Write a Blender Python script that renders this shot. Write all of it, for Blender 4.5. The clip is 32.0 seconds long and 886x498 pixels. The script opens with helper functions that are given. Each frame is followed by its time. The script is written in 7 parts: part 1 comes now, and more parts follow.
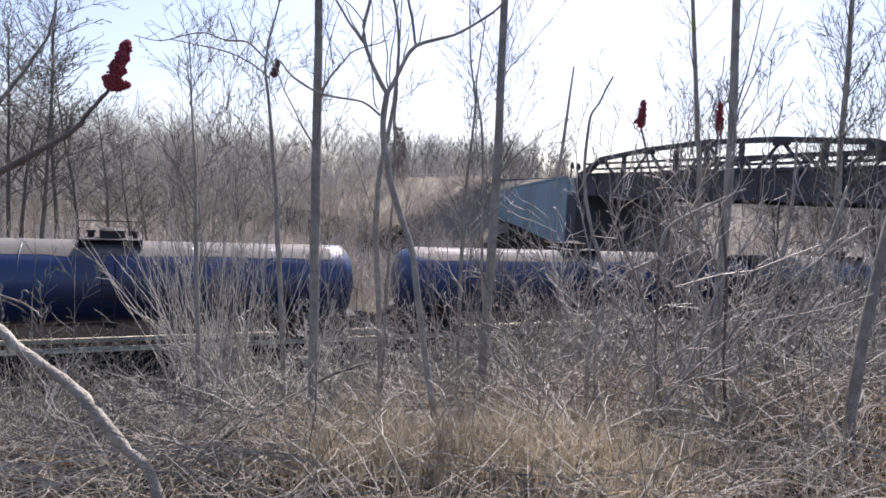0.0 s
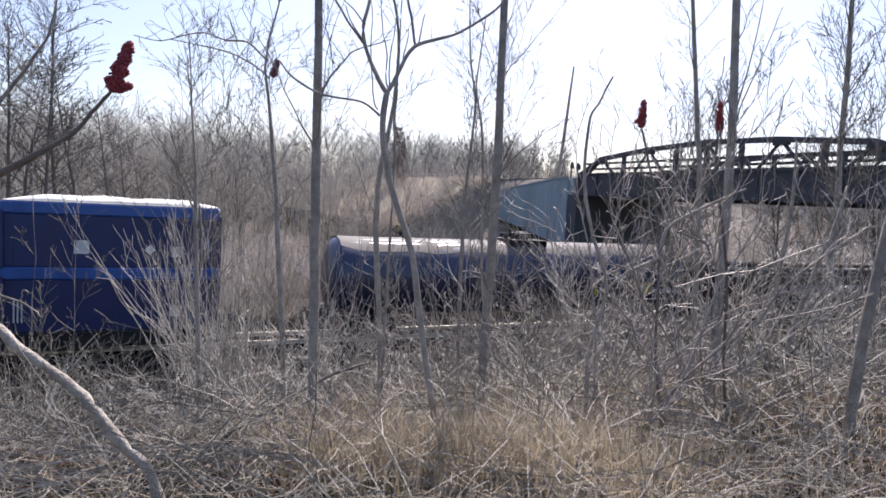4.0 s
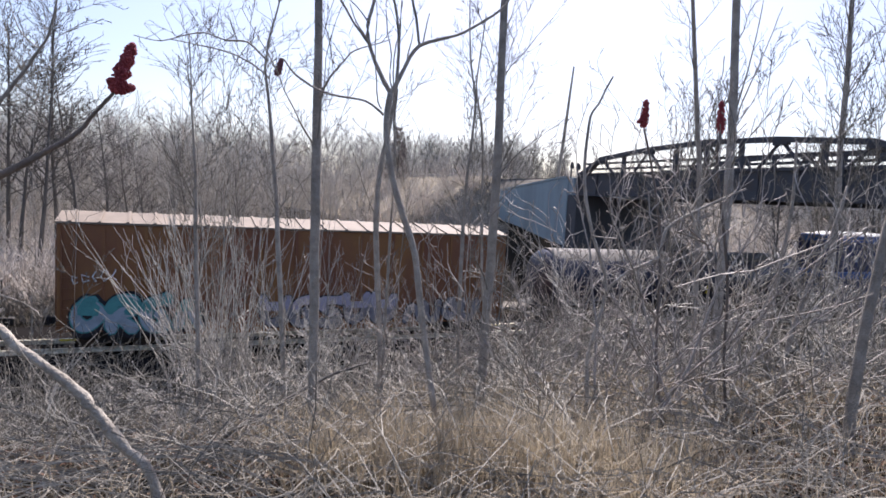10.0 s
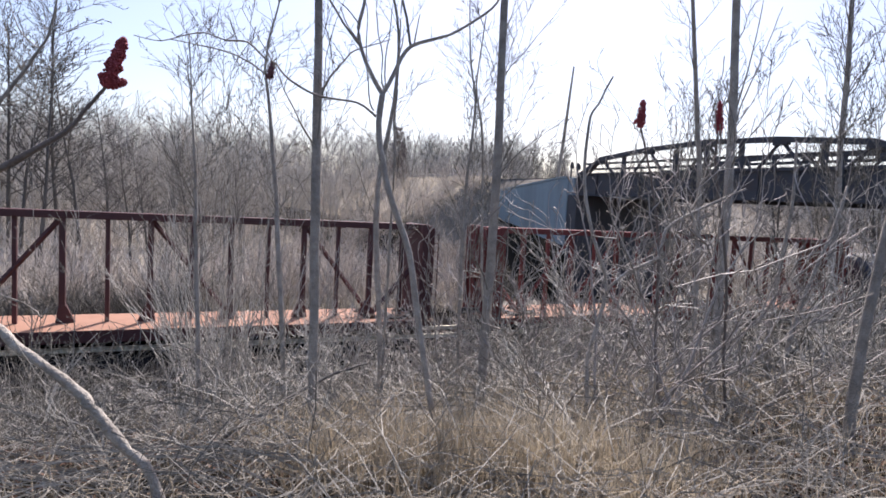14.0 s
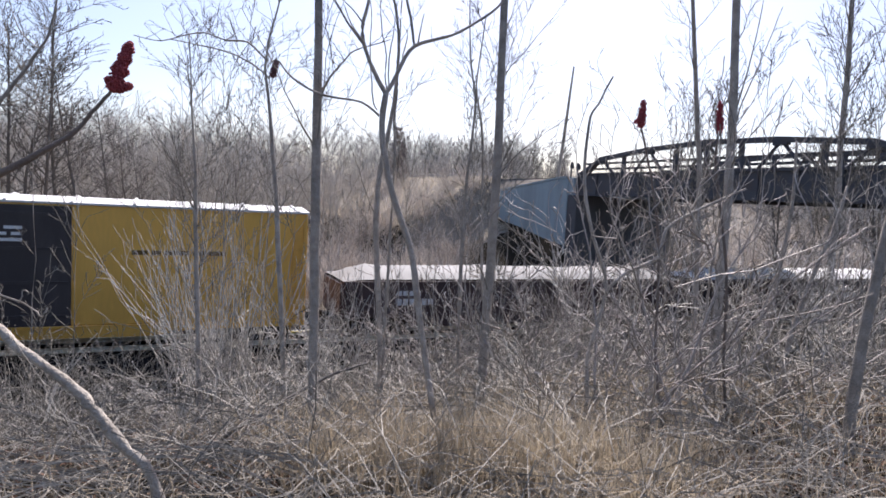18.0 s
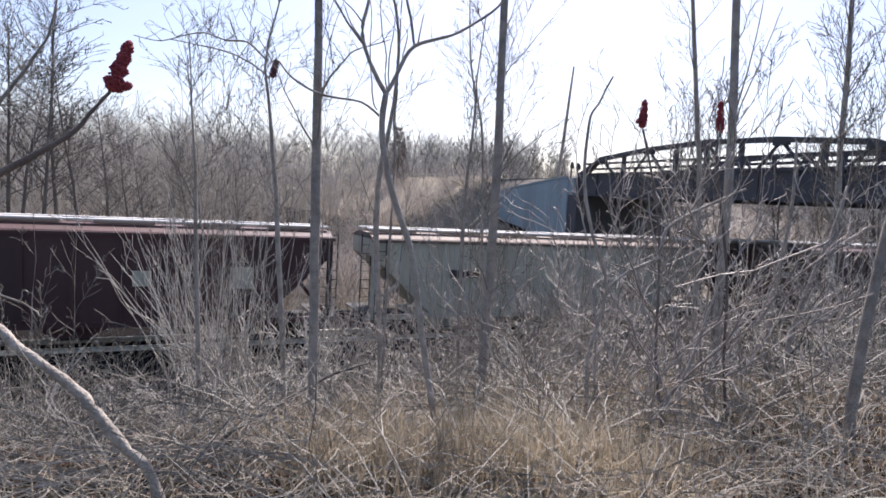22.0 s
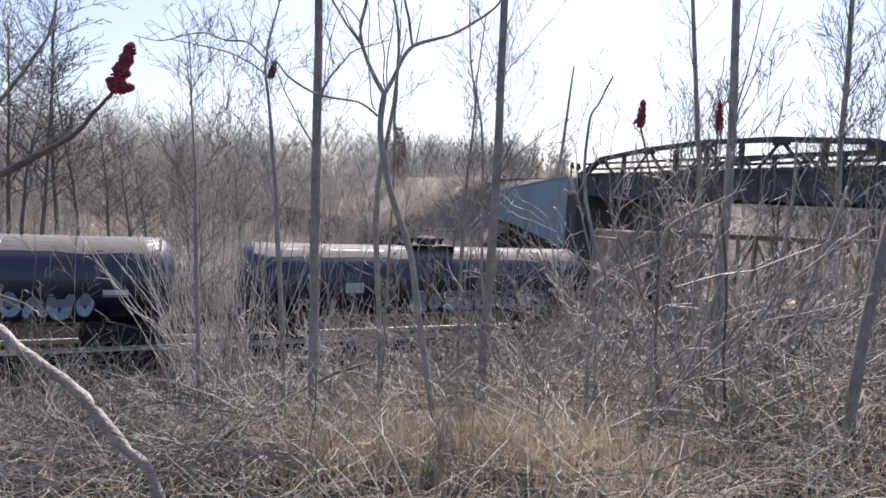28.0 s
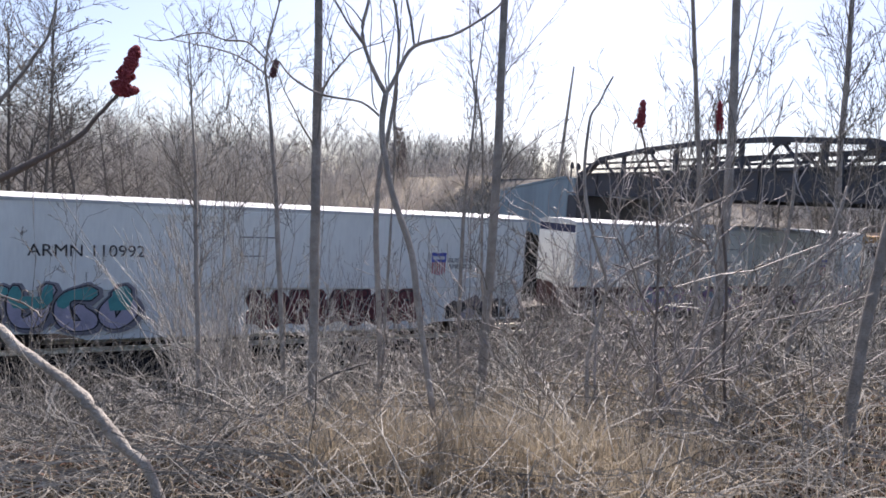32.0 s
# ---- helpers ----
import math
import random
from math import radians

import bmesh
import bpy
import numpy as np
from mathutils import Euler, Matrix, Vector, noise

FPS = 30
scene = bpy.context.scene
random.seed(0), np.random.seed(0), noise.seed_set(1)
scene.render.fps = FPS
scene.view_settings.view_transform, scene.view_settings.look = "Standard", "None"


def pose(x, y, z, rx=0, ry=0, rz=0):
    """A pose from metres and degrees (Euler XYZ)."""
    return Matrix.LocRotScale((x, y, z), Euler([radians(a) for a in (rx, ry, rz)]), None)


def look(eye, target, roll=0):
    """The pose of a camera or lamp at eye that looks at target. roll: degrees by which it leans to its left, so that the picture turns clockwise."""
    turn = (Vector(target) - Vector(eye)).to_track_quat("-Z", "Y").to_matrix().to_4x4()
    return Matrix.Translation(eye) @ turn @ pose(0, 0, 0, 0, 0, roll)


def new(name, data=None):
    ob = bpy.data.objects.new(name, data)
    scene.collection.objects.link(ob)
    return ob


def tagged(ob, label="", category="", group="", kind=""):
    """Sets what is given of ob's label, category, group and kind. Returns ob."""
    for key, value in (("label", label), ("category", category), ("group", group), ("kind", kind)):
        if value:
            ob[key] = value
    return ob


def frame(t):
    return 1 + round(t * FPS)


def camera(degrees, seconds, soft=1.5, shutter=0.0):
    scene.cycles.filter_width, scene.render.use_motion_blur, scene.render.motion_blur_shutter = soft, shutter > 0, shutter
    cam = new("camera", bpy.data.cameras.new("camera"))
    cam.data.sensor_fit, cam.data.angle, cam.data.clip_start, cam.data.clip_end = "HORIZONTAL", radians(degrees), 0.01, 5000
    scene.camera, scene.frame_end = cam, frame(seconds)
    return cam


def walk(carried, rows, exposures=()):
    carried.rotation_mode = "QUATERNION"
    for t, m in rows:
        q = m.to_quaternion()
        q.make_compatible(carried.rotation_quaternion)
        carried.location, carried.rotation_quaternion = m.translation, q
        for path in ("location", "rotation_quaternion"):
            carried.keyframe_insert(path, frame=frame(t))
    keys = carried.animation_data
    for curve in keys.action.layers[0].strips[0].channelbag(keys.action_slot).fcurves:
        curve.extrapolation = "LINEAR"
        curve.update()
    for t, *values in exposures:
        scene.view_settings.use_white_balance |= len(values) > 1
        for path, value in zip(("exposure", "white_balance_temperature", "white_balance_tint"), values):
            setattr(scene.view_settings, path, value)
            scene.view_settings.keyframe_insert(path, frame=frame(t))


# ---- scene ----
# Plan: x runs along the railway in the train's direction, y away from the camera's bank, z = 0 at rail top.
EYE = (0.0, 0.0, 5.94)
AIM = (0.4092, 0.9089, -0.0805)
cam = camera(71.14, 32.0, soft=1.7, shutter=0.0)
stand = look(EYE, [EYE[i] + AIM[i] for i in range(3)], 3.27)
walk(cam, [(0.0, stand), (32.0, stand)], exposures=[(0.0, 0.76, 6200.0, 21.0), (32.0, 0.76, 6200.0, 21.0)])

# ---- light ----
SUN_TURN, SUN_HIGH = radians(33.0), radians(51.0)   # from +y towards +x, above the horizon
world = bpy.data.worlds.new("sky")
scene.world = world
world.use_nodes = True
wn = world.node_tree.nodes
sky = wn.new("ShaderNodeTexSky")
sky.sky_type, sky.sun_disc = "NISHITA", False
sky.sun_elevation, sky.sun_rotation = SUN_HIGH, SUN_TURN
sky.air_density, sky.dust_density, sky.ozone_density = 1.0, 1.8, 1.2
world.node_tree.links.new(sky.outputs[0], wn["Background"].inputs[0])
wn["Background"].inputs[1].default_value = 0.105
sun = new("sun", bpy.data.lights.new("sun", "SUN"))
sun.data.energy, sun.data.angle, sun.data.color = 4.6, radians(0.6), (1.0, 0.94, 0.85)
sun_dir = Vector((math.sin(SUN_TURN) * math.cos(SUN_HIGH), math.cos(SUN_TURN) * math.cos(SUN_HIGH), math.sin(SUN_HIGH)))
sun.matrix_world = look(sun_dir * 60, (0, 0, 0))


# ---- materials ----
def mat(name, base, rough=0.6, metal=0.0, second=None, amount=0.5, scale=1.2, fine=25.0, bump=0.15, vary=0.12, streak=0.0, spec=0.5, island=False, coat=0.0, thin=0.0):
    """A painted, weathered or grown surface: base colour, a second colour in patches (streaked upright if streak > 0), fine grain and relief."""
    m = bpy.data.materials.new(name)
    m.use_nodes = True
    n, l = m.node_tree.nodes, m.node_tree.links
    b = n["Principled BSDF"]
    second = second or tuple(c * 0.55 for c in base)
    co = n.new("ShaderNodeTexCoord")
    mp = n.new("ShaderNodeMapping")
    info = n.new("ShaderNodeObjectInfo")
    l.new(co.outputs["Object"], mp.inputs[0])
    mp.inputs["Scale"].default_value = (1, 1, max(0.08, 1 - streak))
    shift = n.new("ShaderNodeVectorMath")
    shift.operation = "SCALE"
    comb = n.new("ShaderNodeCombineXYZ")
    for i in range(3):
        l.new(info.outputs["Random"], comb.inputs[i])
    l.new(comb.outputs[0], shift.inputs[0])
    shift.inputs["Scale"].default_value = 37.0
    l.new(shift.outputs[0], mp.inputs["Location"])
    big = n.new("ShaderNodeTexNoise")
    big.inputs["Scale"].default_value, big.inputs["Detail"].default_value, big.inputs["Roughness"].default_value = scale, 6, 0.65
    small = n.new("ShaderNodeTexNoise")
    small.inputs["Scale"].default_value, small.inputs["Detail"].default_value = fine, 4
    l.new(mp.outputs[0], big.inputs["Vector"])
    l.new(mp.outputs[0], small.inputs["Vector"])
    ramp = n.new("ShaderNodeMapRange")
    ramp.inputs["From Min"].default_value, ramp.inputs["From Max"].default_value = 0.62 - 0.3 * amount, 0.75
    l.new(big.outputs[0], ramp.inputs["Value"])
    mix = n.new("ShaderNodeMix")
    mix.data_type = "RGBA"
    mix.inputs["A"].default_value, mix.inputs["B"].default_value = (*base, 1), (*second, 1)
    l.new(ramp.outputs[0], mix.inputs["Factor"])
    hsv = n.new("ShaderNodeHueSaturation")
    l.new(mix.outputs["Result"], hsv.inputs["Color"])
    add = n.new("ShaderNodeMath")
    add.operation = "MULTIPLY_ADD"
    l.new(small.outputs[0], add.inputs[0])
    add.inputs[1].default_value, add.inputs[2].default_value = 2 * vary, 1 - vary
    if vary > 0.15:
        add2 = n.new("ShaderNodeMath")
        add2.operation = "MULTIPLY_ADD"
        if island:
            geo = n.new("ShaderNodeNewGeometry")
            l.new(geo.outputs["Random Per Island"], add2.inputs[0])
        else:
            l.new(info.outputs["Random"], add2.inputs[0])
        add2.inputs[1].default_value = vary * (3.2 if island else 1.5)
        l.new(add.outputs[0], add2.inputs[2])
        sub = n.new("ShaderNodeMath")
        sub.operation = "SUBTRACT"
        l.new(add2.outputs[0], sub.inputs[0])
        sub.inputs[1].default_value = vary * (1.6 if island else 0.75)
        l.new(sub.outputs[0], hsv.inputs["Value"])
    else:
        l.new(add.outputs[0], hsv.inputs["Value"])
    l.new(hsv.outputs[0], b.inputs["Base Color"])
    rr = n.new("ShaderNodeMapRange")
    rr.inputs["To Min"].default_value, rr.inputs["To Max"].default_value = max(0.05, rough - 0.12), min(1, rough + 0.15)
    l.new(small.outputs[0], rr.inputs["Value"])
    l.new(rr.outputs[0], b.inputs["Roughness"])
    b.inputs["Metallic"].default_value = metal
    b.inputs["Specular IOR Level"].default_value = spec
    b.inputs["Coat Weight"].default_value, b.inputs["Coat Roughness"].default_value = coat, 0.12
    if bump:
        bp = n.new("ShaderNodeBump")
        bp.inputs["Strength"].default_value, bp.inputs["Distance"].default_value = bump, 0.02
        l.new(small.outputs[0], bp.inputs["Height"])
        l.new(bp.outputs[0], b.inputs["Normal"])
    if thin:      # blades and leaves let some light through
        tr, mx = n.new("ShaderNodeBsdfTranslucent"), n.new("ShaderNodeMixShader")
        mx.inputs[0].default_value = thin
        l.new(hsv.outputs[0], tr.inputs["Color"])
        l.new(b.outputs[0], mx.inputs[1])
        l.new(tr.outputs[0], mx.inputs[2])
        l.new(mx.outputs[0], n["Material Output"].inputs[0])
    return m


M = {
    "bark": mat("grey_bark", (0.44, 0.39, 0.33), 0.8, second=(0.22, 0.19, 0.155), amount=0.75, scale=9, fine=80, bump=0.9, vary=0.24),
    "bark_pale": mat("pale_bark", (0.42, 0.375, 0.31), 0.8, second=(0.16, 0.135, 0.105), amount=0.75, scale=9, fine=60, bump=0.9, vary=0.2),
    "stem": mat("shrub_stem", (0.56, 0.52, 0.45), 0.6, spec=0.4, second=(0.15, 0.135, 0.12), amount=0.5, scale=1.5, fine=30, bump=0.2, vary=0.2, island=True),
    "stem_dark": mat("dark_shrub_stem", (0.20, 0.185, 0.155), 0.75, spec=0.3, second=(0.10, 0.09, 0.075), amount=0.5, scale=1.5, fine=30, bump=0.2, vary=0.2, island=True),
    "stalk": mat("fallen_stalk", (0.31, 0.287, 0.24), 0.65, spec=0.35, second=(0.04, 0.037, 0.031), amount=0.65, scale=1.2, fine=30, bump=0.2, vary=0.25, island=True),
    "stem_red": mat("reddish_stem", (0.30, 0.265, 0.235), 0.65, spec=0.35, second=(0.46, 0.425, 0.38), amount=0.5, scale=1.5, fine=30, bump=0.2, vary=0.2, island=True),
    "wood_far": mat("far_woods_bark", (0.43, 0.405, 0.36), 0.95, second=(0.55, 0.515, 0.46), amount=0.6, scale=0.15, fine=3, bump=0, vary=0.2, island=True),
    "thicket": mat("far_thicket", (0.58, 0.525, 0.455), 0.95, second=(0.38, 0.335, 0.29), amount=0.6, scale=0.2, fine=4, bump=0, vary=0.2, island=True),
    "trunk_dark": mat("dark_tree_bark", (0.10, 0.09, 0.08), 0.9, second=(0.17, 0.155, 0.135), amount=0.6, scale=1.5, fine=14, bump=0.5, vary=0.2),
    "leaf": mat("dead_leaf", (0.20, 0.115, 0.075), 0.8, second=(0.27, 0.21, 0.155), amount=0.6, scale=2.0, fine=30, bump=0, vary=0.25, island=True, thin=0.3),
    "juniper": mat("dark_conifer_foliage", (0.25, 0.21, 0.185), 0.9, second=(0.32, 0.27, 0.24), amount=0.6, scale=1.0, fine=10, bump=0, vary=0.2, island=True),
    "twig_dark": mat("sky_twig", (0.22, 0.20, 0.165), 0.8, second=(0.13, 0.115, 0.095), amount=0.6, scale=1.5, fine=20, bump=0, vary=0.2, island=True),
    "fine_twig": mat("fine_far_twig", (0.18, 0.17, 0.15), 0.8, second=(0.12, 0.11, 0.095), amount=0.6, scale=0.5, fine=8, bump=0, vary=0.2, island=True),
    "straw": mat("dry_grass_blade", (0.44, 0.37, 0.26), 0.75, second=(0.17, 0.14, 0.10), amount=0.6, scale=0.8, fine=18, bump=0, vary=0.2, island=True, thin=0.4),
    "pale_straw": mat("bleached_grass_blade", (0.52, 0.47, 0.38), 0.8, second=(0.33, 0.29, 0.22), amount=0.6, scale=0.25, fine=6, bump=0, vary=0.2, island=True, thin=0.45),
    "embankment": mat("matted_pale_grass", (0.265, 0.24, 0.20), 0.95, second=(0.16, 0.142, 0.118), amount=0.6, scale=0.6, fine=7, bump=1.0, vary=0.2, spec=0.1),
    "sumac_stem": mat("velvety_brown_stem", (0.19, 0.155, 0.13), 0.9, second=(0.12, 0.095, 0.08), amount=0.6, scale=9, fine=80, bump=0.6, vary=0.2),
    "berry_dark": mat("withered_fruit", (0.26, 0.12, 0.13), 0.85, second=(0.16, 0.08, 0.085), amount=0.6, scale=40, fine=160, bump=0.6, vary=0.15),
    "berry": mat("sumac_fruit", (0.40, 0.075, 0.085), 0.85, second=(0.25, 0.035, 0.045), amount=0.6, scale=40, fine=160, bump=0.6, vary=0.15),
    # litter colour kept near black: it holds the shade of the dense brush
    "ground": mat("shade_dark_leaf_litter", (0.034, 0.030, 0.024), 0.95, second=(0.018, 0.016, 0.013), amount=0.8, scale=0.7, fine=14, bump=0.8, vary=0.15, spec=0.0),
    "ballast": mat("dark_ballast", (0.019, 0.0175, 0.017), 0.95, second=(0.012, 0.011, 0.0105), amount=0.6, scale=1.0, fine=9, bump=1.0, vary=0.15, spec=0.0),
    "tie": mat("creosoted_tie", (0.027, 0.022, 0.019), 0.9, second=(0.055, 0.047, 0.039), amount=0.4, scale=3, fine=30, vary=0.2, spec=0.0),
    "rail": mat("worn_rail_steel", (0.84, 0.79, 0.62), 0.42, 0.35, second=(0.5, 0.43, 0.33), amount=0.4, scale=2, fine=40),
    "asphalt": mat("road_asphalt", (0.07, 0.07, 0.072), 0.9, second=(0.11, 0.105, 0.1), amount=0.6, scale=0.5, fine=30, bump=0.4),
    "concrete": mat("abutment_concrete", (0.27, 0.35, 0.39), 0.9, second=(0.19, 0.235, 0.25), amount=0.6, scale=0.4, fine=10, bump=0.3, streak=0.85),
    # the same concrete made darker: shade of the abutment's front face in its colour
    "concrete_dark": mat("shaded_dark_concrete", (0.10, 0.105, 0.115), 0.9, second=(0.06, 0.06, 0.065), amount=0.6, scale=0.5, fine=10, bump=0.3, streak=0.85),
    "bridge": mat("dark_bridge_steel", (0.065, 0.068, 0.078), 0.65, 0.1, second=(0.085, 0.065, 0.055), amount=0.5, scale=1.5, fine=20),
    "galv": mat("galvanised_steel", (0.42, 0.43, 0.44), 0.5, 0.6, scale=2, fine=30),
    "snow_tarp": mat("white_cover", (0.62, 0.62, 0.59), 0.65, second=(0.44, 0.44, 0.42), amount=0.5, scale=0.8, fine=8, bump=0.4),
    "cover_grey": mat("dusty_grey_cover", (0.22, 0.22, 0.205), 0.7, second=(0.21, 0.21, 0.2), amount=0.5, scale=0.8, fine=8, bump=0.4),
    "black": mat("navy_black_tank_paint", (0.010, 0.018, 0.066), 0.4, second=(0.018, 0.016, 0.022), amount=0.5, scale=0.7, fine=14, bump=0.015, streak=0.8, spec=0.9, coat=0.4),
    "black_dirty": mat("dusty_black_paint", (0.012, 0.014, 0.042), 0.45, second=(0.032, 0.026, 0.025), amount=0.6, scale=0.6, fine=14, bump=0.02, streak=0.8, spec=0.8, coat=0.35),
    "tank_blue": mat("faded_blue_tank_paint", (0.016, 0.042, 0.135), 0.45, second=(0.03, 0.03, 0.05), amount=0.6, scale=0.4, fine=14, bump=0.02, streak=0.6, spec=0.8, coat=0.3),
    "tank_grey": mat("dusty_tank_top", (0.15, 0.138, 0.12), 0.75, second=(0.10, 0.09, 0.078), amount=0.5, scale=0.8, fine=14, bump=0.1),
    "under": mat("underframe_black", (0.022, 0.02, 0.019), 0.75, second=(0.06, 0.05, 0.042), amount=0.5, scale=1.5, fine=20, bump=0.3),
    "wheel": mat("wheel_steel", (0.09, 0.065, 0.05), 0.6, 0.5, second=(0.05, 0.04, 0.035), scale=3, fine=30),
    "blue": mat("container_blue", (0.024, 0.038, 0.125), 0.5, second=(0.042, 0.034, 0.07), amount=0.5, scale=0.6, fine=12, bump=0.1, streak=0.7),
    "blue_top": mat("container_light_blue", (0.04, 0.12, 0.36), 0.5, second=(0.025, 0.06, 0.24), amount=0.4, scale=0.6, fine=12, bump=0.1),
    "teal": mat("turquoise_tarp", (0.20, 0.33, 0.36), 0.55, second=(0.32, 0.40, 0.42), amount=0.6, scale=0.8, fine=8, bump=0.4),
    "white": mat("white_reefer_paint", (0.90, 0.89, 0.81), 0.45, second=(0.80, 0.79, 0.715), amount=0.45, scale=0.5, fine=10, bump=0.05, streak=0.8),
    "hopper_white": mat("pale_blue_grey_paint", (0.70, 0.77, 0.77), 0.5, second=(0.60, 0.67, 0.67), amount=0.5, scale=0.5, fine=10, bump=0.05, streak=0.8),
    "hopper_rust": mat("rusty_grey_paint", (0.165, 0.115, 0.085), 0.7, second=(0.30, 0.25, 0.20), amount=0.6, scale=0.8, fine=12, bump=0.1, streak=0.88),
    "hopper_grey": mat("weathered_grey_paint", (0.56, 0.535, 0.40), 0.65, second=(0.34, 0.29, 0.21), amount=0.5, scale=0.8, fine=12, bump=0.1, streak=0.88),
    "hopper_maroon": mat("faded_maroon_paint", (0.092, 0.042, 0.038), 0.6, second=(0.06, 0.034, 0.03), amount=0.6, scale=0.7, fine=12, bump=0.1, streak=0.85),
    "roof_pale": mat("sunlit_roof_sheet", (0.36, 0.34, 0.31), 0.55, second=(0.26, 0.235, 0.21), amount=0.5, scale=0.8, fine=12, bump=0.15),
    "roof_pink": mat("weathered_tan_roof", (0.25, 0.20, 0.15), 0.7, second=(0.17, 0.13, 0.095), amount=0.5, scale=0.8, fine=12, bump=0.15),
    "boxcar_brown": mat("rusty_brown_paint", (0.22, 0.085, 0.045), 0.65, second=(0.34, 0.16, 0.04), amount=0.75, scale=0.35, fine=12, bump=0.12, streak=0.6),
    "boxcar_orange": mat("faded_orange_paint", (0.44, 0.18, 0.02), 0.6, second=(0.25, 0.09, 0.02), amount=0.6, scale=0.5, fine=12, bump=0.12, streak=0.85),
    "yellow": mat("boxcar_yellow", (0.80, 0.44, 0.08), 0.5, second=(0.66, 0.35, 0.065), amount=0.5, scale=0.5, fine=10, bump=0.06, streak=0.8),
    "door_black": mat("black_door_paint", (0.038, 0.03, 0.03), 0.55, second=(0.07, 0.058, 0.054), amount=0.5, scale=1.0, fine=12, bump=0.1, streak=0.8),
    "red": mat("flatcar_red", (0.20, 0.038, 0.03), 0.6, second=(0.13, 0.035, 0.028), amount=0.5, scale=0.7, fine=12, bump=0.1),
    "red_brown": mat("faded_red_brown", (0.10, 0.034, 0.032), 0.65, second=(0.07, 0.03, 0.026), amount=0.6, scale=0.7, fine=12, bump=0.1),
    "letter_brown": mat("faded_brown_lettering", (0.14, 0.075, 0.02), 0.6, second=(0.2, 0.11, 0.03), scale=3, fine=20, bump=0),
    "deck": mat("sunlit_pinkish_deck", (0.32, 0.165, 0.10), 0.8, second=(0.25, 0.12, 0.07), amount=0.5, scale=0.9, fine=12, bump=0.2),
    "tan": mat("tan_bulkhead", (0.42, 0.33, 0.22), 0.7, second=(0.3, 0.22, 0.15), amount=0.5, scale=0.9, fine=12, bump=0.2),
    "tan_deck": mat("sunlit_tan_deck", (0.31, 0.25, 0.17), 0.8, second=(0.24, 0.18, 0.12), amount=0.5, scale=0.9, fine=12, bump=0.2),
    "gon": mat("gondola_dark_paint", (0.066, 0.040, 0.038), 0.6, second=(0.095, 0.06, 0.053), amount=0.6, scale=0.7, fine=12, bump=0.12, streak=0.8),
    "rust": mat("rust_patch", (0.33, 0.14, 0.05), 0.85, second=(0.2, 0.08, 0.04), amount=0.6, scale=1.5, fine=18, bump=0.2),
    "loco": mat("locomotive_blue", (0.018, 0.026, 0.075), 0.4, second=(0.03, 0.035, 0.07), amount=0.5, scale=0.8, fine=12, bump=0.05, streak=0.7),
    "loco_yellow": mat("locomotive_yellow", (0.46, 0.23, 0.02), 0.45, second=(0.33, 0.15, 0.02), amount=0.4, scale=0.8, fine=12, bump=0.05),
    "letter_white": mat("white_lettering", (0.7, 0.7, 0.68), 0.6, second=(0.45, 0.45, 0.44), amount=0.5, scale=3, fine=20, bump=0),
    "letter_black": mat("black_lettering", (0.02, 0.02, 0.022), 0.6, second=(0.05, 0.05, 0.05), amount=0.4, scale=3, fine=20, bump=0),
    "yellow_mark": mat("yellow_marking", (0.65, 0.5, 0.04), 0.6, second=(0.5, 0.38, 0.04), scale=3, fine=20, bump=0),
    "mark_red": mat("red_marking", (0.5, 0.04, 0.04), 0.6, scale=3, fine=20, bump=0),
    "mark_blue": mat("blue_marking", (0.06, 0.09, 0.4), 0.6, scale=3, fine=20, bump=0),
    "chrome": mat("bright_metal", (0.6, 0.6, 0.6), 0.25, 0.9, scale=3, fine=30, bump=0),
    "car_paint": mat("dark_car_paint", (0.02, 0.022, 0.028), 0.25, second=(0.03, 0.03, 0.035), scale=2, fine=20, bump=0),
    "tyre": mat("tyre_rubber", (0.018, 0.018, 0.018), 0.85, scale=8, fine=60),
}


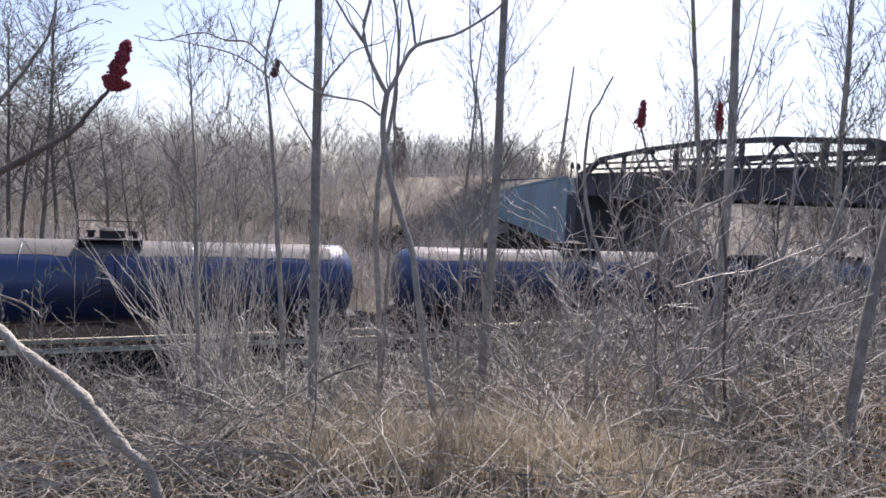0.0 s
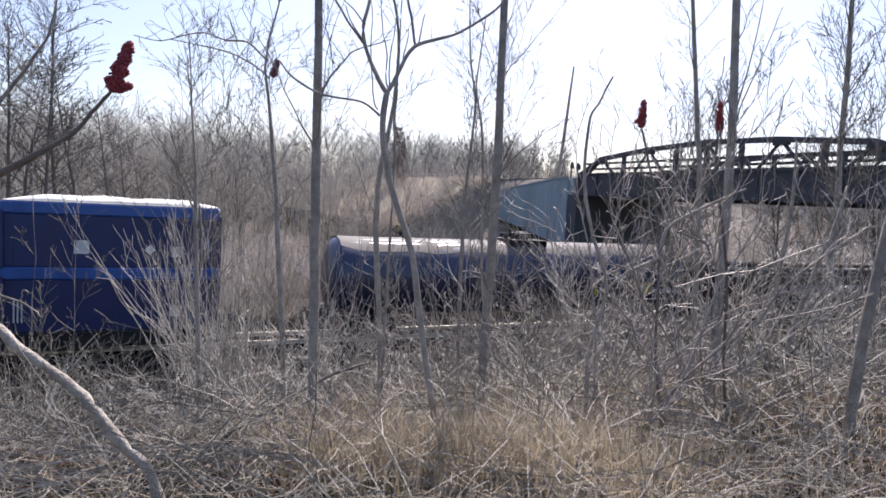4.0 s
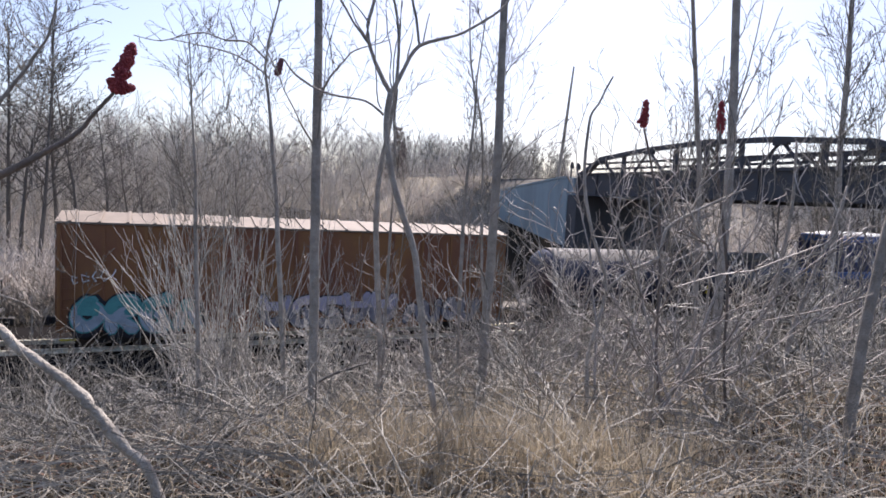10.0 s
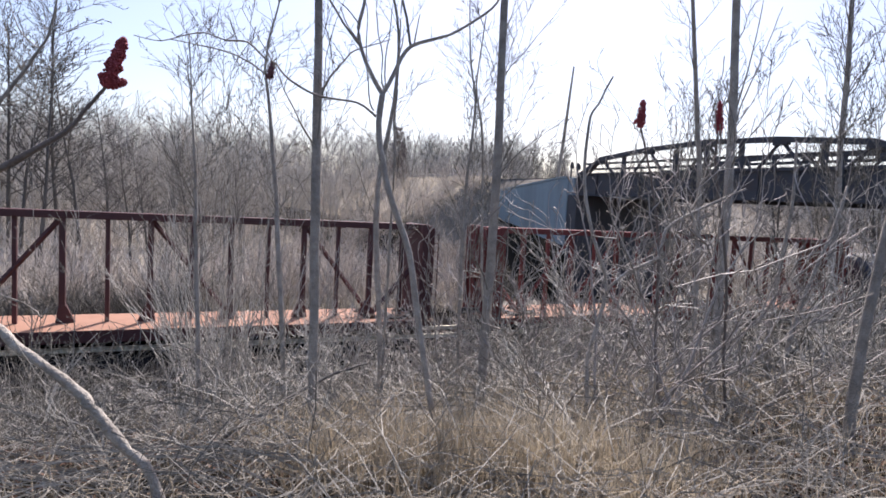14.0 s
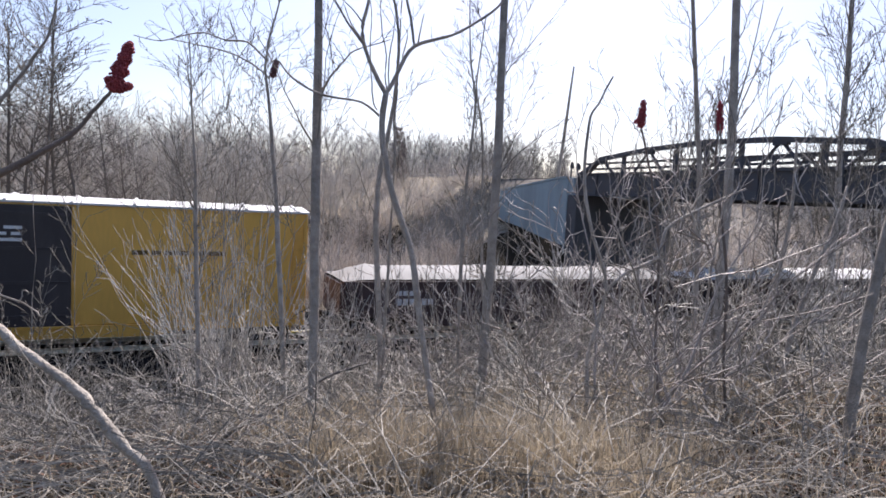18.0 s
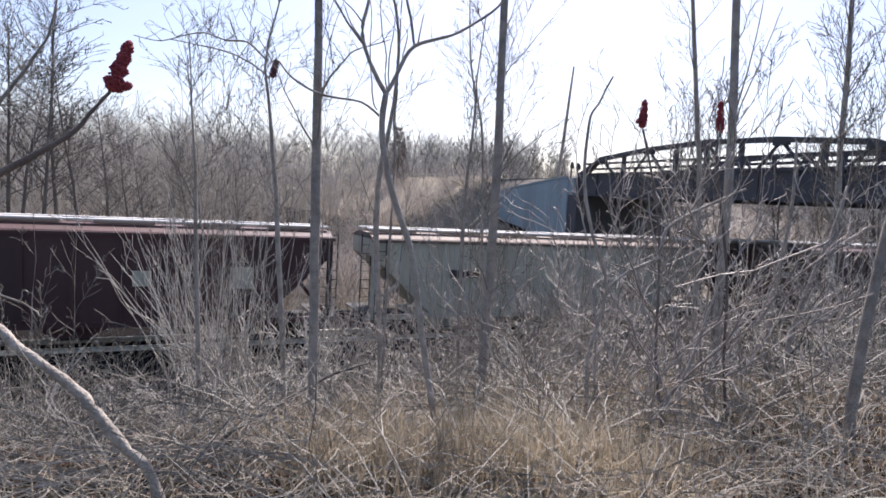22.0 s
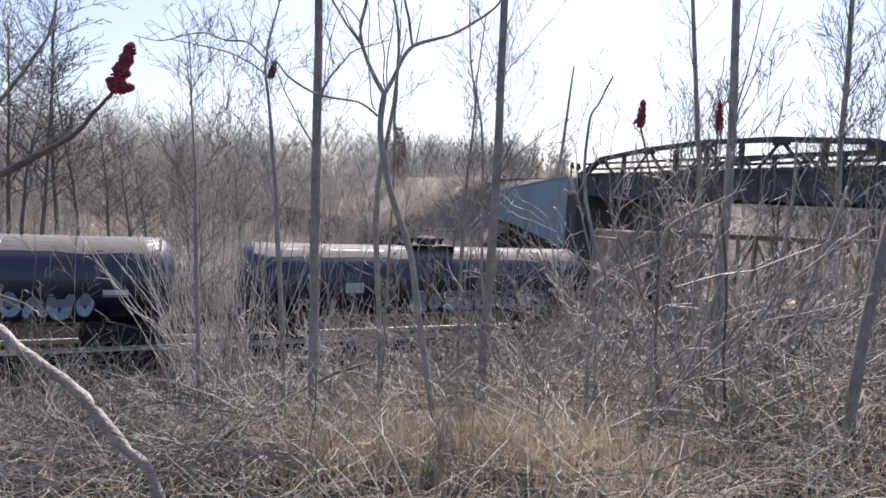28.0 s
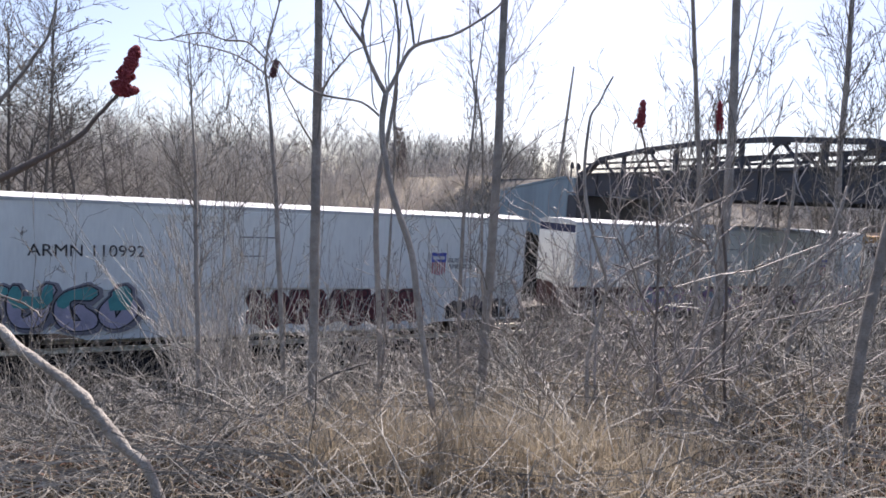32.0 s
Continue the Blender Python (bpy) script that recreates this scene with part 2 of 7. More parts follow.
def spray(name, colours, scale, base):
    """Spray paint: patches of several colours with curling edges."""
    m = bpy.data.materials.new(name)
    m.use_nodes = True
    n, l = m.node_tree.nodes, m.node_tree.links
    co = n.new("ShaderNodeTexCoord")
    warp = n.new("ShaderNodeTexNoise")
    warp.inputs["Scale"].default_value, warp.inputs["Detail"].default_value = scale * 0.8, 3
    l.new(co.outputs["Object"], warp.inputs["Vector"])
    mixv = n.new("ShaderNodeVectorMath")
    mixv.operation = "MULTIPLY_ADD"
    mixv.inputs[1].default_value = (0.9, 0.9, 0.9)
    l.new(warp.outputs["Color"], mixv.inputs[0])
    l.new(co.outputs["Object"], mixv.inputs[2])
    vor = n.new("ShaderNodeTexVoronoi")
    vor.inputs["Scale"].default_value = scale
    l.new(mixv.outputs[0], vor.inputs["Vector"])
    ramp = n.new("ShaderNodeValToRGB")
    ramp.color_ramp.interpolation = "CONSTANT"
    els = ramp.color_ramp.elements
    els[0].color = (*colours[0], 1)
    els[1].position, els[1].color = 1 / len(colours), (*colours[1], 1)
    for i, c in enumerate(colours[2:], 2):
        els.new(i / len(colours)).color = (*c, 1)
    sep = n.new("ShaderNodeSeparateColor")
    l.new(vor.outputs["Color"], sep.inputs[0])
    l.new(sep.outputs[0], ramp.inputs[0])
    edge = n.new("ShaderNodeTexVoronoi")
    edge.feature = "DISTANCE_TO_EDGE"
    edge.inputs["Scale"].default_value = scale
    l.new(mixv.outputs[0], edge.inputs["Vector"])
    lt = n.new("ShaderNodeMath")
    lt.operation = "LESS_THAN"
    lt.inputs[1].default_value = 0.07
    l.new(edge.outputs["Distance"], lt.inputs[0])
    mix = n.new("ShaderNodeMix")
    mix.data_type = "RGBA"
    l.new(lt.outputs[0], mix.inputs["Factor"])
    l.new(ramp.outputs[0], mix.inputs["A"])
    mix.inputs["B"].default_value = (*base, 1)
    l.new(mix.outputs["Result"], n["Principled BSDF"].inputs["Base Color"])
    n["Principled BSDF"].inputs["Roughness"].default_value = 0.55
    return m


for key, name, c in (("paint_teal", "teal_spray", (0.10, 0.36, 0.34)), ("paint_lilac", "lilac_spray", (0.46, 0.42, 0.50)), ("paint_pink", "pink_spray", (0.46, 0.28, 0.40)), ("paint_black", "black_spray", (0.022, 0.022, 0.028)),
                     ("paint_maroon", "maroon_spray", (0.13, 0.035, 0.04)), ("paint_ice", "pale_blue_spray", (0.42, 0.50, 0.54)), ("paint_grey", "grey_spray", (0.26, 0.25, 0.27)), ("paint_gold", "gold_spray", (0.52, 0.36, 0.07))):
    M[key] = mat(name, c, 0.55, second=tuple(v * 0.7 for v in c), amount=0.5, scale=2.2, fine=14, bump=0, vary=0.15)
M["tag_ochre"] = spray("ochre_mural_paint", [(0.50, 0.29, 0.08), (0.55, 0.45, 0.32), (0.38, 0.13, 0.05), (0.52, 0.32, 0.09), (0.48, 0.27, 0.08)], 0.75, (0.45, 0.25, 0.07))
M["tag_dark"] = spray("dark_spray_paint", [(0.03, 0.03, 0.04), (0.12, 0.1, 0.12), (0.02, 0.02, 0.025), (0.3, 0.3, 0.33)], 0.9, (0.01, 0.01, 0.012))
M["tag_mix"] = spray("mixed_spray_paint", [(0.09, 0.30, 0.36), (0.30, 0.36, 0.38), (0.06, 0.18, 0.24), (0.30, 0.17, 0.19), (0.12, 0.28, 0.30)], 1.5, (0.10, 0.17, 0.19))
glass = bpy.data.materials.new("window_glass")
glass.use_nodes = True
glass.node_tree.nodes["Principled BSDF"].inputs["Base Color"].default_value = (0.02, 0.025, 0.03, 1)
glass.node_tree.nodes["Principled BSDF"].inputs["Roughness"].default_value = 0.05
M["glass"] = glass


# ---- mesh helpers ----
class Shape:
    """Collects boxes, tubes and sheets into one mesh."""

    def __init__(self):
        self.v, self.f, self.smooth = [], [], False

    def add(self, verts, faces):
        k = len(self.v)
        self.v.extend(verts)
        self.f.extend([tuple(i + k for i in f) for f in faces])
        return self

    def box(self, x0, x1, y0, y1, z0, z1, c=0.0):
        if c <= 0:
            v = [(x, y, z) for z in (z0, z1) for x, y in ((x0, y0), (x1, y0), (x1, y1), (x0, y1))]
            return self.add(v, [(3, 2, 1, 0), (4, 5, 6, 7), (0, 1, 5, 4), (1, 2, 6, 5), (2, 3, 7, 6), (3, 0, 4, 7)])
        v = []
        for z, e in ((z0, c), (z0 + c, 0), (z1 - c, 0), (z1, c)):
            a, b, p, q = x0 + e, x1 - e, y0 + e, y1 - e
            v += [(a + c, p, z), (b - c, p, z), (b, p + c, z), (b, q - c, z), (b - c, q, z), (a + c, q, z), (a, q - c, z), (a, p + c, z)]
        f = [tuple(range(7, -1, -1)), tuple(range(24, 32))]
        for r in range(3):
            for i in range(8):
                j = (i + 1) % 8
                f.append((r * 8 + i, r * 8 + j, r * 8 + 8 + j, r * 8 + 8 + i))
        return self.add(v, f)

    def tube(self, a, b, r, r2=None, n=8, caps=True):
        a, b = Vector(a), Vector(b)
        r2 = r if r2 is None else r2
        q = (b - a).to_track_quat("Z", "Y")
        v = []
        for p, rad in ((a, r), (b, r2)):
            for i in range(n):
                t = 2 * math.pi * i / n
                v.append(tuple(p + q @ Vector((rad * math.cos(t), rad * math.sin(t), 0))))
        f = [(i, (i + 1) % n, n + (i + 1) % n, n + i) for i in range(n)]
        if caps:
            f += [tuple(range(n - 1, -1, -1)), tuple(range(n, 2 * n))]
        return self.add(v, f)

    def prism(self, outline, axis, a, b):
        """outline: pairs in the plane across the axis (x: y,z; y: x,z), drawn out from a to b."""
        n = len(outline)
        put = (lambda p, t: (t, p[0], p[1])) if axis == "x" else (lambda p, t: (p[0], t, p[1])) if axis == "y" else (lambda p, t: (p[0], p[1], t))
        v = [put(p, a) for p in outline] + [put(p, b) for p in outline]
        f = [(i, (i + 1) % n, n + (i + 1) % n, n + i) for i in range(n)] + [tuple(range(n - 1, -1, -1)), tuple(range(n, 2 * n))]
        return self.add(v, f)

    def lathe_x(self, rings, y, z, n=32):
        """rings: (x, radius) pairs of a body of revolution along x."""
        v, f = [], []
        for x, r in rings:
            v += [(x, y + r * math.cos(2 * math.pi * i / n), z + r * math.sin(2 * math.pi * i / n)) for i in range(n)]
        for k in range(len(rings) - 1):
            f += [(k * n + i, k * n + (i + 1) % n, (k + 1) * n + (i + 1) % n, (k + 1) * n + i) for i in range(n)]
        f += [tuple(range(n)), tuple(range(len(v) - 1, len(v) - n - 1, -1))]
        return self.add(v, f)

    def path(self, pts, radii, n=5):
        """A bent, tapered tube through points."""
        pts = [Vector(p) for p in pts]
        v, f = [], []
        for k, p in enumerate(pts):
            d = (pts[min(k + 1, len(pts) - 1)] - pts[max(k - 1, 0)])
            if d.length < 1e-6:
                d = Vector((0, 0, 1))
            q = d.to_track_quat("Z", "Y")
            for i in range(n):
                t = 2 * math.pi * i / n
                v.append(tuple(p + q @ Vector((radii[k] * math.cos(t), radii[k] * math.sin(t), 0))))
        for k in range(len(pts) - 1):
            f += [(k * n + i, k * n + (i + 1) % n, (k + 1) * n + (i + 1) % n, (k + 1) * n + i) for i in range(n)]
        f.append(tuple(range((len(pts) - 1) * n, len(pts) * n)))
        return self.add(v, f)

    def mesh(self, name, material, smooth=None):
        me = bpy.data.meshes.new(name)
        me.from_pydata(self.v, [], self.f)
        bm = bmesh.new()
        bm.from_mesh(me)
        bmesh.ops.recalc_face_normals(bm, faces=bm.faces)
        bm.to_mesh(me)
        bm.free()
        me.materials.append(M[material] if isinstance(material, str) else material)
        if smooth or (smooth is None and self.smooth):
            me.polygons.foreach_set("use_smooth", [True] * len(me.polygons))
        return me


def quick_mesh(name, verts, faces, material, smooth=False):
    me = bpy.data.meshes.new(name)
    me.from_pydata(verts, [], faces)
    me.materials.append(M[material])
    if smooth:
        me.polygons.foreach_set("use_smooth", [True] * len(me.polygons))
    return me


def part(name, shape, material, parent, label="", at=None, smooth=None):
    """One mesh object under a thing or part; shape is a Shape or a ready mesh."""
    me = shape if isinstance(shape, bpy.types.Mesh) else shape.mesh(name, material, smooth)
    ob = new(name, me)
    ob.parent = parent
    if at is not None:
        ob.matrix_basis = at
    return tagged(ob, label)


def root(name, label, category, group="", at=None, kind=""):
    ob = new(name)
    ob.empty_display_size = 0.3
    if at is not None:
        ob.matrix_basis = at
    return tagged(ob, label, category, group, kind)


# ---- ground ----
def smooth_step(a, b, x):
    t = min(1, max(0, (x - a) / (b - a)))
    return t * t * (3 - 2 * t)


ROAD_X, ROAD_HALF = 31.1, 4.2          # the road over the railway runs along y
FAR_END, NEAR_END = 36.5, 13.8          # the bridge's abutments


def ground_z(x, y):
    bank = 4.32 - 4.95 * smooth_step(1.0, 20.5, y)
    if y < 1:
        bank = 4.32
    bumps = 0.22 * noise.noise((x * 0.35, y * 0.35, 0)) + 0.07 * noise.noise((x * 1.3, y * 1.3, 3))
    level = bank
    if y > 29:
        level = -0.63 + 1.2 * smooth_step(32, 60, y) + 5.0 * smooth_step(60, 220, y)
        level += 7.5 * smooth_step(46, 85, y) * smooth_step(40, 60, x)
        bumps *= 2
    if 20 < y < 32:
        bumps *= 0.25
    z = level + bumps
    side = abs(x - ROAD_X) - ROAD_HALF - 0.8
    if y > FAR_END + 0.8 or y < NEAR_END - 0.8:
        back = y - FAR_END if y > FAR_END else NEAR_END - y
        low = 1.9 + 2.0 * smooth_step(0, 11.5, back) + 4.0 * smooth_step(10.4, 14.0, back)
        top = low if side > -0.75 else max(low, 7.93 - 1.35 * smooth_step(0.8, 11.5, back) * (1 - smooth_step(11.5, 18, back)) * smooth_step(-2.0, -1.0, side))
        z = max(z, top - 0.56 * max(0, side))
    return z


def build_ground():
    xs = [-900, -500, -300, -200, -150, -110] + [-90 + i * 5 for i in range(10)] + [-40 + i * 0.8 for i in range(150)] + [80 + i * 6 for i in range(9)] + [140, 180, 250, 400, 900]
    ys = [-900, -600, -250, -120, -60, -30, -18, -12, -8, -5] + [-3 + i * 0.6 for i in range(118)] + [68 + i * 6 for i in range(12)] + [150, 180, 220, 300, 500, 1200, 2500]
    v = [(x, y, ground_z(x, y)) for y in ys for x in xs]
    n = len(xs)
    f = [(j * n + i, j * n + i + 1, (j + 1) * n + i + 1, (j + 1) * n + i) for j in range(len(ys) - 1) for i in range(n - 1)]
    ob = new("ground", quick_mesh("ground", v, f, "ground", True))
    tagged(ob, "bank and flat of brown leaf litter and dead grass", "ground", kind="structure")


build_ground()


def build_embankment():
    """Matted bleached grass over the slope of the road's embankment."""
    xs, ys = [18.5 + i * 0.55 for i in range(16)], [44.5 + i * 1.2 for i in range(80)]
    v = [(x, y, ground_z(x, y) + 0.2 + 0.05 * noise.noise((x * 1.7, y * 1.7, 9)) - (0.5 if i in (0, 15) or j in (0, 79) else 0)) for j, y in enumerate(ys) for i, x in enumerate(xs)]
    n = len(xs)
    f = [(j * n + i, j * n + i + 1, (j + 1) * n + i + 1, (j + 1) * n + i) for j in range(len(ys) - 1) for i in range(n - 1)]
    tagged(new("embankment_turf", quick_mesh("embankment_turf", v, f, "embankment", True)), "mat of pale dead grass on the embankment slope", "ground", kind="structure")


build_embankment()


def build_shoulder():
    """Grassed shoulder between the road's edge and the top of the wing wall."""
    v, f = [], []
    for j in range(34):
        back = j * 0.6
        edge = 7.98 - 1.15 * min(1, max(0, back - 1.2) / 10.3)
        edge += max(0, back - 11.5) * 0.12
        for i in range(5):
            t = i / 4
            v.append((26.9 + 0.75 * t, FAR_END + 1.1 + back, edge + (8.05 - edge) * t ** 0.8 + 0.04 * noise.noise((t * 3, back, 2))))
    f = [(j * 5 + i, j * 5 + i + 1, (j + 1) * 5 + i + 1, (j + 1) * 5 + i) for j in range(33) for i in range(4)]
    tagged(new("road_shoulder", quick_mesh("road_shoulder", v, f, "embankment", True)), "grassed shoulder beside the road above the wing wall", "verge", kind="structure")


build_shoulder()


def build_far_field():
    """Flat dry grassland beyond the railway, on both sides of the road."""
    xs, ys = [-28.5 + i * 1.6 for i in range(75)], [33.5 + i * 1.5 for i in range(2)] + [38.0 + i * 1.6 for i in range(34)]
    v, f = [], []
    for j, y in enumerate(ys):
        for x in xs:
            v.append((x, y, ground_z(x, y) + 0.1 + 0.05 * noise.noise((x * 1.7, y * 1.7, 4))))
    n = len(xs)
    for j in range(len(ys) - 1):
        for i in range(n - 1):
            if 14.5 < xs[i + 1] < ROAD_X + 7.5 and ys[j + 1] > FAR_END - 0.3:
                continue
            f.append((j * n + i, j * n + i + 1, (j + 1) * n + i + 1, (j + 1) * n + i))
    tagged(new("far_field", quick_mesh("far_field", v, f, "embankment", True)), "flat dry grassland beyond the railway", "field", kind="structure")


build_far_field()

# ---- railway ----
TRACK_Y = 25.42


def build_track():
    bed = Shape()
    bed.prism([(TRACK_Y - 3.6, -0.75), (TRACK_Y - 1.8, -0.22), (TRACK_Y + 1.8, -0.22), (TRACK_Y + 4.6, -0.34), (TRACK_Y + 6.0, -0.8), (TRACK_Y - 3.6, -0.8)], "x", -260, 420)
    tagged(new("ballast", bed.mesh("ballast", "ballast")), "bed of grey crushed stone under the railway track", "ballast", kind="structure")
    track = root("railway_track", "single railway track of steel rails on dark timber ties", "track", kind="structure")
    head = [(-0.042, 0.0), (0.042, 0.0), (0.042, -0.04), (0.012, -0.055), (0.012, -0.13), (0.07, -0.15), (0.07, -0.165), (-0.07, -0.165), (-0.07, -0.15), (-0.012, -0.13), (-0.012, -0.055), (-0.042, -0.04)]
    for side in (-0.755, 0.755):
        part("rail", Shape().prism([(TRACK_Y + side + a, b) for a, b in head], "x", -260, 420), "rail", track, "worn steel rail")
    me = Shape().box(-0.115, 0.115, -1.3, 1.3, -0.09, 0.09, 0.012).mesh("tie", "tie")
    for i in range(150):
        part("tie", me, None, track, at=pose(-34 + i * 0.54 + random.uniform(-0.03, 0.03), TRACK_Y, -0.25, 0, 0, random.uniform(-1.2, 1.2)))


build_track()

# ---- road and bridge ----
BRIDGE_X0, BRIDGE_X1 = 27.0, 35.2


def build_bridge():
    b = root("truss_bridge", "dark steel pony truss road bridge over the railway", "bridge", at=pose(0, 0, 0))
    y0, y1 = NEAR_END - 0.3, FAR_END + 0.3
    mid, half = (y0 + y1) / 2, (y1 - y0) / 2
    part("deck", Shape().box(BRIDGE_X0 + 0.2, BRIDGE_X1 - 0.2, y0, y1, 7.75, 8.05), "asphalt", b, "worn asphalt bridge deck")

    def chord_z(y):
        t = abs(y - mid) / half
        return 9.86 - 0.88 * max(0.0, (t - 0.08) / 0.92) ** 1.6

    step = (y1 - y0) / 11
    for x in (BRIDGE_X0, BRIDGE_X1):
        part("girder_web", Shape().box(x - 0.12, x + 0.12, y0, y1, 6.82, 8.2), "bridge", b, "deep riveted plate girder")
        for za, zb in ((6.74, 6.82), (8.2, 8.3)):
            part("girder_flange", Shape().box(x - 0.26, x + 0.26, y0, y1, za, zb), "bridge", b)
        for i in range(12):
            part("girder_rib", Shape().box(x - 0.24, x - 0.12, y0 + i * step - 0.05, y0 + i * step + 0.05, 6.82, 8.2), "bridge", b)
        tops = [y1 - 2.3 - 4.5 * k for k in range(5)]
        tops = [y for y in tops if y > y0 + 1.2]
        line = [(y1 - 0.1, 8.25)] + [(y, chord_z(y)) for y in tops] + [(y0 + 0.1, 8.25)]
        for (ya, za), (yb, zb) in zip(line, line[1:]):
            part("chord_segment", Shape().add([(x + s * 0.17, y, z + h) for s in (-1, 1) for y, z, h in ((ya, za, -0.14), (yb, zb, -0.14), (yb, zb, 0.12), (ya, za, 0.12))],
                 [(0, 1, 2, 3), (7, 6, 5, 4), (0, 4, 5, 1), (1, 5, 6, 2), (2, 6, 7, 3), (3, 7, 4, 0)]), "bridge", b, "riveted top chord")
        verts = [(tops[i] + tops[i + 1]) / 2 for i in range(len(tops) - 1)]
        for y in verts + tops[2:3]:
            part("post", Shape().box(x - 0.1, x + 0.1, y - 0.11, y + 0.11, 8.25, chord_z(y) - 0.06), "bridge", b)
        for y in tops:
            for dy in (-1.25, 1.25):
                part("diagonal", Shape().path([(x, y, chord_z(y) - 0.05), (x, y + dy, 8.28)], [0.1, 0.1], 4), "bridge", b)
            part("gusset", Shape().box(x - 0.13, x + 0.13, y - 0.42, y + 0.42, chord_z(y) - 0.3, chord_z(y) - 0.1, 0.03), "bridge", b)
        inner = x + (0.45 if x == BRIDGE_X0 else -0.45)
        for z in (8.62, 9.0):
            part("guard_rail", Shape().box(inner - 0.03, inner + 0.03, y0, y1, z - 0.07, z + 0.07), "bridge", b)
    for i in range(9):
        y = y0 + 1.2 + i * (y1 - y0 - 2.4) / 8
        part("floor_beam", Shape().box(BRIDGE_X0 + 0.12, BRIDGE_X1 - 0.12, y - 0.12, y + 0.12, 7.0, 7.75), "bridge", b)
    for (name, ya, yb) in (("far", FAR_END, FAR_END + 1.1), ("near", NEAR_END - 1.1, NEAR_END)):
        a = root("bridge_abutment", "weathered grey concrete abutment carrying the bridge end", "abutment", kind="structure")
        part("stem_wall", Shape().box(BRIDGE_X0 - 0.4, BRIDGE_X1 + 0.4, ya, yb, -1.0, 6.74, 0.04), "concrete_dark", a, "front wall with the shade under the bridge in its colour")
        part("back_wall", Shape().box(BRIDGE_X0 - 0.4, BRIDGE_X1 + 0.4, ya + (0.45 if name == "far" else 0), yb - (0 if name == "far" else 0.45), 6.744, 8.0, 0.03), "concrete", a)
        s = 1 if name == "far" else -1
        for x in (BRIDGE_X0 - 0.45, BRIDGE_X1 + 0.15):
            e = yb if s > 0 else ya
            part("wing_wall", Shape().prism([(e, -1.0), (e, 7.95), (e + s * 1.2, 7.9), (e + s * 11.5, 6.72), (e + s * 11.5, -1.0)], "x", x, x + 0.3), "concrete", a, "pale blue-grey wing wall with a sloping top")
            part("coping", Shape().add([(x - 0.06, e, 7.97), (x + 0.36, e, 7.97), (x + 0.36, e + s * 1.2, 7.92), (x - 0.06, e + s * 1.2, 7.92), (x + 0.36, e + s * 11.5, 6.74), (x - 0.06, e + s * 11.5, 6.74),
                                        (x - 0.06, e, 8.1), (x + 0.36, e, 8.1), (x + 0.36, e + s * 1.2, 8.05), (x - 0.06, e + s * 1.2, 8.05), (x + 0.36, e + s * 11.5, 6.87), (x - 0.06, e + s * 11.5, 6.87)],
                                       [(0, 1, 2, 3), (3, 2, 4, 5), (6, 7, 8, 9), (9, 8, 10, 11), (0, 3, 9, 6), (3, 5, 11, 9), (1, 2, 8, 7), (2, 4, 10, 8), (0, 1, 7, 6), (4, 5, 11, 10)]), "concrete", a)
    for x, z, w in ((26.7, 8.95, 0.15), (27.25, 8.9, 0.19)):
        m = root("marker_post", "small dark marker on a post at the bridge end", "road marker", "marker posts at the bridge end", at=pose(x, FAR_END + 1.0, 8.0))
        part("post", Shape().box(-0.035, 0.035, -0.03, 0.03, -0.08 if x > 26.8 else -0.01, z - 7.8), "bridge", m)
        part("plate", Shape().prism([(-w, z - 8.3), (w, z - 8.3), (w * 1.1, z - 8.05), (w * 0.4, z - 7.85), (-w * 0.5, z - 7.85), (-w * 1.1, z - 8.1)], "y", -0.07, -0.035), "bridge", m, "back of a dark marker plate")
    road = Shape()
    for ya, yb in ((FAR_END + 0.5, 150.0), (-800.0, NEAR_END - 0.5)):
        road.box(ROAD_X - 3.6, ROAD_X + 3.6, ya, yb, 7.75, 8.03)
    tagged(new("road", road.mesh("road", "asphalt")), "two-lane asphalt road on an embankment", "road", kind="structure")
    rail = root("roadside_guardrail", "dull grey guardrail along the embankment road", "guardrail")
    for x in (ROAD_X - 3.9, ROAD_X + 3.9):
        part("beam", Shape().prism([(x - 0.03, 8.25), (x + 0.03, 8.31), (x - 0.03, 8.38), (x + 0.03, 8.45), (x - 0.03, 8.52), (x - 0.06, 8.52), (x - 0.06, 8.25)], "y", FAR_END + 13, 130), "galv", rail)
        for i in range(24):
            part("post", Shape().box(x + (-0.02), x + 0.12, FAR_END + 13 + i * 3.8, FAR_END + 13.12 + i * 3.8, 7.2, 8.53), "galv", rail)


build_bridge()


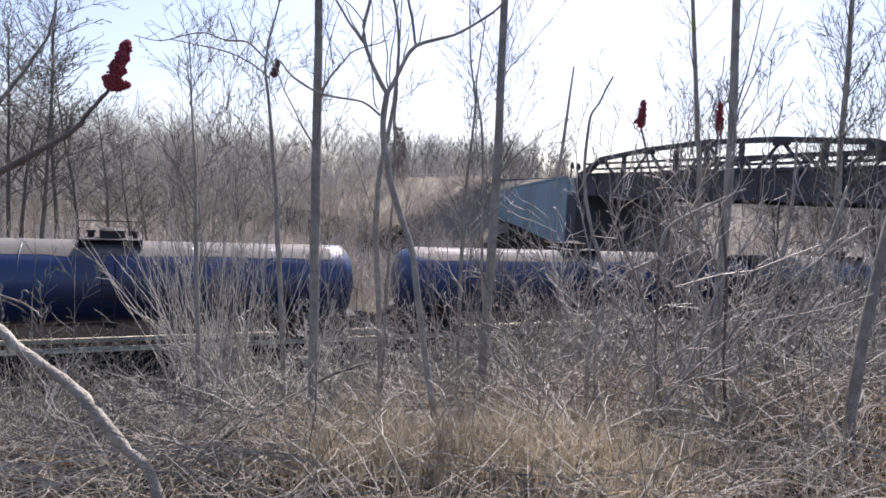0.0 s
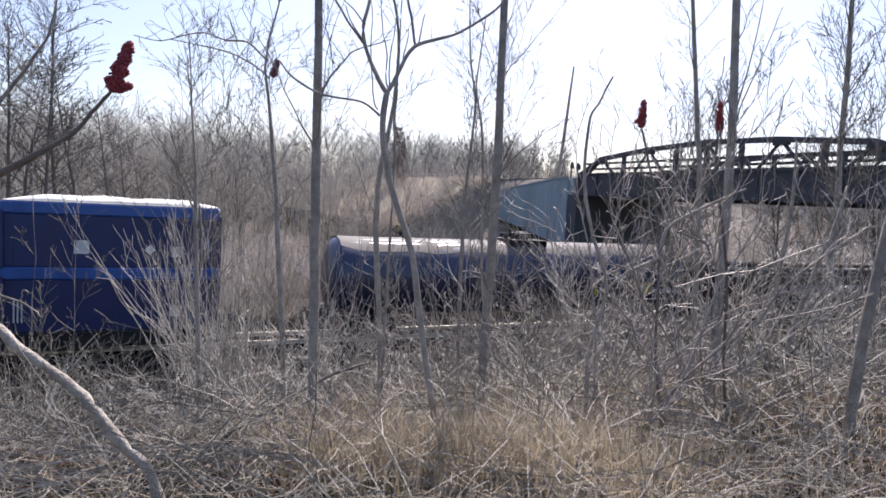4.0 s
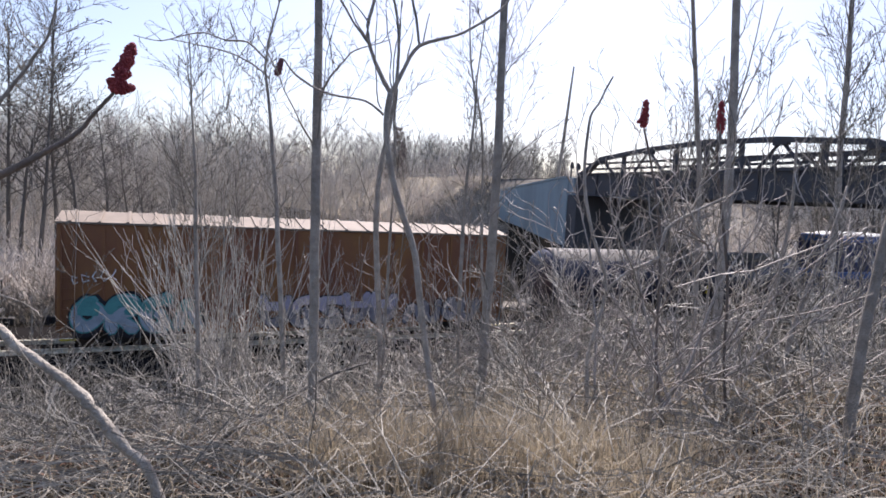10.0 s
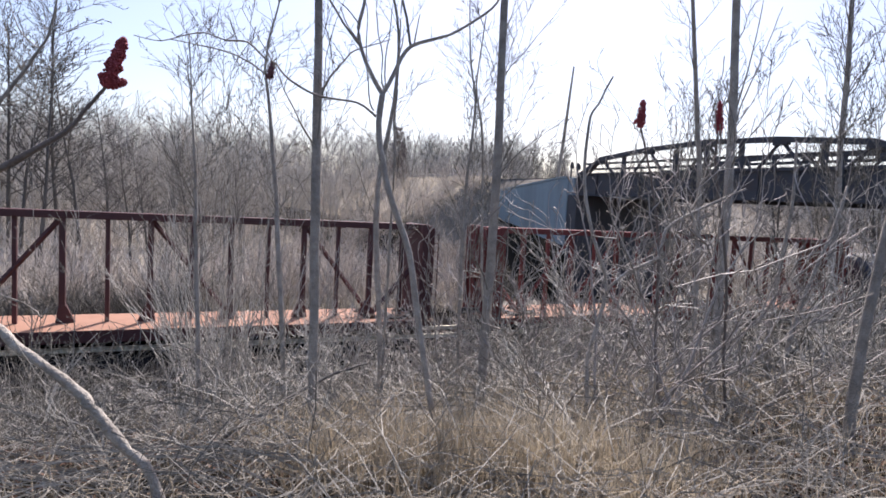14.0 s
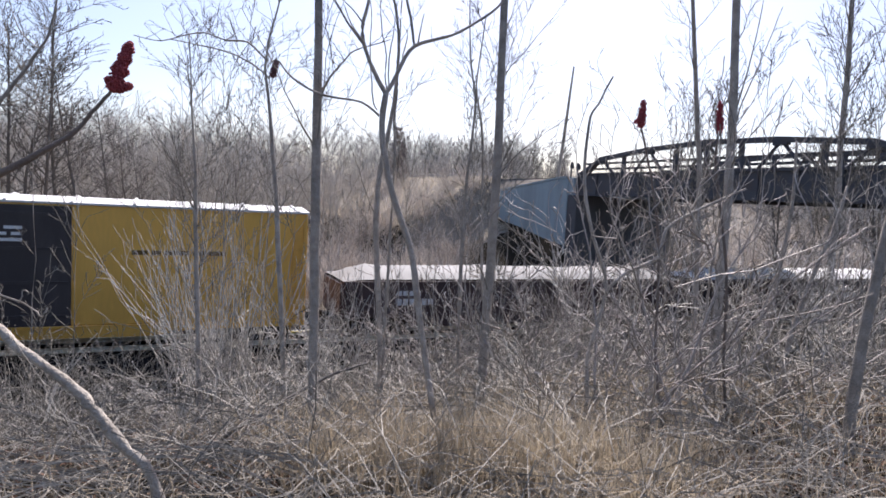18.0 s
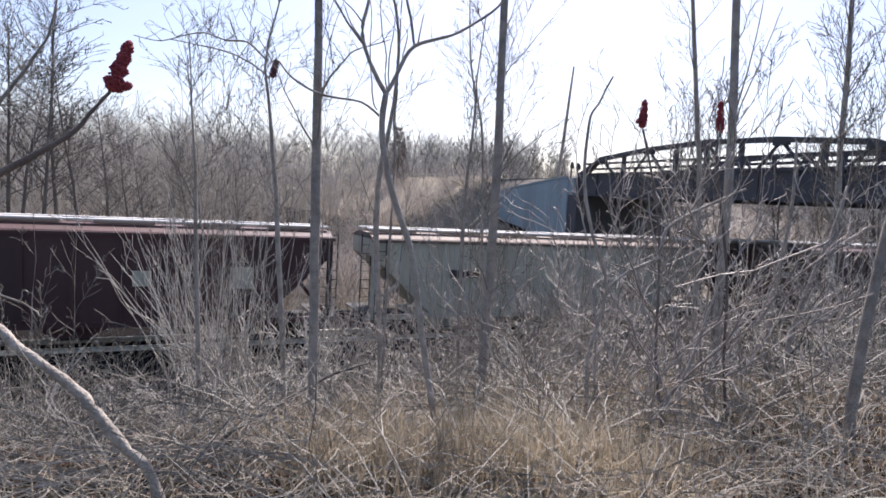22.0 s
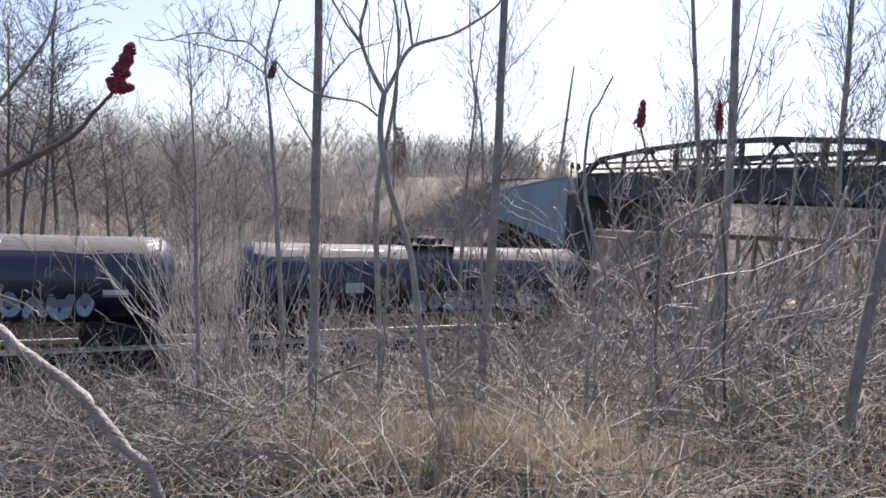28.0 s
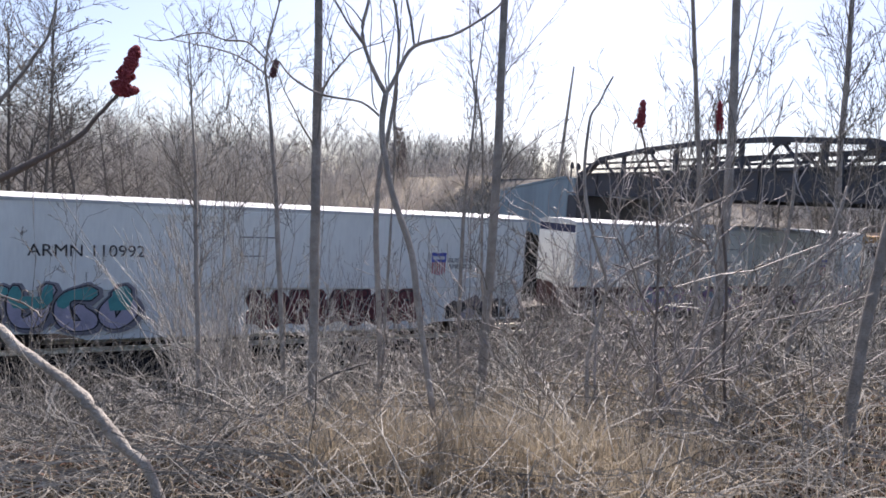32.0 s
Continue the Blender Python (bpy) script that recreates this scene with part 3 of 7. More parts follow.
# ---- bare trees and shrubs ----
def grow(rng, segs, p, d, length, r, depth, spread, up, n_sub, bend=0.16, thin=0.004, steps=4, first=0.3):
    """Adds one branch and its twigs to segs as (points, radii)."""
    pts, rad = [p.copy()], [r]
    q, step = p.copy(), length / steps
    d = d.normalized()
    for k in range(steps):
        d = (d + Vector((rng.uniform(-bend, bend), rng.uniform(-bend, bend), rng.uniform(-bend, bend) + up))).normalized()
        q = q + d * step
        pts.append(q.copy())
        rad.append(max(thin, r * (1 - 0.85 * (k + 1) / steps)))
    segs.append((pts, rad, depth))
    if depth <= 0:
        return
    for i in range(n_sub):
        t = first + (1 - first) * (i + rng.random()) / n_sub
        k = min(int(t * steps), steps - 1)
        u = t * steps - k
        base = pts[k].lerp(pts[k + 1], u)
        axis = (pts[k + 1] - pts[k]).normalized()
        side = axis.cross(Vector((rng.uniform(-1, 1), rng.uniform(-1, 1), rng.uniform(-1, 1)))).normalized()
        nd = (axis + side * spread * rng.uniform(0.6, 1.2)).normalized()
        grow(rng, segs, base, nd, length * rng.uniform(0.3, 0.5) * (1.25 - 0.6 * t), max(thin, rad[k] * 0.5), depth - 1, spread, up, max(2, int(n_sub * 0.75)), bend * 1.2, thin, 3 if depth > 1 else 2, 0.2)


def bake(segs, verts, faces, sides=4, keep=lambda d: True, move=None):
    for pts, rad, depth in segs:
        if not keep(depth):
            continue
        n = 3 if rad[0] < 0.012 or sides == 3 else sides
        k0 = len(verts)
        for k, p in enumerate(pts):
            d = pts[min(k + 1, len(pts) - 1)] - pts[max(k - 1, 0)]
            a = d.orthogonal().normalized()
            b = d.cross(a).normalized()
            for i in range(n):
                t = 2 * math.pi * i / n
                w = p + a * (rad[k] * math.cos(t)) + b * (rad[k] * math.sin(t))
                verts.append((w.x, w.y, w.z) if move is None else tuple(move @ w))
        for k in range(len(pts) - 1):
            for i in range(n):
                j = (i + 1) % n
                faces.append((k0 + k * n + i, k0 + k * n + j, k0 + (k + 1) * n + j, k0 + (k + 1) * n + i))


def bare_tree_meshes(seed, height, r, thin, branches=26, first=0.28, spread=1.0):
    """A slender trunk with an open crown of fine crooked branches."""
    rng = random.Random(seed)
    trunk, p, d = [], Vector((0, 0, -0.3)), Vector((rng.uniform(-.05, .05), rng.uniform(-.05, .05), 1))
    pts, rad = [p.copy()], [r * 1.2]
    for k in range(10):
        d = (d + Vector((rng.gauss(0, .05), rng.gauss(0, .05), 0.03))).normalized()
        p = p + d * height / 10
        pts.append(p.copy())
        rad.append(max(thin, r * (1 - 0.88 * (k + 1) / 10)))
    segs = []
    for i in range(branches):
        t = first + (1 - first) * (i + rng.random()) / branches
        k = min(9, int(t * 10))
        a = rng.uniform(0, 2 * math.pi)
        nd = Vector((math.cos(a) * spread, math.sin(a) * spread, rng.uniform(0.5, 1.3)))
        cane(rng, segs, pts[k].lerp(pts[k + 1], t * 10 - k), nd, height * rng.uniform(0.16, 0.34) * (1.3 - 0.8 * t), max(thin, rad[k] * 0.38), 2, thin, 0.26)
    v, f, v2, f2 = [], [], [], []
    bake([(pts, rad, 0)], v, f, 7)
    bake(segs, v2, f2, 3)
    return quick_mesh("trunk", v, f, "trunk_dark" if r > 0.1 else "fine_twig", True), quick_mesh("crown", v2, f2, "trunk_dark" if r > 0.1 else "fine_twig")


def cane(rng, segs, p, d, length, r, depth, thin, kink=0.34):
    """One crooked woody stem with side shoots that leave at its bends."""
    steps = 8 if depth == 2 else 5 if depth == 1 else 3
    pts, rad, q = [p.copy()], [r], p.copy()
    d = d.normalized()
    lean = Vector((d.x, d.y, 0)) * 0.07
    for k in range(steps):
        d = (d + Vector((rng.gauss(0, kink * 0.55), rng.gauss(0, kink * 0.55), rng.gauss(0, kink * 0.3) + 0.05)) + lean).normalized()
        q = q + d * (length / steps * rng.uniform(0.7, 1.3))
        pts.append(q.copy())
        rad.append(max(thin, r * (1 - 0.7 * (k + 1) / steps)))
    segs.append((pts, rad, depth))
    if depth == 0:
        return
    for k in range(2 if depth == 2 else 1, steps + 1):
        for _ in range(rng.choice((0, 1, 1, 2) if depth == 2 else (0, 1, 1))):
            axis = (pts[k] - pts[k - 1]).normalized()
            side = axis.cross(Vector((rng.uniform(-1, 1), rng.uniform(-1, 1), rng.uniform(-1, 1)))).normalized()
            nd = axis + side * rng.uniform(0.6, 1.3) + Vector((0, 0, 0.25))
            cane(rng, segs, pts[k], nd, length * rng.uniform(0.16, 0.34) * (1.15 - 0.05 * k), max(thin, rad[k] * 0.6), depth - 1, thin, kink)


def shrub_mesh(seed, stems, height, r, lean, material, thin=0.004):
    rng = random.Random(seed)
    segs = []
    for i in range(stems):
        a = rng.uniform(0, 2 * math.pi)
        l = rng.uniform(0.1, 1) ** 0.8 * lean
        p = Vector((math.cos(a) * 0.3 * rng.random(), math.sin(a) * 0.3 * rng.random(), -0.15))
        cane(rng, segs, p, Vector((math.cos(a) * l, math.sin(a) * l, 1)), height * rng.uniform(0.6, 1.15), r * rng.uniform(0.6, 1.25), 2, thin)
    v, f, v2, f2 = [], [], [], []
    bake([s for s in segs if s[2] == 2], v, f, 5)
    bake([s for s in segs if s[2] < 2], v2, f2, 4)
    return quick_mesh("lower_growth", v, f, material, True), quick_mesh("crown", v2, f2, material, True)


def plant(name, meshes, names, label, category, at, group="", scale=1.0):
    ob = root(name, label, category, group, at=at @ Matrix.Diagonal((scale, scale, scale, 1)))
    for me, n in zip(meshes, names):
        part(n, me, None, ob)
    return ob


# trees of the near bank, each a bent trunk through a few points (x, y, z, radius)
NEAR_TREES = [
    [(1.03, 4.4, 3.68, .036), (1.02, 4.47, 4.43, .036), (1.01, 4.56, 5.48, .036), (1.01, 4.66, 6.52, .034), (1.0, 4.76, 7.61, .029), (0.99, 4.86, 9.6, .018)],
    [(2.8, 5.13, 3.52, .044), (2.83, 5.2, 4.5, .044), (2.89, 5.27, 5.6, .044), (2.93, 5.36, 6.8, .041), (2.97, 5.47, 8.22, .036), (3.02, 5.55, 10.6, .02)],
    [(5.8, 5.08, 3.39, .056), (5.85, 5.16, 4.5, .056), (5.93, 5.24, 5.81, .053), (5.99, 5.33, 7.13, .049), (6.01, 5.47, 8.83, .043), (6.05, 5.6, 11.5, .02)],
    [(6.23, 5.75, 3.16, .033), (6.25, 5.87, 4.62, .033), (6.28, 6.01, 6.29, .033), (6.23, 6.12, 7.3, .029), (6.13, 6.32, 9.12, .022)],
    [(12.62, 8.38, 3.0, .077), (12.82, 8.52, 5.84, .065), (12.89, 8.65, 7.62, .059), (13.01, 8.75, 9.4, .053), (13.08, 8.89, 11.3, .042), (13.2, 9.0, 13.5, .02)],
    [(4.83, 2.93, 3.9, .044), (4.87, 2.96, 4.43, .043), (4.96, 2.98, 5.13, .04), (5.09, 2.98, 5.84, .036), (5.21, 2.97, 6.37, .034), (5.4, 2.95, 7.4, .03)],
    [(2.24, 6.53, 4.07, .032), (2.17, 6.68, 5.47, .032), (2.2, 6.74, 6.23, .029), (2.33, 6.75, 7.0, .022), (2.36, 6.8, 7.77, .016), (2.26, 6.9, 8.4, .01)],
    [(1.09, 5.91, 3.63, .027), (1.02, 6.06, 5.05, .025), (.97, 6.16, 5.91, .022), (.9, 6.26, 6.67, .016), (.85, 6.32, 7.11, .011), (.92, 6.33, 7.55, .008), (.99, 6.33, 7.88, .008)],
    [(.33, 6.28, 3.91, .025), (.28, 6.4, 5.11, .022), (.26, 6.48, 5.87, .019), (.21, 6.57, 6.63, .008), (.17, 6.65, 7.39, .005)],
    [(3.47, 7.05, 3.86, .026), (3.5, 7.18, 5.39, .026), (3.55, 7.24, 6.34, .018), (3.62, 7.28, 7.21, .015), (3.55, 7.37, 7.79, .011), (3.53, 7.44, 8.52, .007)],
    [(4.29, 7.79, 3.95, .021), (4.2, 7.92, 4.93, .021), (4.18, 8.1, 6.81, .016), (4.08, 8.21, 7.62, .012), (4.19, 8.25, 8.61, .008)],
    [(8.06, 6.02, 3.04, .045), (8.01, 6.14, 4.18, .041), (8.14, 6.17, 5.17, .033), (8.29, 6.18, 6.0, .025), (8.34, 6.25, 7.07, .016)],
    [(-3.1, 11.3, 2.2, .05), (-3.0, 11.25, 4.5, .045), (-2.67, 11.15, 6.46, .034), (-2.3, 11.02, 6.89, .03), (-2.01, 10.93, 7.31, .026), (-1.72, 10.84, 7.77, .022), (-1.59, 10.8, 8.04, .017), (-1.42, 10.78, 8.9, .009)],
    [(2.18, 6.2, 6.28, 0.014), (2.15, 6.2, 6.66, 0.0127), (2.16, 6.2, 6.89, 0.0113), (2.17, 6.2, 7.09, 0.01), (2.15, 6.2, 7.32, 0.0087), (2.17, 6.2, 7.61, 0.0073), (2.17, 6.2, 8.01, 0.006)],
    [(6.46, 4.59, 3.7, .032), (6.41, 4.67, 4.33, .029), (6.61, 4.65, 5.11, .026), (6.86, 4.6, 5.76, .019), (7.02, 4.58, 6.34, .013)],
]
TWIGGY = {3: 24, 4: 56, 6: 10, 7: 22, 8: 30, 9: 22, 10: 20, 2: 14, 1: 14, 0: 4, 11: 18, 12: 18, 13: 4, 14: 16}
SHOOTS = {0: [[(1.03, 4.62, 6.64), (1.06, 4.62, 6.73), (1.11, 4.62, 6.82), (1.15, 4.62, 6.87), (1.23, 4.62, 6.98), (1.36, 4.62, 7.05), (1.54, 4.62, 7.13)]],
          2: [[(6.0, 5.28, 7.0), (6.07, 5.28, 7.26), (6.25, 5.24, 7.73), (6.48, 5.2, 8.38)], [(6.0, 5.3, 7.15), (6.17, 5.29, 7.85), (6.28, 5.3, 8.51)]],
          12: [[(-1.72, 10.84, 7.77), (-1.95, 10.96, 7.98), (-2.11, 11.07, 8.38), (-2.19, 11.13, 8.8)], [(-2.3, 11.02, 6.89), (-1.78, 10.81, 7.09), (-1.41, 10.66, 7.28)]],
          7: [[(.87, 6.32, 7.17), (.7, 6.41, 7.34), (.5, 6.5, 7.35), (.32, 6.59, 7.41), (.15, 6.66, 7.38), (-.07, 6.76, 7.31), (-.32, 6.87, 7.35)], [(.89, 6.3, 7.0), (.73, 6.38, 7.14), (.5, 6.49, 7.24), (.25, 6.61, 7.29), (0.0, 6.73, 7.33)]]}


def refine(line, rng, wobble=0.012, times=2):
    """Rounds a bent line and gives it small kinks."""
    pts = [Vector(p[:3]) for p in line]
    rad = [p[3] for p in line]
    for _ in range(times):
        np_, nr = [pts[0]], [rad[0]]
        for i in range(len(pts) - 1):
            a, b = pts[max(i - 1, 0)], pts[min(i + 2, len(pts) - 1)]
            m = (pts[i] + pts[i + 1]) * 0.5625 - (a + b) * 0.0625
            m += Vector((rng.uniform(-1, 1), rng.uniform(-1, 1), 0)) * wobble * 0.6
            np_ += [m, pts[i + 1]]
            nr += [(rad[i] + rad[i + 1]) / 2 * rng.uniform(0.96, 1.05), rad[i + 1]]
        pts, rad = np_, nr
        wobble *= 0.5
    return pts, rad


def near_tree(i, line):
    rng = random.Random(100 + i)
    base = list(line[0])
    foot = ground_z(base[0], base[1])
    line = [(base[0] - 0.02, base[1], min(foot, base[2]) - 0.15, base[3] * 1.25)] + line
    ob = root("young_tree", "slim grey-barked leafless young tree on the bank" if line[1][3] > 0.03 else "thin leafless sapling among the brush", "tree", "young trees on the bank")
    pts, rad = refine(line, rng)
    part("trunk", Shape().path(pts, rad, 9), "bark", ob, smooth=True)
    segs = []
    for k in range(TWIGGY.get(i, 5)):
        t = rng.uniform(0.35, 0.98)
        j = int(t * (len(pts) - 1))
        a = rng.uniform(0, 2 * math.pi)
        d = Vector((math.cos(a), math.sin(a), rng.uniform(0.7, 1.9)))
        cane(rng, segs, pts[j], d, rng.uniform(0.4, 1.1) * (1.5 if line[1][1] > 8 else 1), max(0.0035, rad[j] * rng.uniform(0.12, 0.26)), 2, 0.002 if line[1][1] < 8 else 0.0045, 0.24)
    for k, shoot in enumerate(SHOOTS.get(i, ())):
        sp, sr = refine([(*p, 0.011 - 0.007 * n / (len(shoot) - 1)) for n, p in enumerate(shoot)], rng, 0.02)
        part("limb", Shape().path(sp, sr, 6), "bark", ob, smooth=True)
        for j in range(2, len(sp) - 1, 2):
            a = rng.uniform(0, 2 * math.pi)
            cane(rng, segs, sp[j], Vector((math.cos(a), math.sin(a), 0.8)), rng.uniform(0.2, 0.45), 0.004, 1, 0.002, 0.24)
    v, f = [], []
    bake(segs, v, f, 4)
    part("crown", quick_mesh("crown", v, f, "twig_dark"), None, ob)


for i, line in enumerate(NEAR_TREES):
    near_tree(i, line)


def sapling(side, dist, rise, r, twigs, seed):
    """A thin upright sapling, given by its sideways slope, its distance and how high its tip stands against the eye."""
    rng = random.Random(seed)
    x, y = dist * (0.4105 + 0.9119 * side), dist * (0.9119 - 0.4105 * side)
    z0, z1 = ground_z(x, y) - 0.15, EYE[2] + dist * rise
    pts, rad = [], []
    for k in range(11):
        t = k / 10
        pts.append(Vector((x + rng.gauss(0, 0.03) + 0.05 * t * dist * 0.1, y + rng.gauss(0, 0.03), z0 + (z1 - z0) * t)))
        rad.append(max(0.003, r * (1 - 0.88 * t)))
    ob = root("sapling", "thin leafless upright sapling among the brush", "tree", "saplings on the bank")
    part("trunk", Shape().path(pts, rad, 6), "bark", ob, smooth=True)
    segs = []
    for i in range(twigs):
        k = rng.randrange(3, 10)
        a = rng.uniform(0, 2 * math.pi)
        cane(rng, segs, pts[k], Vector((math.cos(a) * 0.6, math.sin(a) * 0.6, rng.uniform(0.9, 1.8))), rng.uniform(0.4, 1.1) * dist / 7, max(0.0035, rad[k] * 0.5), 2 if i % 3 else 1, 0.0028 * dist / 7, 0.2)
    v, f = [], []
    bake(segs, v, f, 3)
    part("crown", quick_mesh("crown", v, f, "twig_dark"), None, ob)


for k, (side, dist, rise, r, twigs) in enumerate(((-0.43, 7.5, 0.20, .012, 9), (-0.395, 8.2, 0.27, .014, 10), (-0.36, 7.0, 0.24, .012, 9), (-0.33, 9.0, 0.19, .014, 8), (-0.29, 8.5, 0.22, .012, 9), (-0.25, 7.8, 0.14, .010, 7),
                                                  (-0.20, 9.5, 0.26, .012, 8), (-0.07, 10, 0.16, .014, 9), (0.04, 9.0, 0.3, .014, 12), (0.07, 8.5, 0.22, .012, 10), (0.10, 10.5, 0.18, .014, 8), (0.31, 9.0, 0.15, .012, 9), (0.36, 8.5, 0.18, .014, 12), (0.40, 10, 0.2, .014, 12),
                                                  (0.50, 9.0, 0.28, .014, 10), (0.59, 11, 0.26, .018, 14), (0.64, 10, 0.3, .018, 14), (0.68, 12, 0.28, .02, 14), (0.72, 10, 0.22, .016, 12), (-0.412, 8.6, .24, .009, 5), (-0.388, 7.8, .27, .009, 6), (-0.375, 9.0, .22, .010, 5), (-0.352, 8.0, .28, .009, 6), (-0.34, 9.5, .25, .010, 6), (-0.322, 8.8, .2, .009, 5), (0.055, 9.5, .3, .010, 8), (0.085, 9.0, .27, .010, 8), (-0.6, 12, 0.12, .014, 8), (-0.67, 11, 0.2, .016, 10), (0.365, 12, 0.18, .018, 34), (0.405, 13, 0.19, .018, 32), (0.62, 10.5, 0.25, .014, 16), (0.676, 10, 0.36, .016, 16))):
    sapling(side, dist, rise, r, twigs, 300 + k)


def fruit_head(a, b, r, seed):
    """A sumac fruit spike: many small berries in lumps round a stalk."""
    rng = random.Random(seed)
    a, b = Vector(a), Vector(b)
    axis = (b - a)
    s = Shape()
    u = axis.orthogonal().normalized()
    w = axis.normalized().cross(u)
    core = [a + axis * (k / 9) for k in range(10)]
    s.path(core, [r * (0.4 if k in (0, 9) else 0.6) * (1.0 - 0.5 * k / 9) * (1.0 + 0.1 * math.sin(k * 2.6)) for k in range(10)], 9)
    for i in range(420):
        t = (i + rng.random()) / 420
        lump = (0.66 + 0.36 * abs(math.sin(t * 14 + seed))) * math.sqrt(max(0.05, 1 - (2 * t - 1) ** 6))
        rr = r * (1.0 - 0.5 * t) * lump * rng.uniform(0.75, 1.08)
        an = rng.uniform(0, 2 * math.pi)
        p = a + axis * t + u * (rr * math.cos(an)) + w * (rr * math.sin(an))
        q = r * rng.uniform(0.14, 0.24)
        s.add([(p.x + q, p.y, p.z), (p.x - q, p.y, p.z), (p.x, p.y + q, p.z), (p.x, p.y - q, p.z), (p.x, p.y, p.z + q), (p.x, p.y, p.z - q)],
              [(0, 2, 4), (2, 1, 4), (1, 3, 4), (3, 0, 4), (2, 0, 5), (1, 2, 5), (3, 1, 5), (0, 3, 5)])
    return s


def sumac(label, lines, heads, material="bark", at=None, fruit="berry"):
    ob = root("staghorn_sumac", label, "shrub", "sumacs on the bank", at=at)
    o = at.translation if at is not None else Vector()
    for k, line in enumerate(lines):
        rng = random.Random(len(line) * 7 + k)
        line = [(p[0] - o.x, p[1] - o.y, p[2] - o.z, p[3]) for p in line]
        pts, rad = refine(line, rng, 0.02 if material == "bark_pale" else 0.008)
        if material == "bark_pale":
            rad = [a * rng.uniform(0.68, 1.1) for a in rad]
        part("trunk" if k == 0 else "limb", Shape().path(pts, rad, 8), material, ob, smooth=True)
    for k, (a, b, r) in enumerate(heads):
        part("fruit_head", fruit_head(Vector(a) - o, Vector(b) - o, r, k + 5), fruit, ob, "dark red dried fruit spike" if fruit == "berry" else "withered dark fruit cluster")
    return ob


SWAY_FORK = (1.95, 3.7, 3.5)
forked = sumac("forked bare sumac with spreading limbs and one dark fruit head", [
    [(1.95, 3.7, 3.5, .03), (1.88, 3.8, 3.76, .026), (1.79, 3.88, 4.23, .024), (1.68, 4.0, 4.94, .024), (1.6, 4.09, 5.54, .024), (1.46, 4.18, 5.97, .024), (1.39, 4.25, 6.36, .022), (1.41, 4.27, 6.66, .022)],
    [(1.41, 4.27, 6.66, .018), (1.3, 4.34, 6.88, .014), (1.25, 4.38, 7.07, .014), (1.28, 4.38, 7.28, .012), (1.31, 4.39, 7.48, .01)],
    [(1.26, 4.37, 7.0, .01), (1.15, 4.43, 7.15, .008), (1.09, 4.47, 7.26, .008), (1.0, 4.52, 7.42, .006)],
    [(1.41, 4.27, 6.66, .016), (1.49, 4.25, 6.83, .014), (1.59, 4.22, 7.01, .014), (1.83, 4.12, 7.1, .01), (2.01, 4.05, 7.22, .01), (2.14, 4.0, 7.34, .008), (2.21, 3.98, 7.49, .006)],
    [(1.59, 4.22, 7.01, .01), (1.56, 4.25, 7.21, .01), (1.51, 4.29, 7.45, .008)],
    [(1.37, 4.28, 6.5, .01), (1.25, 4.33, 6.59, .008), (1.11, 4.4, 6.61, .008), (.96, 4.47, 6.64, .008), (.81, 4.55, 6.73, .008), (.72, 4.6, 6.84, .006), (.68, 4.61, 6.85, .005)],
    [(1.42, 4.27, 6.69, 0.006), (1.4, 4.27, 6.76, 0.0054), (1.4, 4.27, 6.92, 0.0048), (1.36, 4.27, 7.07, 0.0042), (1.34, 4.27, 7.22, 0.0036), (1.35, 4.27, 7.34, 0.003)],
    [(1.43, 4.27, 6.7, 0.006), (1.42, 4.27, 6.8, 0.0053), (1.43, 4.27, 7, 0.0045), (1.45, 4.27, 7.16, 0.0037), (1.46, 4.27, 7.3, 0.003)],
    [(1.35, 4.27, 6.54, 0.006), (1.32, 4.27, 6.59, 0.0054), (1.3, 4.27, 6.75, 0.0048), (1.28, 4.27, 6.94, 0.0042), (1.28, 4.27, 7.13, 0.0036), (1.26, 4.27, 7.28, 0.003)],
    [(1.23, 4.27, 6.99, 0.006), (1.13, 4.27, 7.11, 0.0045), (1.08, 4.27, 7.22, 0.003)],
    [(1.23, 4.27, 7.11, 0.006), (1.14, 4.27, 7.2, 0.0045), (1.04, 4.27, 7.26, 0.003)],
    [(1.52, 4.27, 6.92, 0.006), (1.54, 4.27, 7.02, 0.0045), (1.55, 4.27, 7.14, 0.003)],
    [(1.63, 4.27, 7.04, 0.006), (1.65, 4.27, 7.16, 0.0045), (1.67, 4.27, 7.26, 0.003)],
], [((.67, 4.61, 6.73), (.7, 4.61, 6.85), .03)], at=pose(*SWAY_FORK), fruit="berry_dark")
bent = sumac("crooked bare shrub with one long side limb", [
    [(3.21, 3.8, 3.45, .02), (3.19, 3.86, 3.61, .018), (3.13, 3.96, 4.43, .018), (3.14, 3.99, 4.79, .016), (3.26, 3.98, 5.3, .016), (3.15, 4.06, 5.7, .014), (3.08, 4.13, 6.11, .014), (3.1, 4.16, 6.61, .011), (3.17, 4.15, 6.77, .009), (3.27, 4.12, 7.0, .007)],
    [(3.25, 3.98, 5.27, .014), (3.41, 3.92, 5.44, .014), (3.63, 3.83, 5.57, .016), (3.69, 3.83, 5.8, .014), (3.94, 3.73, 5.98, .011), (4.27, 3.6, 6.16, .009)],
], [])
leaning = sumac("pale knotty dead limb leaning from the bank", [
    [(.12, 2.98, 4.0, .034), (.04, 3.03, 4.36, .032), (-.05, 3.1, 4.59, .029), (-.14, 3.14, 4.68, .029), (-.26, 3.21, 4.83, .028), (-.33, 3.25, 4.92, .028), (-.55, 3.36, 5.09, .026), (-.7, 3.44, 5.22, .024), (-.8, 3.49, 5.31, .022), (-1.3, 3.7, 5.75, .012)],
], [], "bark_pale")
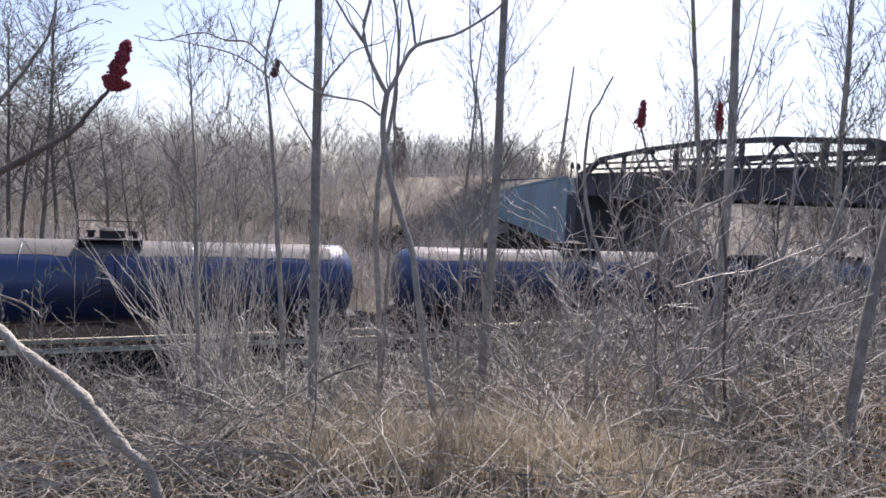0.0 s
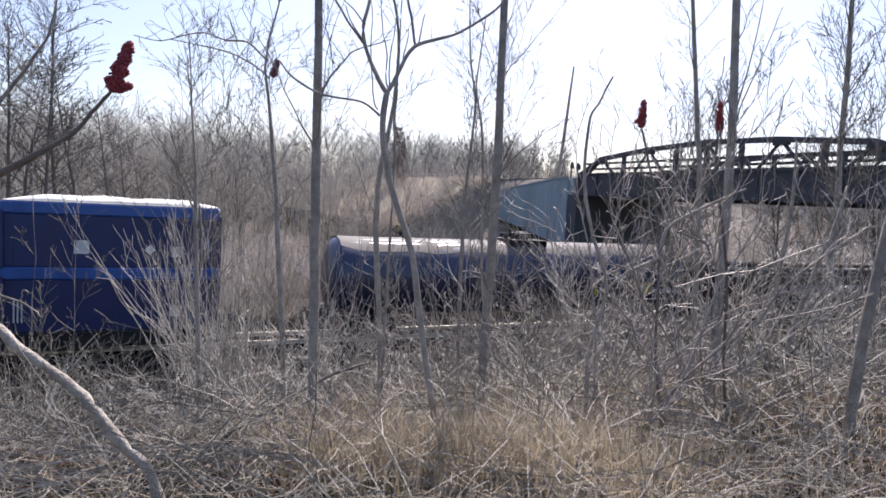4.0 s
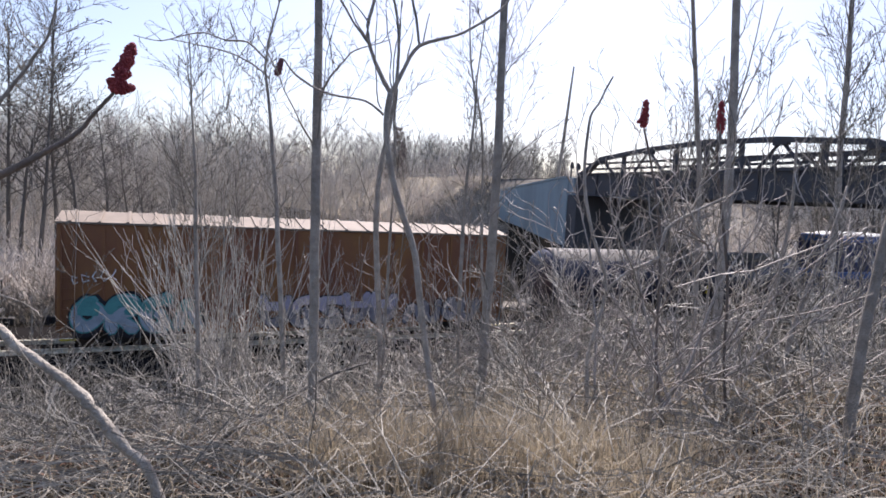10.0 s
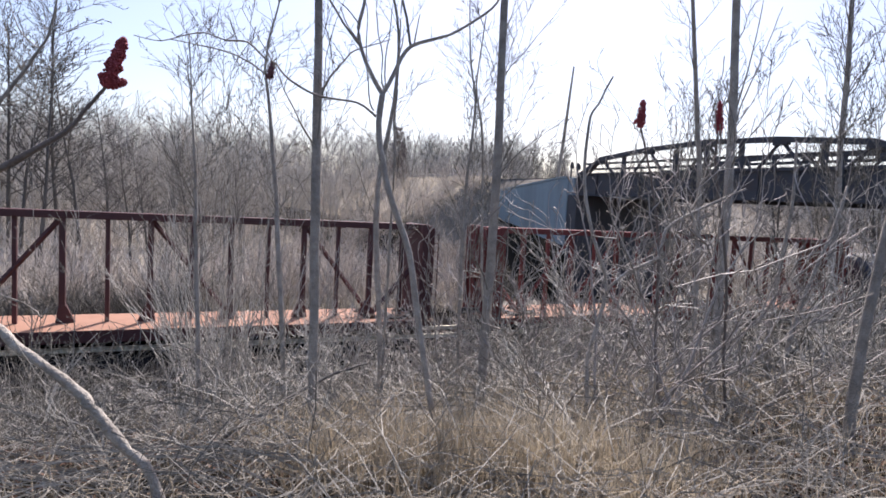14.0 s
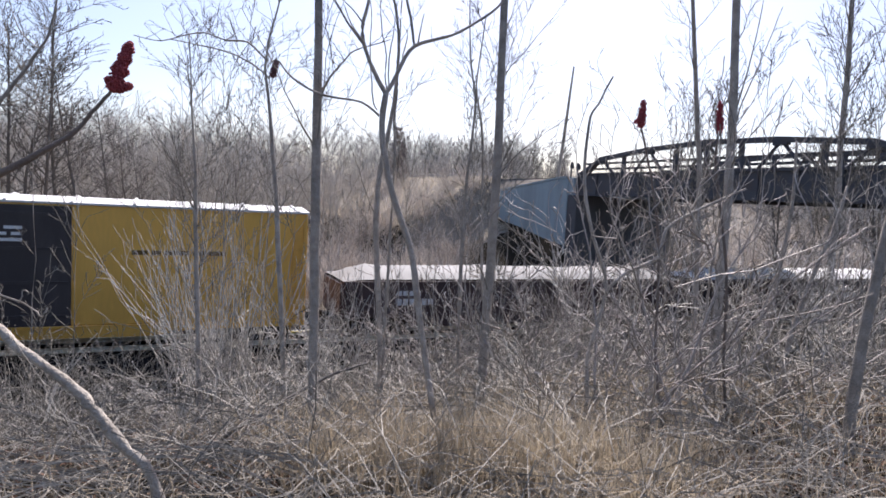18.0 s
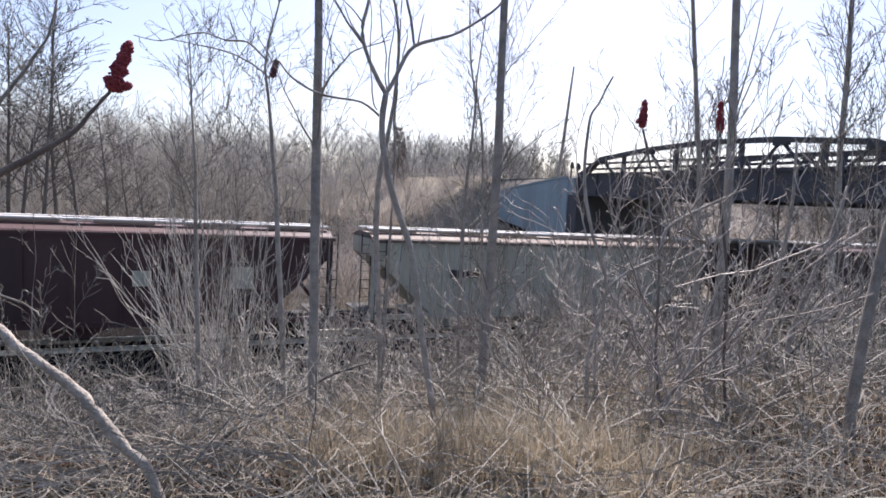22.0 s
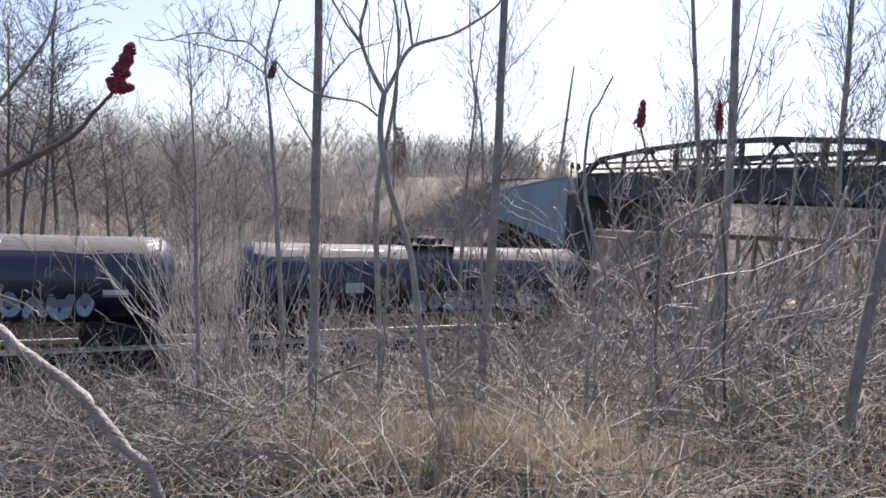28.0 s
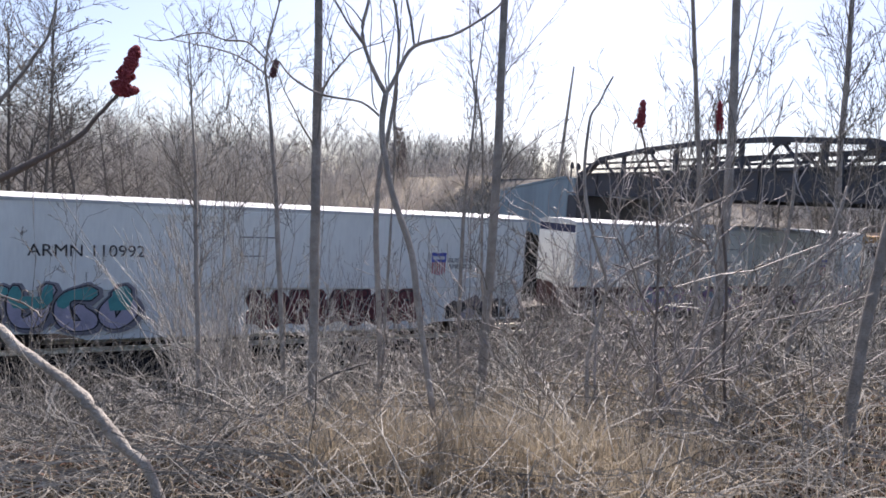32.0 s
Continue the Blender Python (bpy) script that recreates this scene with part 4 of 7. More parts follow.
sumac("thin pale twig arching out of the brush", [
    [(-1.35, 3.95, 3.9, .01), (-1.3, 3.85, 4.9, .009), (-1.15, 3.78, 5.34, .008), (-.98, 3.71, 5.40, .007), (-.80, 3.63, 5.37, .006), (-.63, 3.55, 5.32, .0055), (-.54, 3.51, 5.25, .005), (-.52, 3.51, 5.30, .004)],
    [(-.65, 3.56, 5.32, .005), (-.63, 3.56, 5.38, .004), (-.61, 3.55, 5.36, .003)],
], [], "bark_pale")
FALLEN = [[(.1, 4.3, 3.85), (.3, 4.44, 4.1), (.75, 4.62, 4.3), (1.2, 4.83, 4.45), (1.6, 5.0, 4.5)], [(-.6, 4.5, 3.8), (-.39, 4.71, 3.86), (.07, 5.27, 3.8)], [(.3, 4.2, 3.9), (.51, 4.33, 4.0), (1.06, 4.84, 3.95)],
          [(-1.0, 4.7, 3.72), (-.91, 4.95, 3.78), (-.66, 5.62, 3.88), (-.5, 5.9, 3.95)], [(.8, 4.0, 3.9), (.98, 4.13, 4.1), (1.72, 4.59, 4.34)], [(-.95, 4.7, 3.7), (-.8, 4.89, 3.8), (-.4, 5.51, 4.03)]]
fallen = root("fallen_branch_pile", "dark dead branches lying slanted across the bank", "branches")
for k, line in enumerate(FALLEN):
    pts, rad = refine([(*p, 0.02 - 0.011 * n / (len(line) - 1)) for n, p in enumerate(line)], random.Random(70 + k), 0.03)
    part("branch", Shape().path(pts, rad, 6), "trunk_dark", fallen, smooth=True)
SWAY_LEFT = (-1.6, 3.9, 3.9)
sumac_left = sumac("bent sumac stem with one upright red fruit spike", [
    [(-1.6, 3.9, 3.8, .03), (-1.4, 3.87, 5.2, .027), (-1.15, 3.79, 5.64, .025), (-.97, 3.721, 5.777, .023), (-.835, 3.672, 5.872, .021), (-.737, 3.634, 5.939, .019), (-.587, 3.567, 6.035, .016), (-.44, 3.519, 6.134, .013), (-.362, 3.487, 6.223, .01), (-.299, 3.472, 6.307, .009), (-.24, 3.445, 6.38, .008)],
], [((-.25, 3.45, 6.37), (-.17, 3.44, 6.61), .046), ((-.235, 3.45, 6.385), (-.16, 3.45, 6.405), .03), ((-.245, 3.45, 6.385), (-0.28, 3.46, 6.43), .02)], "sumac_stem", at=pose(*SWAY_LEFT))
SWAY_R1, SWAY_R2 = (3.9, 3.75, 3.9), (4.7, 3.8, 3.9)
sumac_r1 = sumac("slender sumac stem with a small red fruit spike", [
    [(3.9, 3.75, 3.6, .015), (3.87, 3.8, 3.93, .014), (3.77, 3.91, 4.68, .012), (3.78, 4.0, 5.68, .012), (3.7, 4.09, 6.29, .009), (3.63, 4.15, 6.62, .009)],
], [((3.62, 4.15, 6.63), (3.64, 4.16, 6.86), .045), ((3.61, 4.15, 6.7), (3.55, 4.15, 6.66), .022)], "sumac_stem", at=pose(*SWAY_R1))
sumac_r2 = sumac("slender sumac stem with a small red fruit spike", [
    [(4.7, 3.8, 3.6, .016), (4.68, 3.87, 3.91, .015), (4.62, 3.96, 4.62, .013), (4.63, 4.03, 5.44, .013), (4.53, 4.16, 6.35, .013), (4.55, 4.18, 6.67, .01)],
], [((4.55, 4.18, 6.67), (4.55, 4.2, 6.96), .045), ((4.53, 4.18, 6.79), (4.5, 4.18, 6.73), .022)], "sumac_stem", at=pose(*SWAY_R2))

# brush on the bank
SHRUBS = [shrub_mesh(11, 11, 2.6, 0.010, 0.6, "stem"), shrub_mesh(12, 11, 2.0, 0.009, 0.8, "stem"), shrub_mesh(13, 7, 3.0, 0.013, 0.5, "stem_red"),
          shrub_mesh(14, 12, 1.6, 0.008, 0.95, "stem"), shrub_mesh(15, 7, 2.3, 0.012, 0.85, "stem_red"), shrub_mesh(16, 10, 2.3, 0.009, 0.7, "stem"),
          shrub_mesh(17, 22, 2.8, 0.009, 0.34, "stem", 0.0036), shrub_mesh(18, 12, 2.4, 0.011, 0.5, "stem_dark", 0.0036), shrub_mesh(19, 14, 1.8, 0.009, 0.8, "stem_dark", 0.0036)]
TALL = (2.6, 2.0, 3.0, 1.6, 2.3, 2.3, 2.8, 2.4, 1.8)
LABELS = ["leafless many-stemmed grey shrub on the bank", "low tangled leafless shrub on the bank", "tall leafless reddish-stemmed shrub on the bank"]
DARK_LABEL = "dark-stemmed leafless shrub on the bank"


def bank_shrub(x, y, k, s, turn):
    plant("bare_shrub", SHRUBS[k], ("lower_growth", "crown"), DARK_LABEL if k > 6 else LABELS[k % 3], "shrub", pose(x, y, ground_z(x, y), 0, 0, turn), "shrubs on the bank", s)


rs = random.Random(5)


def thicket_zone(side0, side1, near, far, count, low, high, kind=None):
    """Shrubs in a wedge of the bank seen from the path: sideways slope, distance, and how high their tops stand against the eye."""
    for i in range(count):
        d = rs.uniform(near, far)
        t = rs.uniform(side0, side1)
        x, y = d * (0.4105 + 0.9119 * t), d * (0.9119 - 0.4105 * t)
        if y > 20 or y < 2.2:
            continue
        tall = EYE[2] + d * rs.uniform(low, high) - ground_z(x, y)
        if tall < 0.4:
            continue
        k = rs.randrange(6)
        if tall > 3.2:
            k = rs.choice((0, 2))
        k = k if kind is None else kind
        bank_shrub(x, y, k, tall / TALL[k] / 0.95, rs.uniform(0, 360))




def fan_clump(x, y, stems, seed, size=1.0, left=-1.0, right=0.55, bark="stem"):
    """Many long slender stems from one stool, fanning out, with short side shoots."""
    rng = random.Random(seed)
    ob = root("fan_shrub", "dark leafless shrub with slender stems fanning from one stool" if bark == "stem_dark" else "pale leafless shrub whose many slender stems fan out from one stool", "shrub", "shrubs on the bank", at=pose(x, y, ground_z(x, y)))
    segs = []
    for i in range(stems):
        t = rng.uniform(left, right)
        out = Vector((0.912 * t, -0.41 * t, 0)) * rng.uniform(0.5, 0.75) + Vector((rng.uniform(-.2, .2), rng.uniform(-.2, .2), 0))
        d, length, r = (Vector((0, 0, 1)) + out).normalized(), rng.uniform(1.6, 3.4) * size * (1 - 0.15 * abs(t)), rng.uniform(0.006, 0.0105)
        p = Vector((rng.uniform(-.28, .28), rng.uniform(-.2, .2), -0.1))
        pts, rad, steps = [p.copy()], [r], 9
        for k in range(steps):
            d = (d + Vector((rng.gauss(0, .07), rng.gauss(0, .07), 0.035)) + out * 0.03).normalized()
            p = p + d * length / steps
            pts.append(p.copy())
            rad.append(max(0.003, r * (1 - 0.72 * (k + 1) / steps)))
        segs.append((pts, rad, 2))
        for k in range(3, steps):
            if rng.random() < 0.8:
                side = Vector((rng.uniform(-1, 1), rng.uniform(-1, 1), rng.uniform(0, 0.5)))
                grow(rng, segs, pts[k], (pts[k + 1] - pts[k]).normalized() + side * 0.6, rng.uniform(0.2, 0.6), rad[k] * 0.7, 1 if rng.random() < 0.3 else 0, 0.7, 0.05, 2, 0.16, 0.0026, 4, 0.3)
    v, f, v2, f2 = [], [], [], []
    bake([g for g in segs if g[2] == 2], v, f, 5)
    bake([g for g in segs if g[2] < 2], v2, f2, 4)
    part("lower_growth", quick_mesh("lower_growth", v, f, bark, True), None, ob)
    part("crown", quick_mesh("crown", v2, f2, bark, True), None, ob)


fan_clump(0.52, 7.2, 52, 61, 1.0, -0.75, 0.5)
fan_clump(0.85, 8.0, 26, 62)
for k, (x, y, stems, size) in enumerate(((1.75, 7.4, 15, 0.78), (2.6, 8.3, 15, 0.85), (3.35, 7.5, 16, 0.8), (4.3, 8.6, 16, 0.95), (5.2, 7.6, 14, 0.85), (6.6, 8.2, 14, 0.95))):
    fan_clump(x, y, stems, 63 + k, size, -0.9, 0.9, "stem_dark" if k > 3 else "stem_red" if k % 2 else "stem")
thicket_zone(-0.30, -0.13, 7.0, 13, 4, -0.18, -0.11)
thicket_zone(-0.13, 0.20, 6.0, 13, 5, -0.18, -0.08)
thicket_zone(0.20, 0.45, 5.5, 13, 4, -0.12, 0.04)
thicket_zone(0.45, 0.80, 6.5, 14, 3, -0.10, 0.07, 0)
thicket_zone(0.45, 0.80, 6.5, 14, 3, -0.10, 0.07, 7)
thicket_zone(0.36, 0.80, 6.0, 12, 7, -0.2, -0.03, 7)
thicket_zone(0.45, 0.80, 6.5, 12, 3, -0.06, 0.08, 5)
thicket_zone(-0.10, 0.36, 6.5, 11, 3, -0.22, -0.1, 7)
thicket_zone(0.22, 0.52, 4.6, 7.5, 4, 0.0, 0.10, 4)
thicket_zone(-0.05, 0.2, 5.5, 8, 3, -0.14, -0.05, 4)
thicket_zone(0.20, 0.48, 7.5, 12, 2, 0.0, 0.08, 1)
thicket_zone(-0.78, -0.48, 5.0, 9, 6, -0.32, -0.26)
thicket_zone(-0.78, -0.44, 5.0, 9, 5, -0.32, -0.24, 8)
thicket_zone(-0.45, 0.80, 4.6, 10, 15, -0.33, -0.23)
thicket_zone(-0.70, 0.80, 4.6, 10, 16, -0.33, -0.2, 8)
thicket_zone(-0.10, 0.80, 13, 19, 6, -0.19, -0.13)


def litter():
    """Dry grass and fallen stalks on the bank."""
    rng = random.Random(21)
    v, f = [], []
    for i in range(26000):
        y = 1.2 + 17 * rng.random() ** 1.7
        x = rng.uniform(-0.35 * y - 2.2, 1.4 * y + 3.5)
        if i >= 20000:      # the top of the bank round the path
            x, y = rng.gauss(1.0, 6.0), 1.6 - abs(rng.gauss(0, 4.0))
        z = ground_z(x, y)
        h = rng.uniform(0.12, 0.5) * (1.3 if y > 6 else 1)
        a, lean = rng.uniform(0, 6.28), rng.uniform(0.2, 1.5)
        w = rng.uniform(0.0012, 0.0032) * (1 + y * 0.1)
        if (y > 5.5 and i % 3) or (y > 7 and i % 7) or (x < 0.35 * y and y > 3.6 and i % 5):
            continue
        dx, dy = math.cos(a), math.sin(a)
        k = len(v)
        v += [(x - dy * w, y + dx * w, z - .02), (x + dy * w, y - dx * w, z - .02),
              (x + dx * h * lean * .4 + dy * w * .8, y + dy * h * lean * .4 - dx * w * .8, z + h * .6), (x + dx * h * lean * .4 - dy * w * .8, y + dy * h * lean * .4 + dx * w * .8, z + h * .6),
              (x + dx * h * lean, y + dy * h * lean, z + h * (1.05 - .4 * lean))]
        f += [(k, k + 1, k + 2, k + 3), (k + 3, k + 2, k + 4)]
    for i in range(13000):      # standing grass in tufts on the slope below the path
        if i % 9 == 0:
            dist, side = 3.2 * 3.0 ** rng.random(), rng.gauss(0.10, 0.19)
            lean_a, tall = rng.uniform(0, 6.28), rng.uniform(0.7, 1.25)
        d, t = dist + rng.gauss(0, 0.09), side + rng.gauss(0, 0.02)
        x, y = d * (0.4105 + 0.9119 * t), d * (0.9119 - 0.4105 * t)
        if y < 1.4:
            continue
        z, h, a, lean = ground_z(x, y), rng.uniform(0.16, 0.5) * tall, lean_a + rng.gauss(0, 1.1), rng.uniform(0.1, 0.75)
        w, dx, dy, k = rng.uniform(0.0013, 0.003) * (1 + d * 0.16), math.cos(a), math.sin(a), len(v)
        v += [(x - dy * w, y + dx * w, z - .02), (x + dy * w, y - dx * w, z - .02),
              (x + dx * h * lean * .35 + dy * w * .8, y + dy * h * lean * .35 - dx * w * .8, z + h * .6), (x + dx * h * lean * .35 - dy * w * .8, y + dy * h * lean * .35 + dx * w * .8, z + h * .6),
              (x + dx * h * lean, y + dy * h * lean, z + h * (1.05 - .3 * lean))]
        f += [(k, k + 1, k + 2, k + 3), (k + 3, k + 2, k + 4)]
    tagged(new("dry_grass", quick_mesh("dry_grass", v, f, "straw")), "matted straw-coloured dead grass on the bank", "grass", kind="stuff")
    v, f = [], []
    for i in range(20000):
        y = 1.2 + 12 * rng.random() ** 1.6
        x = rng.uniform(-0.35 * y - 2.2, 1.4 * y + 3.5)
        if i >= 16000:
            x, y = rng.gauss(1.0, 6.0), 1.6 - abs(rng.gauss(0, 4.0))
        z = ground_z(x, y) + rng.uniform(0.005, 0.06)
        q = Euler((rng.uniform(-.6, .6), rng.uniform(-.6, .6), rng.uniform(0, 6.28))).to_matrix()
        a, b = rng.uniform(.02, .05), rng.uniform(.01, .025)
        k = len(v)
        v += [tuple(q @ Vector(c) + Vector((x, y, z))) for c in ((-a, 0, 0), (0, -b, .012), (a, 0, 0), (0, b, .012))]
        f += [(k, k + 1, k + 2), (k, k + 2, k + 3)]
    tagged(new("dead_leaves", quick_mesh("dead_leaves", v, f, "leaf")), "curled brown dead leaves on the bank", "leaves", kind="stuff")
    v, f, segs = [], [], []
    for i in range(3300):
        dist = 2.3 * 8.6 ** rng.random()
        side = rng.uniform(-0.85, 0.85)
        x, y = dist * (0.4105 + 0.9119 * side), dist * (0.9119 - 0.4105 * side)
        if y < 1.4 or y > 19 or (side < -0.05 and dist > 4.6 and rng.random() < 0.5) or (side > -0.12 and dist < 8 and rng.random() < 0.42) or (side < -0.3 and dist > 4.2 and rng.random() < 0.6) or (side < 0 and dist > 7.5 and rng.random() < 0.7):
            continue
        # a cane that rises from the ground, arches over and hangs, with a few side shoots
        a, reach, high = rng.uniform(0, 6.28), rng.uniform(0.45, 1.9) * (0.75 + 0.09 * dist), rng.uniform(0.1, 0.8) * (0.35 + 0.07 * dist)
        r = rng.uniform(0.0006, 0.0015) * dist + 0.001
        turn, z0 = rng.uniform(-0.7, 0.7), ground_z(x, y)
        pts, rad, steps = [], [], 7
        for k in range(steps + 1):
            t = k / steps
            b = a + turn * t
            pts.append(Vector((x + math.cos(b) * reach * t + rng.gauss(0, 0.02), y + math.sin(b) * reach * t + rng.gauss(0, 0.02), z0 + high * (2.6 * t - 1.9 * t * t) + rng.gauss(0, 0.014) * (1 + 0.1 * dist))))
            rad.append(r * (1 - 0.6 * t))
        segs.append((pts, rad, 1))
        for k in (2, 3, 4, 5, 6):
            if rng.random() < 0.4:
                d = (pts[k + 1] - pts[k]).normalized() + Vector((rng.uniform(-1, 1), rng.uniform(-1, 1), rng.uniform(-0.3, 1)))
                grow(rng, segs, pts[k], d, reach * rng.uniform(0.2, 0.5), rad[k] * 0.7, 0, 0.6, 0, 0, 0.3, r * 0.4, 3)
    bake(segs, v, f, 3)
    tagged(new("fallen_stalks", quick_mesh("fallen_stalks", v, f, "stalk")), "tangle of arching grey bramble canes and fallen stalks", "brushwood", kind="stuff")


litter()

# ---- woods beyond the railway ----
MID = [bare_tree_meshes(40 + i, 11 + i % 3 * 1.5, 0.12, 0.010, 44) for i in range(5)]
SMALL = [bare_tree_meshes(60 + i, 7.5, 0.05, 0.010, 18, 0.2, 0.6) for i in range(4)]


def mid_tree(x, y, k, s, turn, small=False):
    me = SMALL[k % 4] if small else MID[k % 5]
    plant("bare_tree", me, ("trunk", "crown"), "slender leafless sapling beyond the track" if small else "tall leafless grey tree beyond the track", "tree", pose(x, y, ground_z(x, y), 0, 0, turn), "bare trees beyond the track", s)


rs = random.Random(9)
for x, y, s in ((-8.6, 47.6, 1.3), (-6.4, 40.5, 1.12), (-5.0, 46.5, 1.25), (-3.3, 45.5, 1.05), (-0.9, 44, .8), (-9.6, 50, 1.35), (-1.8, 41, .85), (1.5, 45, .7), (5.5, 52, .7), (-7.2, 52, 1.4)):
    mid_tree(x, y, rs.randrange(5), s, rs.uniform(0, 360))
for x, y, s in ((41, 41, 1.0), (43, 33, .95), (47, 36, 1.0), (39, 47, .85), (50, 30, 1.1), (46, 44, .9)):
    mid_tree(x, y, rs.randrange(5), s, rs.uniform(0, 360))
for i in range(30):
    y = rs.uniform(31.5, 60)
    x = rs.uniform(-16, 0.42 * y - 3)
    mid_tree(x, y, rs.randrange(4), rs.uniform(0.4, 0.85), rs.uniform(0, 360), True)


for i in range(90):      # self-sown trees beyond the embankment road
    y = rs.uniform(56, 120)
    x = rs.uniform(36.5, min(80, 0.72 * y))
    mid_tree(x, y, rs.randrange(4), max(0.3, (EYE[2] + rs.uniform(0.05, 0.105) * math.hypot(x, y) - ground_z(x, y)) / 7.5), rs.uniform(0, 360), True)
for i in range(12):
    mid_tree(rs.uniform(20.5, 26.5), rs.uniform(60, 120), rs.randrange(4), rs.uniform(0.4, 0.8), rs.uniform(0, 360), True)


def far_woods():
    rng = random.Random(77)
    kinds = []
    for i in range(7):
        segs = []
        grow(rng, segs, Vector((0, 0, -0.5)), Vector((rng.uniform(-.05, .05), rng.uniform(-.05, .05), 1)), 13 + i % 4, 0.12, 2, 0.85, 0.03, 11, 0.09, 0.026, 5, 0.22)
        kinds.append(segs)
    v, f = [], []
    for i in range(1350):
        y = 58 + 120 * rng.random() ** 1.2
        x = rng.uniform(-0.27 * y - 6, 0.62 * y) if i % 4 else rng.uniform(0.62 * y, 1.8 * y)
        if abs(x - ROAD_X) < 9:
            continue
        far = math.hypot(x, y)
        reach = rng.uniform(0.02, 0.088) if x < 0.62 * y else rng.uniform(-0.01, 0.06)
        s = max(0.25, (EYE[2] + reach * far - ground_z(x, y)) / 14.5)
        bake(kinds[rng.randrange(7)], v, f, 3, move=pose(x, y, ground_z(x, y), 0, 0, rng.uniform(0, 360)) @ Matrix.Diagonal((min(0.9, s), min(0.9, s), s, 1)))
    for i in range(260):
        y = rng.uniform(100, 230)
        x = rng.uniform(0.24 * y, 0.62 * y)
        if abs(x - ROAD_X) < 7:
            continue
        s = max(0.25, (EYE[2] + rng.uniform(0.045, 0.10) * math.hypot(x, y) - ground_z(x, y)) / 14.5)
        bake(kinds[rng.randrange(7)], v, f, 3, move=pose(x, y, ground_z(x, y), 0, 0, rng.uniform(0, 360)) @ Matrix.Diagonal((min(0.9, s), min(0.9, s), s, 1)))
    for i in range(70):      # woods beyond the bend of the road
        x, y = rng.uniform(20, 46), rng.uniform(152, 215)
        s = (EYE[2] + rng.uniform(0.03, 0.075) * math.hypot(x, y) - ground_z(x, y)) / 14.5
        bake(kinds[rng.randrange(7)], v, f, 3, move=pose(x, y, ground_z(x, y), 0, 0, rng.uniform(0, 360)) @ Matrix.Diagonal((0.8, 0.8, max(0.25, s), 1)))
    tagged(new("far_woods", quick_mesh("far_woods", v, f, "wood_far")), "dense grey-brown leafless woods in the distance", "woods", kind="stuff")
    v, f = [], []
    segs = [[] for _ in range(5)]
    for k in range(5):
        for j in range(12):
            a = rng.uniform(0, 6.28)
            grow(rng, segs[k], Vector((rng.uniform(-1, 1), rng.uniform(-1, 1), -.2)), Vector((math.cos(a) * .5, math.sin(a) * .5, 1)), rng.uniform(1.4, 3.2), 0.026, 1, 0.6, 0.02, 5, 0.16, 0.014, 3, 0.25)
    for i in range(1750):
        y = 33 + 90 * rng.random() ** 1.3 if i < 1300 else rng.uniform(33, 45)
        x = rng.uniform(-0.27 * y - 7, 1.8 * y)
        if abs(x - ROAD_X) < 4.3 or (24 < x < 39 and y < 37) or (0.5 * y < x < 27 and y < 50):
            continue
        bake(segs[rng.randrange(5)], v, f, 3, move=pose(x, y, ground_z(x, y), 0, 0, rng.uniform(0, 360)) @ Matrix.Scale(rng.uniform(.6, 1.15), 4))
    for i in range(75):      # brush at the foot of the embankment beside the wing wall
        x, y = rng.uniform(12, 21.5), rng.uniform(44, 54)
        bake(segs[rng.randrange(5)], v, f, 3, move=pose(x, y, ground_z(x, y), 0, 0, rng.uniform(0, 360)) @ Matrix.Scale(rng.uniform(.5, .95), 4))
    for i in range(46):      # and round the end of the wall
        x, y = rng.uniform(21, 26.3), rng.uniform(48.6, 53.5)
        bake(segs[rng.randrange(5)], v, f, 3, move=pose(x, y, ground_z(x, y), 0, 0, rng.uniform(0, 360)) @ Matrix.Scale(rng.uniform(.25, .5), 4))
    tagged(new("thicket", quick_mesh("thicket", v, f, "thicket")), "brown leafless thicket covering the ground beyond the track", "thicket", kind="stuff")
    v, f = [], []
    for i in range(150):
        x, y = rng.uniform(-8.5, 1.5) if i < 120 else rng.uniform(1.5, 9), rng.uniform(31.2, 34) if i % 3 else rng.uniform(34, 39)
        bake(segs[rng.randrange(5)], v, f, 3, move=pose(x, y, ground_z(x, y), 0, 0, rng.uniform(0, 360)) @ Matrix.Scale(rng.uniform(.35, .65) if i < 120 else rng.uniform(.25, .4), 4))
    tagged(new("dark_brush", quick_mesh("dark_brush", v, f, "stem_dark")), "low dense dark brush behind the railway track", "brush", kind="stuff")
    v, f = [], []
    for i in range(42000):
        y = 32 + 60 * rng.random() ** 1.4 if i < 30000 else rng.uniform(32, 43)
        x = rng.uniform(-0.27 * y - 7, 1.5 * y)
        if abs(x - ROAD_X) < 4.2 or (24 < x < 39 and y < 37) or (0.5 * y < x < 27 and y < 50):
            continue
        if x < 0.1 * y - 1 and y < 48 and rng.random() < 0.75:      # dark brush grows there instead
            continue
        z = ground_z(x, y)
        h, a, w = rng.uniform(.4, 1.1), rng.uniform(0, 6.28), rng.uniform(.01, .025)
        dx, dy = math.cos(a), math.sin(a)
        k = len(v)
        v += [(x - w, y, z), (x + w, y, z), (x + dx * h * .5, y + dy * h * .5, z + h)]
        f += [(k, k + 1, k + 2)]
    tagged(new("dry_weeds", quick_mesh("dry_weeds", v, f, "pale_straw")), "tall straw-coloured weeds on the slope beyond the track", "weeds", kind="stuff")
    v, f = [], []
